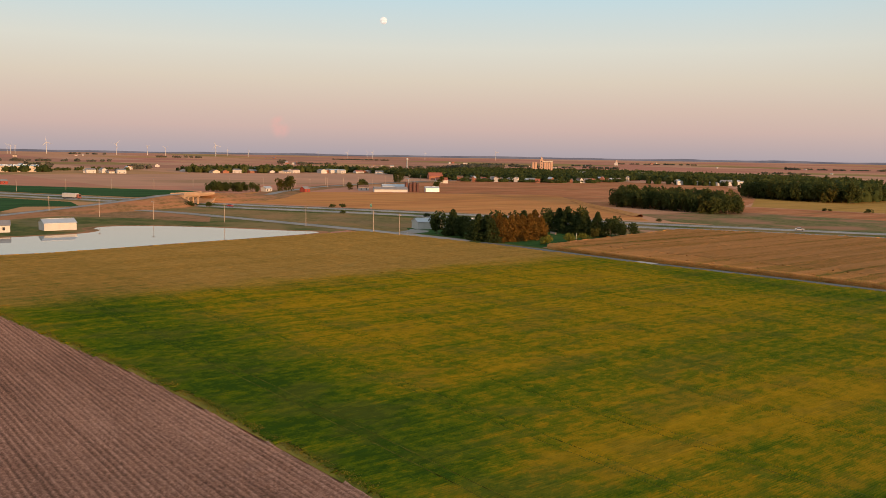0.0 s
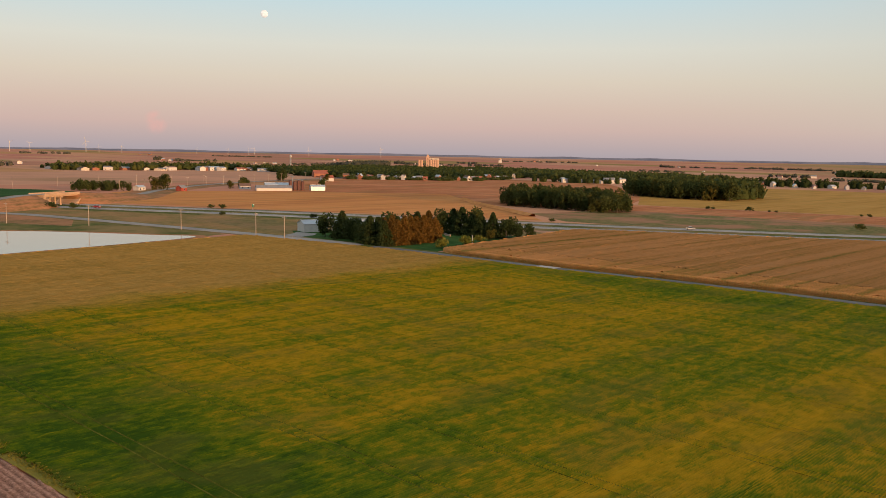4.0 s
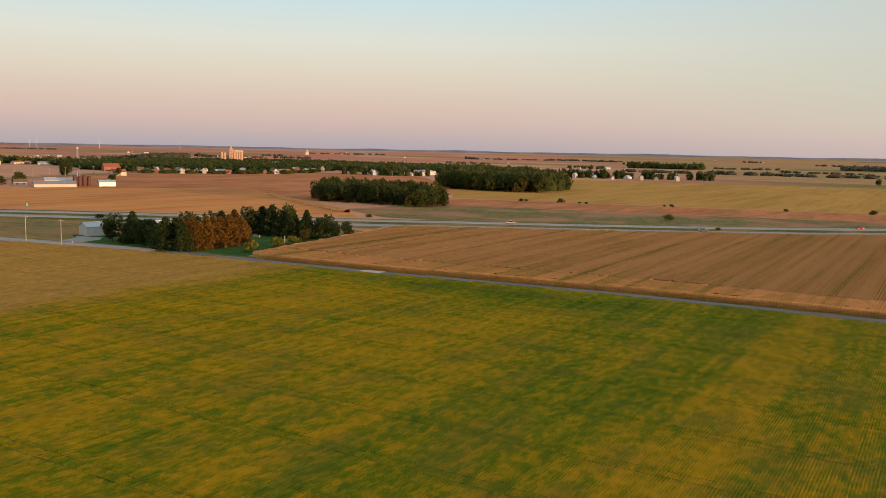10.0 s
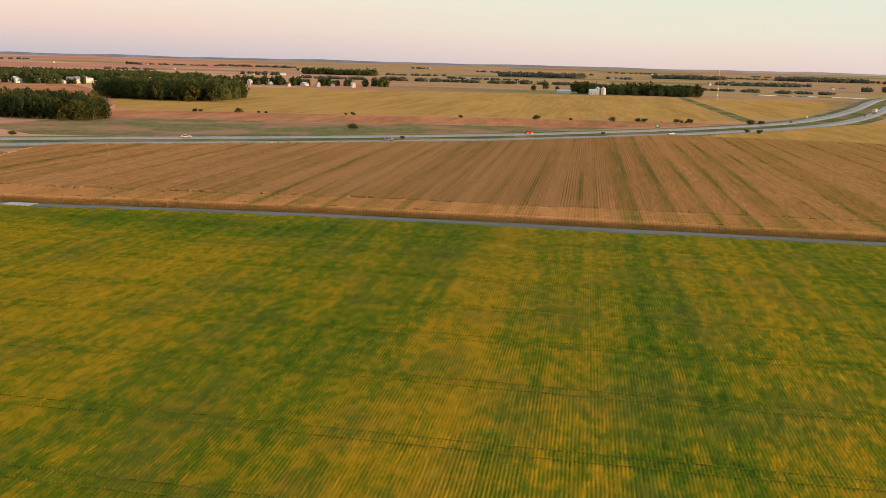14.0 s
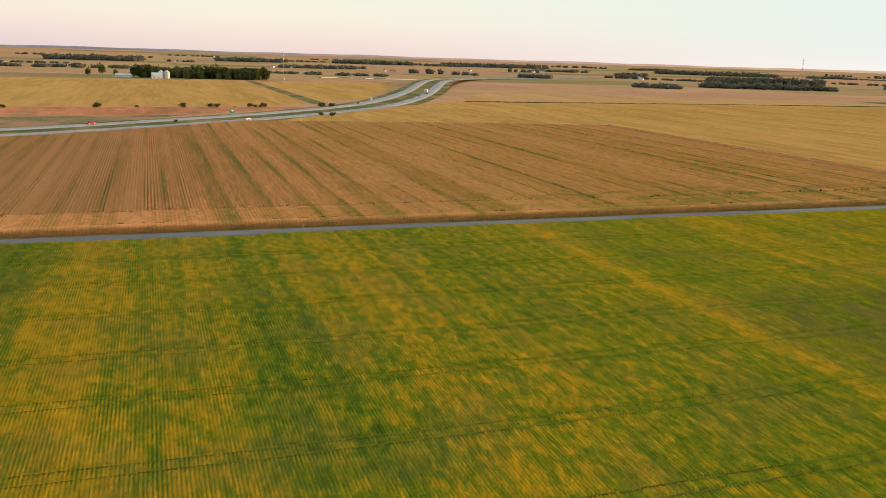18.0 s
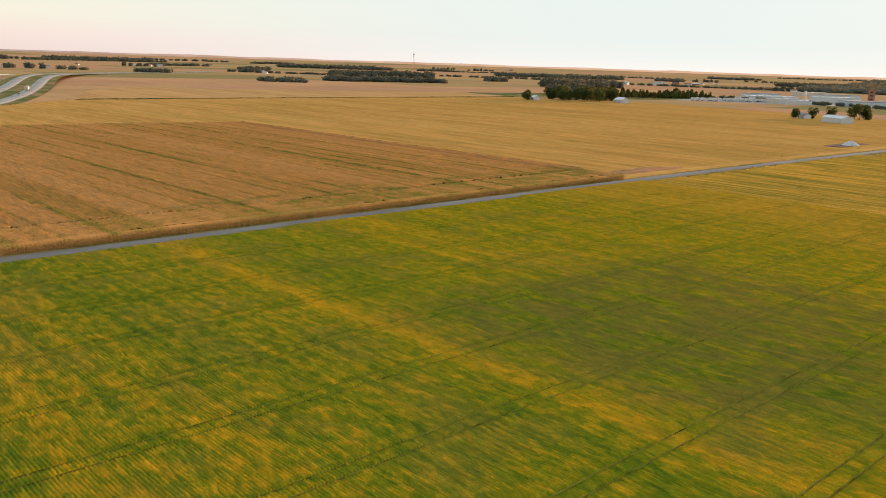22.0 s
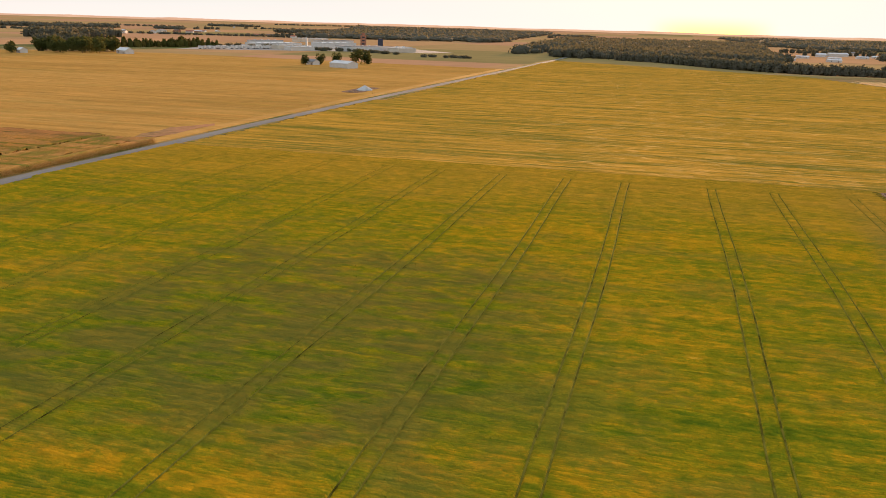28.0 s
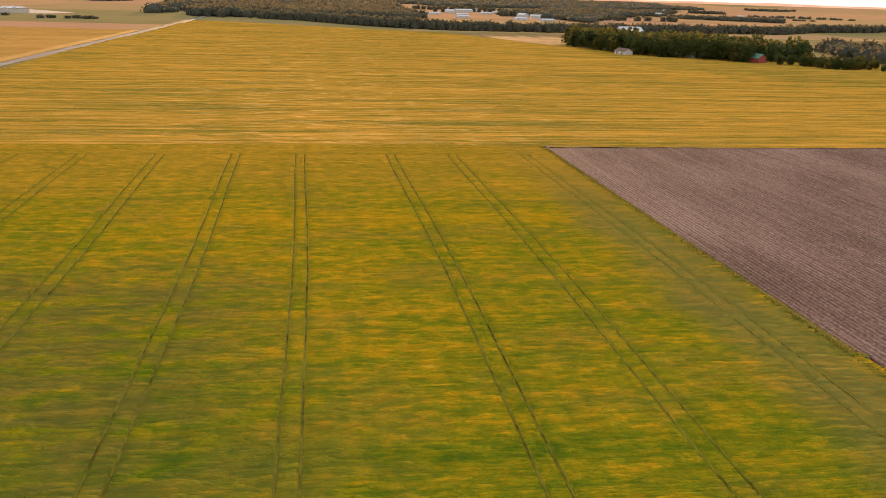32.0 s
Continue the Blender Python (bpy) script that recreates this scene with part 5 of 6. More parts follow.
wood_mass("farm_wood", [(-648, 96), (-580, 108), (-530, 130), (-496, 176), (-500, 210), (-560, 215), (-620, 180), (-670, 130)], 8, 13.5, "dense dark wood round the western farm", 120)
far_wood("hedgerow_trees", [(-930, -330), (-940, -325), (-925, -375)], 6, 5, "low shrubs by the works", 114, mat=L_FAR)
wood_mass("farm_wood", [(66, -1190), (-95, -1182), (-90, -1215), (60, -1225)], 10, 14, "dark shelter belt behind the white farm", 150)
far_wood("hedgerow_trees", [(-1000, -700), (-1020, -560), (-985, -420)], 8, 6, "low dark trees in front of the works", 118, mat=L_FAR)
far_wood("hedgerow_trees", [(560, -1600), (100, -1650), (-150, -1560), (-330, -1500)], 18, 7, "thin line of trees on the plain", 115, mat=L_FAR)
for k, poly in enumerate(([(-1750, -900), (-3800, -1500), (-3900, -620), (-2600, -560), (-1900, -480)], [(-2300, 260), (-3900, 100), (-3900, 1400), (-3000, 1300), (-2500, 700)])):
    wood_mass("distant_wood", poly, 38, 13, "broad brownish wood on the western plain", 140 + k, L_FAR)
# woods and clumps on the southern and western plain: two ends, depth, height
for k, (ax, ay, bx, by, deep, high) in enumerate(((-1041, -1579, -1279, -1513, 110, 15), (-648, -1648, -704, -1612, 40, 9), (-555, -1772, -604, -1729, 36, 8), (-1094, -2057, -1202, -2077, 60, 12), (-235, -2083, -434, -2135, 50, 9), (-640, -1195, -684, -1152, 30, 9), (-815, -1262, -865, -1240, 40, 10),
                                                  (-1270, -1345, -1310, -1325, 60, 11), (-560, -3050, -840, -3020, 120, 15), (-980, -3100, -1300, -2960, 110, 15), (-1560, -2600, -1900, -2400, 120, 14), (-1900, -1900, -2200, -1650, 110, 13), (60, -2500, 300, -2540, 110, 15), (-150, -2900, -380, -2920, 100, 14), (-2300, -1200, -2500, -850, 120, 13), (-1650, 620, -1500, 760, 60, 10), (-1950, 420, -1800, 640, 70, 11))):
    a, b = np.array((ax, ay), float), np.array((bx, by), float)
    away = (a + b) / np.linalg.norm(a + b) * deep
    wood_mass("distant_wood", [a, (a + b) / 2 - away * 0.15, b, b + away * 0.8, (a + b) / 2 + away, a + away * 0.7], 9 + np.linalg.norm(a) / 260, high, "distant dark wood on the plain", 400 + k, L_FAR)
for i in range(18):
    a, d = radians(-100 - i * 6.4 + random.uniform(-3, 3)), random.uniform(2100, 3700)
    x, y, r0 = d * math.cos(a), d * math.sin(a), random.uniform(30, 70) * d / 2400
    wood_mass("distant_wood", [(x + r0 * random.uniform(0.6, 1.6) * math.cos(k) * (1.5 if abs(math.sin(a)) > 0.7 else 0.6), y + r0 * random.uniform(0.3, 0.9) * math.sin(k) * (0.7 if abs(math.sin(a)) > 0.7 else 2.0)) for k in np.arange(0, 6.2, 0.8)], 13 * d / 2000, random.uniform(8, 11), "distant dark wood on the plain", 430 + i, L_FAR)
# far tree lines on the plain, all round the visible side
for i in range(46):
    a = radians(24 - i * 5.2 + random.uniform(-2, 2))
    d = random.choice((2000, 2300, 2700, 3200, 3700, 4200))
    w = random.uniform(120, 520) * d / 3000
    x, y = d * math.cos(a), d * math.sin(a)
    tx, ty = -math.sin(a), math.cos(a)
    sk = random.uniform(-0.3, 0.3) * w
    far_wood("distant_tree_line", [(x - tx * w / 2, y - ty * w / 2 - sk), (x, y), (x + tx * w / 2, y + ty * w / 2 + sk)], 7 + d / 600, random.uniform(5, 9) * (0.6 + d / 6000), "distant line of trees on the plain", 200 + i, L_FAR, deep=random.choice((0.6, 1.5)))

def horizon_band():
    """The rim of the plain, nearly five kilometres off: a low uneven backdrop of woods, its evening haze painted as
    glow.
    """
    n = Nodes("painted_haze_glow", 1.0, 0, 0.0)
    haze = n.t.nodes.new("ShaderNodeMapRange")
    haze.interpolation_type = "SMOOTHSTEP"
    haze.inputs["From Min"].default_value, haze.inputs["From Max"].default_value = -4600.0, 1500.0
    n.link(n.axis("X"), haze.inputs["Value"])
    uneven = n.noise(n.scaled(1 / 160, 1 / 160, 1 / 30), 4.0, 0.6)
    # Haze put into the emission colour: orange in the west, mauve in the east.
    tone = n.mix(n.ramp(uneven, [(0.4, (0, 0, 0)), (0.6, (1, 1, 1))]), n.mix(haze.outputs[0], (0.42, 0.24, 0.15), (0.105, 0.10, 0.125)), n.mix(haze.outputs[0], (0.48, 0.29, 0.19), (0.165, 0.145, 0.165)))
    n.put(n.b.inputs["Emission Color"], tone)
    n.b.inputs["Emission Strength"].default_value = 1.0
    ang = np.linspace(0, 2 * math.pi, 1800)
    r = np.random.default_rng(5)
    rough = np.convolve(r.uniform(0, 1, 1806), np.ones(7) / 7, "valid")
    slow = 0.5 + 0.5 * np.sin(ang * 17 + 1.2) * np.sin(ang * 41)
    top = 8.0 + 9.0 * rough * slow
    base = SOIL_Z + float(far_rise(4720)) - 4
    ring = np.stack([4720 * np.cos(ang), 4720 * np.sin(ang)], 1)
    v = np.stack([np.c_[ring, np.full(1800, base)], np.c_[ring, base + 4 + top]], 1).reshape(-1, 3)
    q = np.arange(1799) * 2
    tagged(new("backdrop", mesh_np("backdrop", v, np.stack([q, q + 1, q + 3, q + 2], 1), n.color((0.02, 0.02, 0.02)))), "line of far woods on the horizon, haze painted as glow", "horizon", kind="structure")


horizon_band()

# first-built plants that stand nowhere are taken away again
for p in DARKOAK + OAK + ASH + PINE + RUST + BUSH + [DARKBUSH]:
    if p.name not in KEPT:
        for o in (*p.children_recursive, p):
            bpy.data.objects.remove(o)


# ======== water ========
POND = [(305, -73), (309, -98), (313, -120), (318, -155), (327, -190), (345, -179), (380, -153), (397, -130), (397, -117), (390, -112), (382, -112), (374, -107), (368, -95), (366, -70), (364, -40), (322, -36), (309, -50)]


def water_material():
    n = Nodes("still_pond_water", 0.03, 0, 0.5)
    n.b.inputs["IOR"].default_value = 1.33
    w = n.noise(n.scaled(0.8, 0.8, 1), 2.0)
    n.bump(w, 0.02, 0.02)
    return n.color((0.30, 0.31, 0.29))


M_WATER = water_material()
pond_line = spline(POND + [POND[0]], 4)
sheet("pond_water", [tuple(p) for p in pond_line[:-1]], -0.50, M_WATER, "still grey pond reflecting the evening sky")
tagged(new("pond_bank", ribbon("pond_bank", pond_line, [(-5.0, -0.58), (-2.2, -0.3), (-0.8, -0.38), (0.6, -0.54)], M_DRY, True)), "low brown grassy bank round the pond", "bank", kind="structure")
sheet("basin_water", [(-195, -1362), (-345, -1345), (-345, -1375), (-195, -1396)], -0.45, M_WATER, "long pale pond on the plain")


# ======== buildings ========
def house(name, x, y, turn, w, d, h, rise, wall, roof, label, category="house", windows=2, door=True, garage=False, group="", base=SOIL_Z):
    """A gabled building: walls, roof, doors and windows; ridge along its own x."""
    t = thing(name, pose(x, y, base, 0, 0, turn), label, category, group)
    part("wall", gabled_walls(w, d, h, rise), wall, t)
    part("roof", gable(w, d, h, rise, 0.35, 0.14), roof, t)
    sill = min(1.0, h * 0.3)
    top = min(sill + 1.3, h - 0.3)
    for side in (-1, 1):
        for i in range(windows):
            px = (i + 0.5) / windows * w - w / 2
            if door and i == windows // 2 and side == -1:
                continue
            y0, y1 = sorted((side * (d / 2 - 0.05), side * (d / 2 + 0.05)))
            win = part("window", boxes((px - 0.5, px + 0.5, y0, y1, sill, top)), M_WINDOW, t)
            fr = 0.09
            part("frame", boxes((px - 0.5 - fr, px - 0.5, y0, y1 + 0.02, sill, top), (px + 0.5, px + 0.5 + fr, y0, y1 + 0.02, sill, top), (px - 0.6, px + 0.6, y0, y1 + 0.02, top, top + fr), (px - 0.6, px + 0.6, y0, y1 + 0.05, sill - fr, sill)), M_WHITE, win)
    if door:
        px = (windows // 2 + 0.5) / max(windows, 1) * w - w / 2
        part("door", boxes((px - 0.48, px + 0.48, -d / 2 - 0.05, -d / 2 + 0.05, 0, min(2.05, h - 0.2))), M_BROWNROOF, t)
    if garage:
        part("garage_door", boxes((w / 2 - 0.04, w / 2 + 0.06, -min(d * 0.3, 2.2), min(d * 0.3, 2.2), 0, min(h - 0.4, 3.6))), M_BEIGE, t)
    return t


def shed(name, x, y, turn, w, d, h, rise, wall, roof, label, group="", flat=False):
    """A long steel-clad building with ribs along its walls."""
    t = thing(name, pose(x, y, SOIL_Z, 0, 0, turn), label, "shed", group)
    part("wall", gabled_walls(w, d, h, rise), wall, t)
    part("roof", gable(w, d, h, rise, 0.3, 0.1), roof, t)
    for i in range(max(2, int(w / 4))):
        px = (i + 0.5) / max(2, int(w / 4)) * w - w / 2
        for y0 in (-d / 2 - 0.06, d / 2):
            part("rib", boxes((px - 0.06, px + 0.06, y0, y0 + 0.06, 0.1, h - 0.1)), wall, t)
    part("sliding_door", boxes((-w / 2 - 0.08, -w / 2 - 0.01, -d * 0.22, d * 0.22, 0, h * 0.85)), M_BEIGE, t)
    part("ridge_cap", boxes((-w / 2 - 0.3, w / 2 + 0.3, -0.25, 0.25, h + rise + 0.06, h + rise + 0.17)), roof, t)
    return t


# pond side
shed("pond_shed", 393.5, -98, 91, 13.2, 9.0, 3.2, 1.6, M_WHITE, M_METALROOF, "white steel shed standing beside the pond")
t = house("pond_house", 394, -72, 80, 14, 8, 3.0, 1.8, M_WHITE, M_ROOFGREY, "white single-storey house beside the pond", windows=3)
part("dormer", gabled_walls(4.0, 4.0, 5.2, 1.2), M_WHITE, t)
part("dormer_roof", gable(4.0, 4.0, 5.2, 1.2, 0.3, 0.12), M_ROOFGREY, t)
# farmstead behind the shelter belt
sheet("driveway", [(310, -217.5), (317, -231), (322, -236), (310, -238), (305, -233), (301, -219)], -0.5, M_FRONTAGE, "pale driveway from the lane to the shed")
t = thing("garden_post", pose(243, -264, SOIL_Z), "slim white post standing on the lawn", "post")
part("post", tube(0.14, 0.11, 0, 3.1, 10), M_WHITE, t)
part("cap", tube(0.17, 0.12, 3.08, 3.22, 10), M_STEEL, t)
t = thing("garden_wall", pose(270, -278, SOIL_Z, 0, 0, -18), "low tan garden wall at the lawn's end", "wall")
part("wall", boxes((-2.6, 2.6, -0.15, 0.15, 0, 0.85), bevel=0.02), M_DECK, t)
part("coping", boxes((-2.7, 2.7, -0.2, 0.2, 0.85, 0.95), bevel=0.02), M_CONCRETE, t)
shed("farm_shed", 321, -244, 75, 11, 8, 3.6, 1.5, M_WHITE, M_METALROOF, "white steel farm shed behind dark pines")
shed("farm_shed", 312, -263, 75, 22, 9, 3.2, 1.5, M_WHITE, M_METALROOF, "long white steel shed behind the shelter belt")
# farmyard beyond the motorway
shed("long_barn", 652, -454, 63, 31, 10, 2.6, 2.2, M_WHITE, M_ROOFGREY, "long low white barn in a farmyard")
shed("long_barn", 676, -474, 63, 22, 12, 4.2, 2.0, M_BEIGE, M_METALROOF, "pale barn with a wide metal roof")
shed("machine_shed", 641, -494, 63, 13, 9, 3.6, 1.5, M_METALROOF, M_METALROOF, "grey-blue steel machine shed in a farmyard")
house("farmhouse", 690, -449, 63, 10, 8, 3.0, 2.2, M_WHITE, M_BROWNROOF, "white farmhouse with a brown roof")


def grain_bin(x, y, r, h, mat, label, group):
    t = thing("grain_bin", pose(x, y, SOIL_Z), label, "grain bin", group)
    part("body", tube(r, r, 0, h, 20), mat, t)
    part("cone_roof", tube(r * 1.04, r * 0.12, h, h + r * 0.55, 20), mat, t)
    part("cap", tube(r * 0.16, r * 0.16, h + r * 0.5, h + r * 0.7, 10), M_STEEL, t)
    for k in range(1, 5):
        part("hoop", tube(r * 1.012, r * 1.012, h * k / 5, h * k / 5 + 0.12, 20), mat, t)
    return t


for i in range(4):
    grain_bin(653 - i * 1.5, -473 - i * 3.3, 1.6, 8.6 - (i % 2) * 0.8, M_DARKBIN, "dark brown steel grain bin in a farmyard row", "dark farmyard bins")
part("elevator_leg", boxes((0, 0.5, 0, 0.5, 0, 12.5), (-3, 3.5, 0.1, 0.4, 11.9, 12.4), bevel=0.03), M_STEEL, thing("bin_elevator", pose(656, -478, SOIL_Z), "slim steel grain leg above dark bins", "grain leg"))

# village
random.seed(5)
WALLS = [M_WHITE, M_WHITE, M_BEIGE, M_BRICK, M_WHITE]
ROOFS = [M_ROOFGREY, M_BROWNROOF, M_METALROOF, M_ROOFGREY, M_REDROOF]
WORDS = {"white_siding": "white", "beige_panel": "beige", "red_brick": "red-brick", "grey_shingle": "grey shingle", "brown_shingle": "brown shingle", "galvanised_roof": "pale metal", "rust_red_steel": "rust-red"}


def village(n, spots, lo, hi, group):
    for i in range(n):
        (ax, ay), (bx, by) = spots
        k = (i + random.uniform(0.2, 0.8)) / n
        x, y = ax + (bx - ax) * k + random.uniform(-14, 14), ay + (by - ay) * k + random.uniform(-14, 14)
        wall, roof = random.choice(WALLS), random.choice(ROOFS)
        w = random.uniform(lo, hi)
        label = "small %s house with a %s roof among trees" % (WORDS[wall.name], WORDS[roof.name])
        house("house", x, y, random.choice((0, 90, 45, 120)) + random.uniform(-8, 8), w, w * 0.62, random.choice((2.9, 3.2, 5.2)), random.uniform(1.6, 2.6), wall, roof, label, group=group)


village(18, ((925, -790), (868, -868)), 10, 17, "houses among the village's trees")
village(12, ((1010, -1010), (900, -1090)), 12, 20, "sheds and houses in the village's south")
village(16, ((1340, -560), (1300, -880)), 11, 20, "houses along the village's north side")
village(20, ((898, -748), (824, -838)), 6, 9, "houses along the village's near side")
village(18, ((800, -856), (850, -1030)), 6, 9, "houses along the village's near side")
village(10, ((1420, -560), (1460, -880)), 12, 22, "houses at the village's north end")
village(14, ((605, -1096), (345, -1156)), 5.5, 8, "houses in a line beside a hedge")
village(8, ((1350, -370), (1320, -420)), 10, 16, "houses by the eastern fields")
village(9, ((1150, -1080), (960, -1230)), 14, 26, "sheds round the grain elevator")
village(6, ((720, -985), (650, -1000)), 11, 18, "pale sheds by dark trees")
shed("warehouse", 1460, -905, 58, 48, 20, 5.5, 2.0, M_WHITE, M_METALROOF, "long white warehouse at the village edge")
shed("warehouse", 1390, -985, 58, 34, 16, 5.0, 2.0, M_WHITE, M_METALROOF, "white warehouse below the water tower")
for x, y, w, d, h, wall, roof, word in ((1480, -800, 26, 12, 5, M_BEIGE, M_BROWNROOF, "beige"), (1470, -838, 20, 12, 5, M_REDBARN, M_REDROOF, "red"), (1240, -855, 40, 14, 4, M_WHITE, M_ROOFGREY, "low white"), (1095, -1195, 24, 14, 6, M_WHITE, M_METALROOF, "white"), (1022, -1205, 22, 12, 5, M_BRICK, M_BROWNROOF, "brown"), (985, -1240, 18, 12, 7, M_WHITE, M_WHITE, "bright white"), (700, -968, 22, 12, 5, M_WHITE, M_METALROOF, "white"), (670, -1040, 26, 12, 5, M_WHITE, M_METALROOF, "pale"), (520, -1140, 11, 8, 3, M_WHITE, M_METALROOF, "white"), (470, -1160, 10, 7, 3, M_WHITE, M_ROOFGREY, "white"), (425, -1172, 11, 7, 3, M_WHITE, M_METALROOF, "white"), (860, -1010, 18, 10, 5, M_WHITE, M_METALROOF, "white")):
    shed("village_shed", x, y, 58 + (x % 7) * 4, w, d, h, 2.0, wall, roof, word + " shed between the trees of the village", "sheds of the village")
shed("factory_hall", 1432, -285, 80, 90, 40, 9, 1.5, M_BEIGE, M_METALROOF, "huge beige factory hall on the plain")
shed("red_roofed_barn", 968, -752, 66, 20, 14, 5.2, 4.6, M_BRICK, M_REDROOF, "large barn with a rust-red roof")
shed("red_roofed_barn", 838, -661, 63, 15, 10, 4.0, 3.0, M_WHITE, M_REDROOF, "smaller barn with a red roof")
house("red_barn", 677, -378, 110, 7, 6, 3.0, 2.0, M_REDBARN, M_ROOFGREY, "small red barn with a grey roof", "barn", 1)
house("white_house", 698, -351, 110, 8, 6, 2.9, 1.6, M_WHITE, M_METALROOF, "small white house beside pines")
shed("metal_roofed_barn", -735, 176, 100, 22, 14, 7.5, 4.5, M_WHITE, M_METALROOF, "white barn with a pale metal roof behind trees")
house("red_barn", 923, -181, 100, 7, 6, 3.0, 1.6, M_REDBARN, M_ROOFGREY, "small red barn by the far road", "barn", 1)


def distant_farm(x, y, w, wall, roof):
    """A farmhouse or barn far out on the plain."""
    t = thing("distant_farmhouse", pose(x, y, SOIL_Z + float(far_rise(math.hypot(x, y))), 0, 0, random.uniform(0, 180)), "%s farm building, %s roof, far out on the plain" % (WORDS[wall.name], WORDS[roof.name]), "house", "farms on the far plain")
    h, deep, rise = min(w * random.uniform(0.25, 0.4), 4.2), min(w * 0.6, 11), min(w * 0.16, 2.4)
    part("wall", gabled_walls(w, deep, h, rise), wall, t)
    part("roof", gable(w, deep, h, rise, 0.4, 0.2), roof, t)


random.seed(31)
for i in range(64):
    a, d = radians(12 - i * 2.9 + random.uniform(-2.4, 2.4)), random.uniform(1650, 3900)
    px, py = d * math.cos(a), d * math.sin(a)
    for k in range(random.choice((1, 1, 2, 3))):
        distant_farm(px + random.uniform(-40, 40), py + random.uniform(-40, 40), random.uniform(8, 15), random.choice(WALLS), random.choice(ROOFS))
    if i % 2:
        far_wood("farm_trees", [(px - 30, py + 20), (px, py + 6), (px + random.uniform(20, 60), py + random.uniform(-40, 20))], 9, random.uniform(9, 13), "dark trees round a distant farm", 600 + i, L_FAR, 1.4)

# houses and barns of the village beyond the western hedge
for x, y, w, roof in ((-1643, 160, 16, M_METALROOF), (-1723, 195, 26, M_WHITE), (-1740, 214, 16, M_METALROOF), (-1886, 258, 14, M_ROOFGREY), (-1742, 292, 16, M_METALROOF), (-1885, 342, 24, M_WHITE), (-1462, 258, 20, M_METALROOF), (-1378, 258, 16, M_WHITE), (-1389, 278, 18, M_METALROOF),
                      (-2370, 569, 18, M_ROOFGREY), (-1935, 653, 20, M_METALROOF), (-1930, 693, 22, M_WHITE), (-2593, 987, 24, M_ROOFGREY), (-1832, 844, 22, M_METALROOF), (-1724, 712, 16, M_ROOFGREY)):
    distant_farm(x, y, w, M_WHITE, roof)
for k, line in enumerate(([(-1771, 330), (-1771, 400), (-1814, 485), (-1960, 600)], [(-1900, 120), (-1960, 220), (-2050, 330)], [(-1480, 220), (-1500, 262), (-1490, 300)], [(-1680, 150), (-1770, 200), (-1800, 260), (-1790, 300)], [(-1350, 300), (-1400, 400), (-1420, 520)], [(-1560, 300), (-1600, 420), (-1700, 560)])):
    far_wood("hedgerow_trees", line, 6, 12, "dark trees between western village houses", 660 + k, L_FAR, 1.6)


def grain_elevator(x, y):
    t = thing("grain_elevator", pose(x, y, SOIL_Z, 0, 0, 226), "tall tan concrete grain elevator with a head house", "grain elevator")
    for i, (px, h) in enumerate(((-16, 23), (-10.6, 23))):
        part("silo", tube(3.2, 3.2, 0, h, 20, (px, 0)), M_TAN, t)
    part("head_house", boxes((-1.5, 5.5, -4, 4, 0, 30), (0.2, 3.8, -2.5, 2.5, 30, 33.5), bevel=0.1), M_TAN, t)
    for i in range(4):
        for j in (-1, 1):
            part("silo", tube(2.9, 2.9, 0, 23 + (i % 2) * 0.8, 20, (8.2 + i * 4.6, j * 3.0)), M_TAN, t)
    part("gallery", boxes((5.5, 25, -1.6, 1.6, 24, 26.5)), M_BEIGE, t)
    for k in range(4):
        part("window", boxes((1.2, 2.8, -4.1, -3.95, 6 + k * 6, 7.6 + k * 6)), M_WINDOW, t)
    part("leg_mast", boxes((1.6, 2.2, -0.3, 0.3, 33.5, 37)), M_STEEL, t)


grain_elevator(1268, -1262)


def far_mill(x, y):
    t = thing("grain_mill", pose(x, y, SOIL_Z + float(far_rise(math.hypot(x, y))), 0, 0, -50), "pale distant grain mill with towers", "grain mill")
    part("tower", boxes((-3, 3, -3, 3, 0, 20), bevel=0.2), M_TAN, t)
    for i in range(4):
        part("silo", tube(5, 5, 0, 15, 16, (9 + i * 10.5, 0)), M_STEEL, t)
    part("hall", gabled_walls(26, 14, 9, 3), M_WHITE, t)


far_mill(2230, -2640)


def water_tower(x, y):
    t = thing("water_tower", pose(x, y, SOIL_Z), "white steel water tower on slim legs", "water tower")
    bm = bmesh.new()
    bmesh.ops.create_uvsphere(bm, u_segments=20, v_segments=12, radius=2.3, matrix=Matrix.Translation((0, 0, 26)) @ Matrix.Diagonal((1, 1, 0.85, 1)))
    part("tank", bm, M_WHITE, t)
    for k in range(6):
        a = k * math.pi / 3
        part("leg", boxes((1.5 * math.cos(a) - 0.13, 1.5 * math.cos(a) + 0.13, 1.5 * math.sin(a) - 0.13, 1.5 * math.sin(a) + 0.13, 0, 24)), M_WHITE, t)
    part("riser", tube(0.3, 0.3, 0, 24, 12), M_WHITE, t)
    part("balcony", tube(2.5, 2.5, 23.6, 23.7, 20), M_STEEL, t)
    part("roof_vent", tube(0.5, 0.2, 28.4, 29.3, 10), M_STEEL, t)


water_tower(1361, -987)


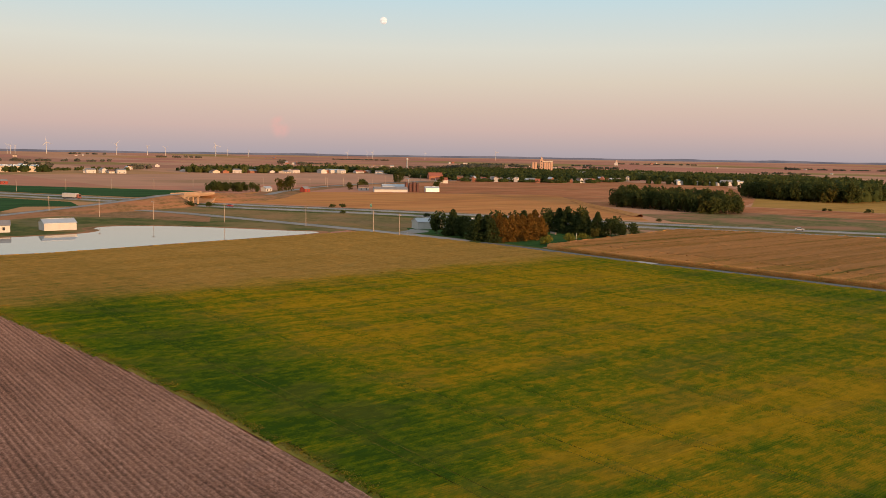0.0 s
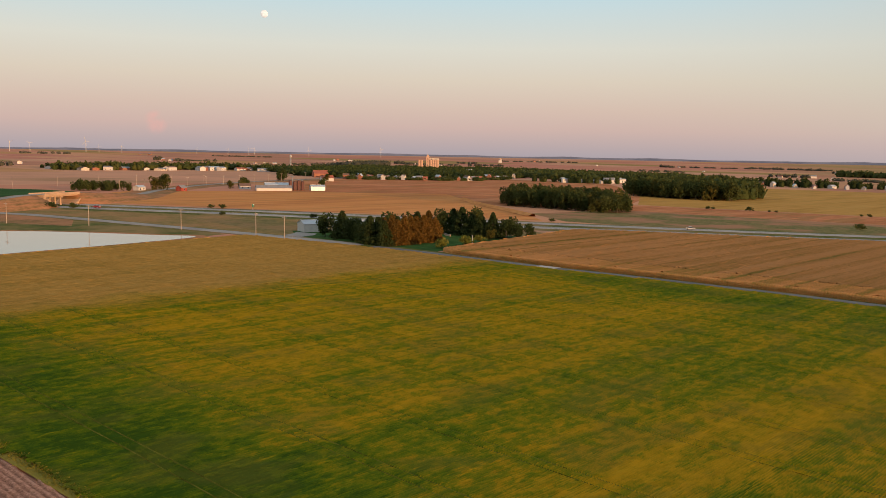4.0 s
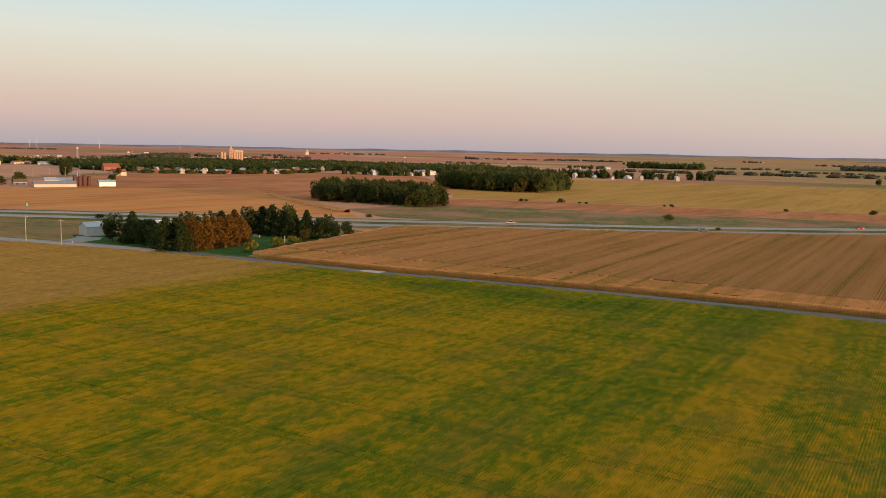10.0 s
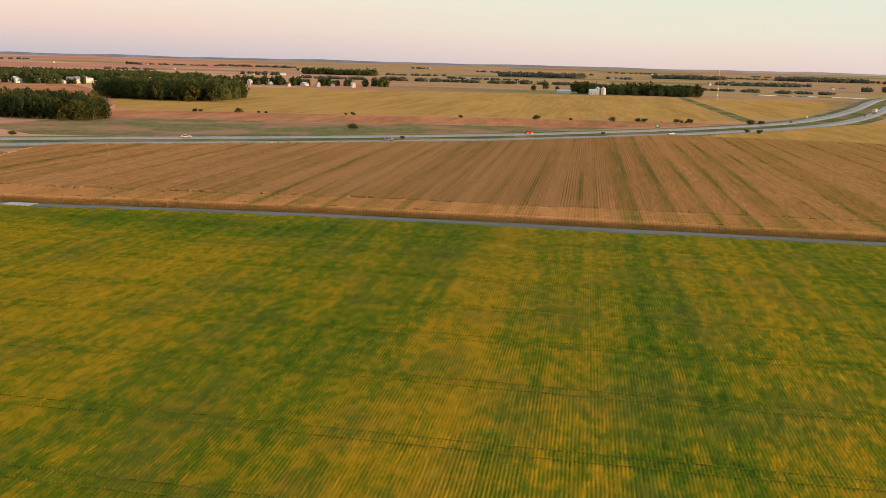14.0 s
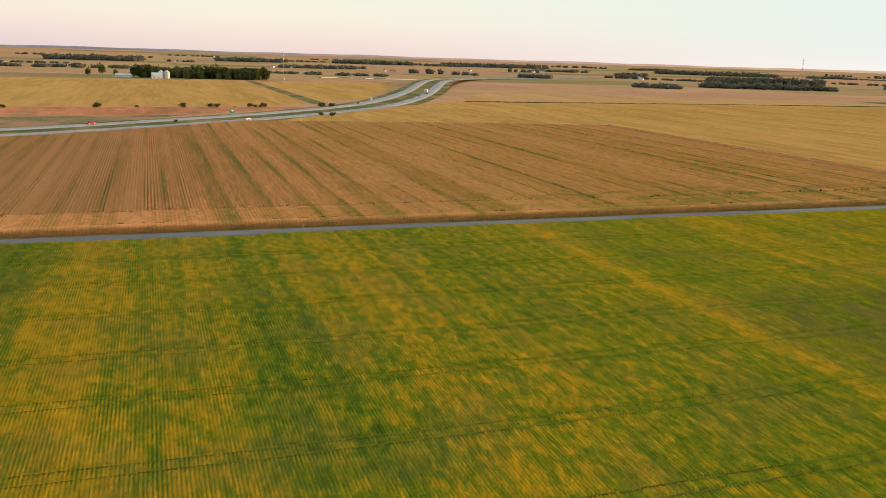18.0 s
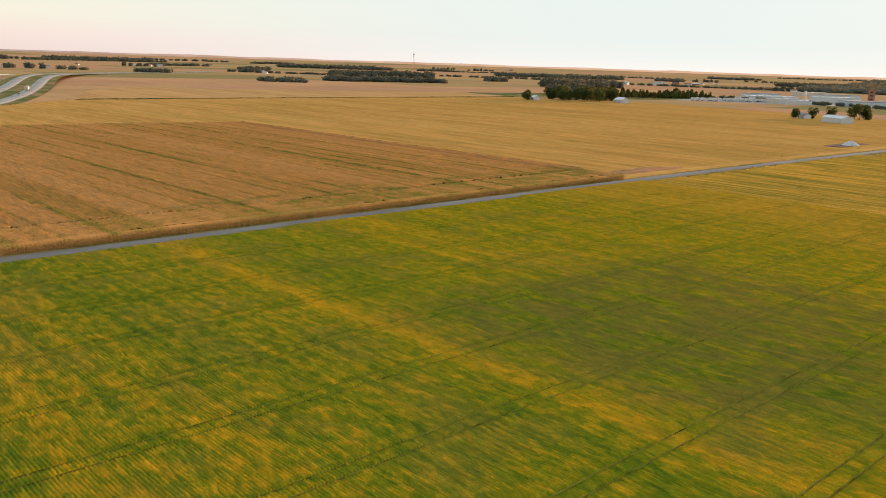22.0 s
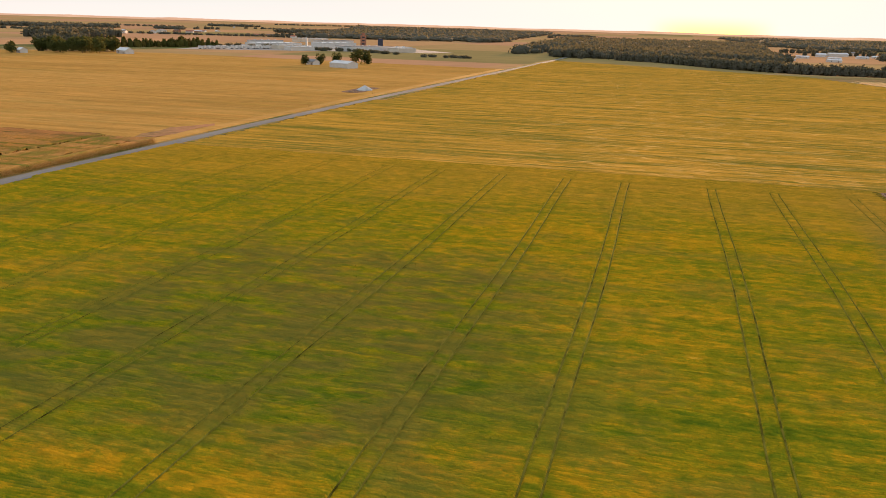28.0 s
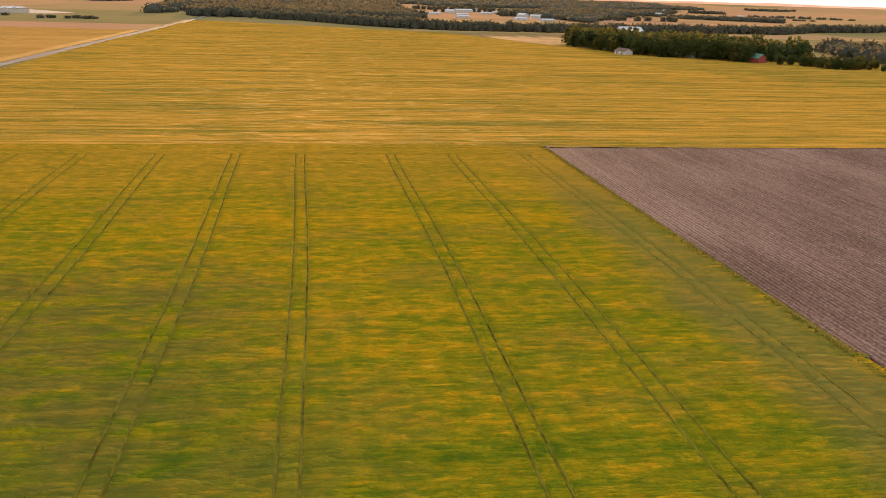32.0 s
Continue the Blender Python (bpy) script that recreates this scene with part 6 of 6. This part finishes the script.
def lattice_tower(name, x, y, h, half, label, mats):
    t = thing(name, pose(x, y, SOIL_Z), label, "tower")
    n = 8
    for k in range(n):
        z0, z1 = h * k / n, h * (k + 1) / n
        a, b = half * (1 - 0.75 * k / n), half * (1 - 0.75 * (k + 1) / n)
        bm = bmesh.new()
        bmesh.ops.create_cone(bm, cap_ends=False, segments=3, radius1=a, radius2=b, depth=z1 - z0, matrix=Matrix.Translation((0, 0, (z0 + z1) / 2)))
        bmesh.ops.subdivide_edges(bm, edges=bm.edges[:], cuts=1, use_grid_fill=True)
        bmesh.ops.wireframe(bm, faces=bm.faces[:], thickness=max(0.07, half * 0.08), use_replace=True)
        part("section", bm, mats[k % len(mats)], t)
    part("lightning_rod", tube(0.12, 0.05, h, h + h * 0.06, 6), M_STEEL, t)
    part("antenna_ring", tube(half * 0.5, half * 0.5, h * 0.9, h * 0.93, 10), M_WHITE, t)


lattice_tower("mobile_phone_mast", -1432, -1756, 58, 3.4, "tall red and white lattice mast on the plain", [M_ORANGE, M_WHITE])
lattice_tower("lattice_mast", -110, -1146, 37, 0.9, "slim grey lattice mast in the fields", [M_STEEL])


def wind_turbine(x, y, h, turn, spin):
    z = SOIL_Z + float(far_rise(math.hypot(x, y)))
    t = thing("wind_turbine", pose(x, y, z, 0, 0, turn), "white wind turbine with three blades, far away", "wind turbine", "wind turbines on the plain")
    part("tower", tube(h * 0.028, h * 0.016, 0, h, 14), M_WHITE, t)
    part("nacelle", boxes((-h * 0.02, h * 0.02, -h * 0.05, h * 0.05, h, h * 1.035), bevel=h * 0.006), M_WHITE, t)
    hub = part("hub", tube(h * 0.016, h * 0.012, 0, h * 0.03, 12, tilt=Matrix.Translation((0, -h * 0.06, h * 1.018)) @ Matrix.Rotation(radians(90), 4, "X")), M_WHITE, t)
    for k in range(3):
        bm = bmesh.new()
        L = h * 0.52
        pts = [(-0.012 * h, 0.02 * L), (0.012 * h, 0.02 * L), (0.026 * h, 0.2 * L), (0.005 * h, L), (0.0, L), (-0.010 * h, 0.2 * L)]
        front = [bm.verts.new((a, -h * 0.067, b)) for a, b in pts]
        back = [bm.verts.new((a, -h * 0.060, b)) for a, b in pts]
        bm.faces.new(front)
        bm.faces.new(list(reversed(back)))
        for i in range(6):
            bm.faces.new([front[(i + 1) % 6], front[i], back[i], back[(i + 1) % 6]])
        b = part("blade", bm, M_WHITE, hub)
        b.matrix_basis = Matrix.Translation((0, 0, h * 1.018)) @ Matrix.Rotation(radians(spin + 120 * k), 4, "Y")


random.seed(9)
# wind turbines on the eastern plain: x, y, hub height
for x, y, h in ((4068, -819, 35), (4066, -832, 35), (4062, -849, 33), (4035, -970, 51), (3959, -1246, 49), (3917, -1372, 40), (3890, -1446, 35), (3806, -1654, 49), (3784, -1703, 29), (3744, -1790, 29), (3592, -2078, 24), (3520, -2198, 26), (3469, -2278, 29), (3455, -2299, 29), (3308, -2506, 29), (3090, -2770, 38)):
    wind_turbine(x, y, h, random.uniform(30, 70), random.uniform(0, 120))


# ======== western works ========
def works():
    halls = [(-1098, -637, 74, 30, 5.0), (-1052, -486, 70, 34, 6.0), (-1063, -439, 30, 22, 5.0), (-1130, -560, 60, 26, 7.0), (-1180, -690, 50, 22, 6.0), (-1010, -575, 40, 16, 5.0), (-985, -548, 36, 14, 4.5), (-1330, -640, 64, 26, 6.0), (-1420, -720, 60, 26, 6.0), (-1110, -455, 26, 18, 5.0)]
    for i, (x, y, w, d, h) in enumerate(halls):
        t = thing("factory_hall", pose(x, y, SOIL_Z, 0, 0, 150), "flat-roofed white factory hall of the western works", "factory", "halls of the works")
        part("wall", boxes((-w / 2, w / 2, -d / 2, d / 2, 0, h)), (M_WHITE, M_METALROOF, M_BEIGE)[i % 3], t)
        part("roof", boxes((-w / 2 - 0.3, w / 2 + 0.3, -d / 2 - 0.3, d / 2 + 0.3, h, h + 0.5)), (M_METALROOF, M_ROOFGREY, M_WHITE)[i % 3], t)
        for k in range(int(w / 12)):
            part("roof_unit", boxes((-w / 2 + 5 + k * 12, -w / 2 + 8 + k * 12, -1.2, 1.2, h + 0.5, h + 1.3), bevel=0.1), M_STEEL, t)
            part("dock_door", boxes((-w / 2 + 4 + k * 12, -w / 2 + 8 + k * 12, d / 2 - 0.05, d / 2 + 0.1, 0, 4)), M_BEIGE, t)
    t = thing("process_tower", pose(-1258, -562, SOIL_Z, 0, 0, 20), "dark brick process tower above the works", "tower")
    part("tower", boxes((-4.5, 4.5, -4.5, 4.5, 0, 17), (-2.6, 2.6, -2.6, 2.6, 17, 20.5), bevel=0.15), M_BRICK, t)
    for k in range(3):
        part("window", boxes((4.4, 4.6, -2, 2, 3 + k * 5, 5 + k * 5)), M_WINDOW, t)
    t = thing("process_tower", pose(-1293, -546, SOIL_Z, 0, 0, 20), "lower dark steel process tower", "tower")
    part("tower", boxes((-4, 4, -4, 4, 0, 12), bevel=0.15), M_DARKSTEEL, t)
    t = thing("chimney", pose(-1152, -611, SOIL_Z), "slim white steel chimney of the works", "chimney")
    part("stack", tube(1.6, 1.2, 0, 13.6, 14), M_WHITE, t)
    part("rim", tube(1.4, 1.4, 13.4, 13.8, 14), M_STEEL, t)


works()
# trailers parked in the yard of the works
for i in range(16):
    x, y = -905 - i * 7.5 + random.uniform(-2, 2), -640 + i * 3.2 + random.uniform(-3, 3)
    t = thing("parked_trailer", pose(x, y, SOIL_Z, 0, 0, 62 + random.uniform(-3, 3)), "white box trailer parked in the works' yard", "trailer", "trailers in the yard of the works")
    part("box", boxes((-6.5, 6.5, -1.3, 1.3, 1.1, 4.0), bevel=0.05), M_WHITE, t)
    for px in (-5.2, -4.0):
        for py in (-1.0, 1.0):
            part("wheel", tube(0.5, 0.5, -0.15, 0.15, 10, tilt=Matrix.Translation((px, py, 0.5)) @ Matrix.Rotation(radians(90), 4, "X")), M_TYRE, t)
    part("landing_leg", boxes((3.8, 4.0, -0.9, -0.7, 0, 1.1), (3.8, 4.0, 0.7, 0.9, 0, 1.1)), M_STEEL, t)
sheet("works_yard", [(-880, -660), (-1000, -520), (-1060, -400), (-1110, -380), (-1320, -560), (-1150, -720)], -0.56, M_FRONTAGE, "pale concrete yard of the works")
shed("field_shed", -631, -353, 62, 22, 11, 4.2, 1.8, M_METALROOF, M_METALROOF, "grey steel shed standing in the golden beans")
house("field_house", -660, -392, 62, 9, 7, 3.0, 2.0, M_WHITE, M_ROOFGREY, "small white house beside trees in the beans")
house("field_house", -715, -611, 62, 18, 9, 3.6, 2.6, M_WHITE, M_METALROOF, "white farmhouse with a pale roof by trees")
house("field_house", -652, -676, 62, 9, 7, 3.2, 2.0, M_WHITE, M_METALROOF, "small white farmhouse among trees")
house("western_farmhouse", -541, 100, 20, 10, 7, 2.8, 1.6, M_WHITE, M_BROWNROOF, "white farmhouse under dark trees")
house("western_farmhouse", -524, 140, 20, 9, 7, 3.4, 1.8, M_WHITE, M_METALROOF, "white house with a pale roof in trees")
house("green_roofed_barn", -489, 166, 20, 9, 7, 3.4, 2.4, M_REDBARN, M_GREENROOF, "red barn with a green roof at the field edge", "barn", 1)
for x, y in ((-1400, -60), (-1420, -30), (-1380, 20), (-1350, 70), (-1500, 110), (-1450, 150), (-1330, 130), (-1600, 220), (-1680, 260), (-1750, 180), (-1550, 330), (-1280, 210), (-1240, 240)):
    house("distant_house", x, y, 100, 20, 9, 3.0, 1.2, M_WHITE, M_METALROOF, "white distant building on the western plain")
random.seed(21)
village(9, ((-1480, -1180), (-2150, -1290)), 14, 24, "buildings on the south-western plain")
village(7, ((-1700, -980), (-2250, -1000)), 14, 22, "buildings on the south-western plain")
# white farm with silos
house("white_farmhouse", 40, -1169, 10, 10, 8, 4.6, 2.4, M_WHITE, M_METALROOF, "white farmhouse beside silos and trees")
for x in (27, 34):
    grain_bin(x, -1178, 3.2, 8.0, M_WHITE, "white round grain bin at a farm", "white farm bins")
shed("low_barn", 78, -1195, 10, 18, 8, 3.0, 1.6, M_METALROOF, M_METALROOF, "grey low barn at the white farm")


# ======== gravel heap by the lane ========
def heap(x, y):
    rng = np.random.default_rng(3)
    t = thing("gravel_heap", pose(x, y, SOIL_Z, 0, 0, 10), "pale grey heap of gravel beside the lane", "gravel heap")
    bm = bmesh.new()
    bmesh.ops.create_grid(bm, x_segments=40, y_segments=26, size=1)
    for v in bm.verts:
        r = math.hypot(v.co.x, v.co.y)
        top = max(0.0, 1 - r * 1.05) ** 0.8
        v.co = Vector((v.co.x * 7.5, v.co.y * 5.0, -0.02 + 3.0 * top + 0.12 * noise.noise(Vector((v.co.x * 6, v.co.y * 6, 1))) * (top > 0) + rng.normal(0, 0.04) * (top > 0)))
    part("gravel", bm, M_GRAVEL, t)


heap(-421, -260)
sheet("heap_yard", [(-440, -257), (-400, -255), (-398, -266), (-442, -268)], -0.13, M_SOIL, "bare dark soil round the gravel heap")


# ======== overpass bridge ========
M_PAVED = road_material("tan_slope_paving", (0.42, 0.28, 0.18), 0.9)


def overpass():
    i0, i1 = np.argmin(np.abs(orun - (crest - 16.5))), np.argmin(np.abs(orun - (crest + 16.5)))
    a, b = Vector(over3[i0]), Vector(over3[i1])
    mid, way = (a + b) / 2, (b - a)
    L = way.length
    t = thing("overpass_bridge", Matrix.Translation((mid.x, mid.y, 6.15)) @ Matrix.Rotation(math.atan2(way.y, way.x), 4, "Z"), "pale concrete overpass bridge across the motorway", "bridge")
    part("deck", boxes((-L / 2, L / 2, -5.6, 5.6, -0.5, 0.28), bevel=0.05), M_DECK, t)
    for s in (-1, 1):
        part("girder", boxes((-L / 2, L / 2, s * 4.2 - 0.3, s * 4.2 + 0.3, -1.35, -0.5)), M_DECK, t)
        part("parapet", boxes((-L / 2, L / 2, s * 5.4 - 0.2, s * 5.4 + 0.2, 0.28, 0.95), bevel=0.04), M_DECK, t)
        part("abutment", boxes((s * L / 2 - 1.0, s * L / 2 + 1.0, -5.6, 5.6, -6.8, -0.5)), M_DECK, t)
    part("pier_cap", boxes((-0.6, 0.6, -5, 5, -2.0, -1.35)), M_DECK, t)
    for s in (-1, 0, 1):
        part("pier", tube(0.55, 0.55, -6.9, -2.0, 12, (0, s * 3.8)), M_DECK, t)
    for s in (-1, 1):
        bm = bmesh.new()
        ring = [(s * L / 2, -1.9), (s * L / 2, -6.8), (s * L * 0.24, -6.8)]
        a, b = [[bm.verts.new((px, py, pz)) for px, pz in ring] for py in (-7.5, 7.5)]
        bm.faces.new(a)
        bm.faces.new(list(reversed(b)))
        for k in range(3):
            bm.faces.new([a[(k + 1) % 3], a[k], b[k], b[(k + 1) % 3]])
        bmesh.ops.recalc_face_normals(bm, faces=bm.faces[:])
        part("slope_paving", bm, M_PAVED, t, "tan paved slope under the deck")


overpass()


# ======== poles, signs, vehicles ========
def utility_pole():
    t = thing("utility_pole", pose(0, 0, 0), "weathered wooden utility pole with a crossarm", "utility pole", "poles along the lane")
    part("pole", tube(0.17, 0.11, -0.3, 9.6, 10), M_WOOD, t)
    part("crossarm", boxes((-1.2, 1.2, -0.07, 0.07, 8.8, 9.0), bevel=0.01), M_WOOD, t)
    for px in (-1.05, -0.4, 0.4, 1.05):
        part("insulator", tube(0.05, 0.03, 9.0, 9.2, 8, (px, 0)), M_STEEL, t)
    return t


POLES = [(296, -211), (319, -213), (359, -201), (398, -177), (430, -153), (459, -135), (490, -118)]
pole0 = utility_pole()
pole0.matrix_basis = pose(POLES[0][0], POLES[0][1], SOIL_Z, 0, 0, 10)
for i, (x, y) in enumerate(POLES[1:]):
    copy_thing(pole0, pose(x, y, SOIL_Z, 0, 0, 12 + 6 * i))
for i in range(12):
    k = i / 11
    copy_thing(pole0, pose(690 + 190 * k, -330 - 330 * k, SOIL_Z, 0, 0, 60))
for i in range(10):
    copy_thing(pole0, pose(760 + 6 * i, -120 - 40 * i, SOIL_Z, 0, 0, 0))


def yard_post(x, y):
    t = thing("marker_post", pose(x, y, SOIL_Z), "white plastic marker post on the lane verge", "post")
    part("post", tube(0.06, 0.05, -0.2, 1.2, 8), M_WHITE, t)
    part("reflector", boxes((-0.05, 0.05, -0.07, -0.04, 0.9, 1.1)), M_ORANGE, t)


for x, y in ((300, -218), (20, -238.6)):
    yard_post(x, y)


def exit_sign(x, y, turn):
    t = thing("road_sign", pose(x, y, SOIL_Z, 0, 0, turn) @ Matrix.Scale(0.65, 4), "large green motorway sign with pale bars on two posts", "road sign")
    part("panel", boxes((-2.2, 2.2, -0.05, 0.05, 2.4, 5.4), bevel=0.02), M_SIGN, t)
    for k, (w, z) in enumerate(((1.5, 4.7), (1.1, 4.0), (1.4, 3.2))):
        part("pale_bar", boxes((-w, w, -0.075, -0.055, z, z + 0.3)), M_PAINT, t)
    part("back_sheet", boxes((-2.2, 2.2, 0.055, 0.075, 2.4, 5.4)), M_STEEL, t)
    for s in (-1.4, 1.4):
        part("post", boxes((s - 0.08, s + 0.08, -0.02, 0.14, -0.3, 2.5)), M_STEEL, t)


exit_sign(452, -300, -60)
exit_sign(5, -560, 200)
exit_sign(-115, -720, 205)


def inter_at(s, off):
    """Place and heading on the motorway: metres along it, and metres to the left of its middle."""
    i = int(np.clip(np.searchsorted(run, s), 1, len(run) - 2))
    d = inter3[i + 1] - inter3[i - 1]
    h = math.atan2(d[1], d[0])
    return inter3[i][0] - math.sin(h) * off, inter3[i][1] + math.cos(h) * off, inter3[i][2] - 0.16, math.degrees(h)


def wheel_set(t, spots, r):
    for px, py in spots:
        m = Matrix.Translation((px, py, r)) @ Matrix.Rotation(radians(90), 4, "X")
        w = part("wheel", tube(r * 0.6, r * 0.6, -0.13, 0.13, 12, tilt=m), M_STEEL, t)
        part("tyre", tube(r, r, -0.11, 0.11, 14, tilt=m), M_TYRE, w)


def car(s, off, mat, word):
    x, y, z, h = inter_at(s, off)
    t = thing("car", pose(x, y, z, 0, 0, h), word + " car on the motorway", "car", "cars on the motorway")
    part("body", boxes((-2.2, 2.2, -0.88, 0.88, 0.32, 0.92), bevel=0.14), mat, t)
    part("cabin", boxes((-1.35, 0.95, -0.78, 0.78, 0.9, 1.45), bevel=0.2), M_WINDOW, t)
    part("roof", boxes((-1.0, 0.55, -0.68, 0.68, 1.42, 1.5), bevel=0.03), mat, t)
    wheel_set(t, [(a, b) for a in (-1.35, 1.35) for b in (-0.8, 0.8)], 0.33)
    for b in (-0.6, 0.6):
        part("headlight", boxes((2.15, 2.24, b - 0.16, b + 0.16, 0.6, 0.75)), M_PAINT, t)
        part("tail_light", boxes((-2.24, -2.15, b - 0.16, b + 0.16, 0.62, 0.78)), M_REDROOF, t)


def truck(s, off, mat, word):
    x, y, z, h = inter_at(s, off)
    t = thing("lorry", pose(x, y, z, 0, 0, h), word + " articulated lorry on the motorway", "lorry", "lorries on the motorway")
    part("trailer", boxes((-9.0, 4.6, -1.28, 1.28, 1.2, 4.0), bevel=0.05), mat, t)
    part("cab", boxes((5.2, 7.4, -1.2, 1.2, 0.7, 3.4), bevel=0.2), M_REDROOF, t)
    part("windscreen", boxes((7.35, 7.45, -1.0, 1.0, 2.0, 3.0)), M_WINDOW, t)
    part("chassis", boxes((-8.5, 7.2, -0.5, 0.5, 0.7, 1.2)), M_DARKSTEEL, t)
    wheel_set(t, [(a, b) for a in (-8, -6.8, 4.0, 5.2, 6.8) for b in (-1.1, 1.1)], 0.5)


M_CARRED, M_CARGREY, M_CARBLUE = plain("red_car_paint", (0.4, 0.03, 0.03), 0.25, 0.2, 0.05), plain("grey_car_paint", (0.25, 0.26, 0.28), 0.25, 0.4, 0.05), plain("blue_car_paint", (0.04, 0.07, 0.2), 0.25, 0.2, 0.05)
for s, off, mat, word in ((560, 10, M_CARGREY, "grey"), (655, -10.5, M_CARRED, "red"), (842, 13.5, M_CARBLUE, "dark blue"), (905, -13, M_WHITE, "white"), (985, 10.5, M_WHITE, "white"), (1075, -10, M_CARGREY, "grey"), (1165, 13, M_CARRED, "red"), (1240, -13, M_WHITE, "white"), (1420, 11, M_CARGREY, "grey"), (1560, -11, M_WHITE, "white")):
    car(s, off, mat, word)
for s, off, mat, word in ((520, -13, M_WHITE, "white"), (1640, -10.5, M_BEIGE, "beige")):
    truck(s, off, mat, word)


# ======== moon ========
bm = bmesh.new()
bmesh.ops.create_uvsphere(bm, u_segments=32, v_segments=20, radius=20)
for f in bm.faces:
    f.smooth = True
n = Nodes("pale_moon", 1.0, 0, 0.0)
spots = n.noise(n.scaled(1 / 13, 1 / 13, 1 / 13), 3.0)
moon_col = n.ramp(spots, [(0.4, (0.62, 0.62, 0.58)), (0.6, (0.9, 0.88, 0.82))])
n.put(n.b.inputs["Emission Color"], moon_col)
n.b.inputs["Emission Strength"].default_value = 0.75
moon = part("moon", bm, n.color((0.3, 0.3, 0.3)))
MA, ME = radians(-34.3), radians(8.65)
moon.matrix_basis = pose(4700 * math.cos(MA) * math.cos(ME), 4700 * math.sin(MA) * math.cos(ME), 34 + 4700 * math.sin(ME))
tagged(moon, "pale gibbous moon in the evening sky", "moon", kind="structure")
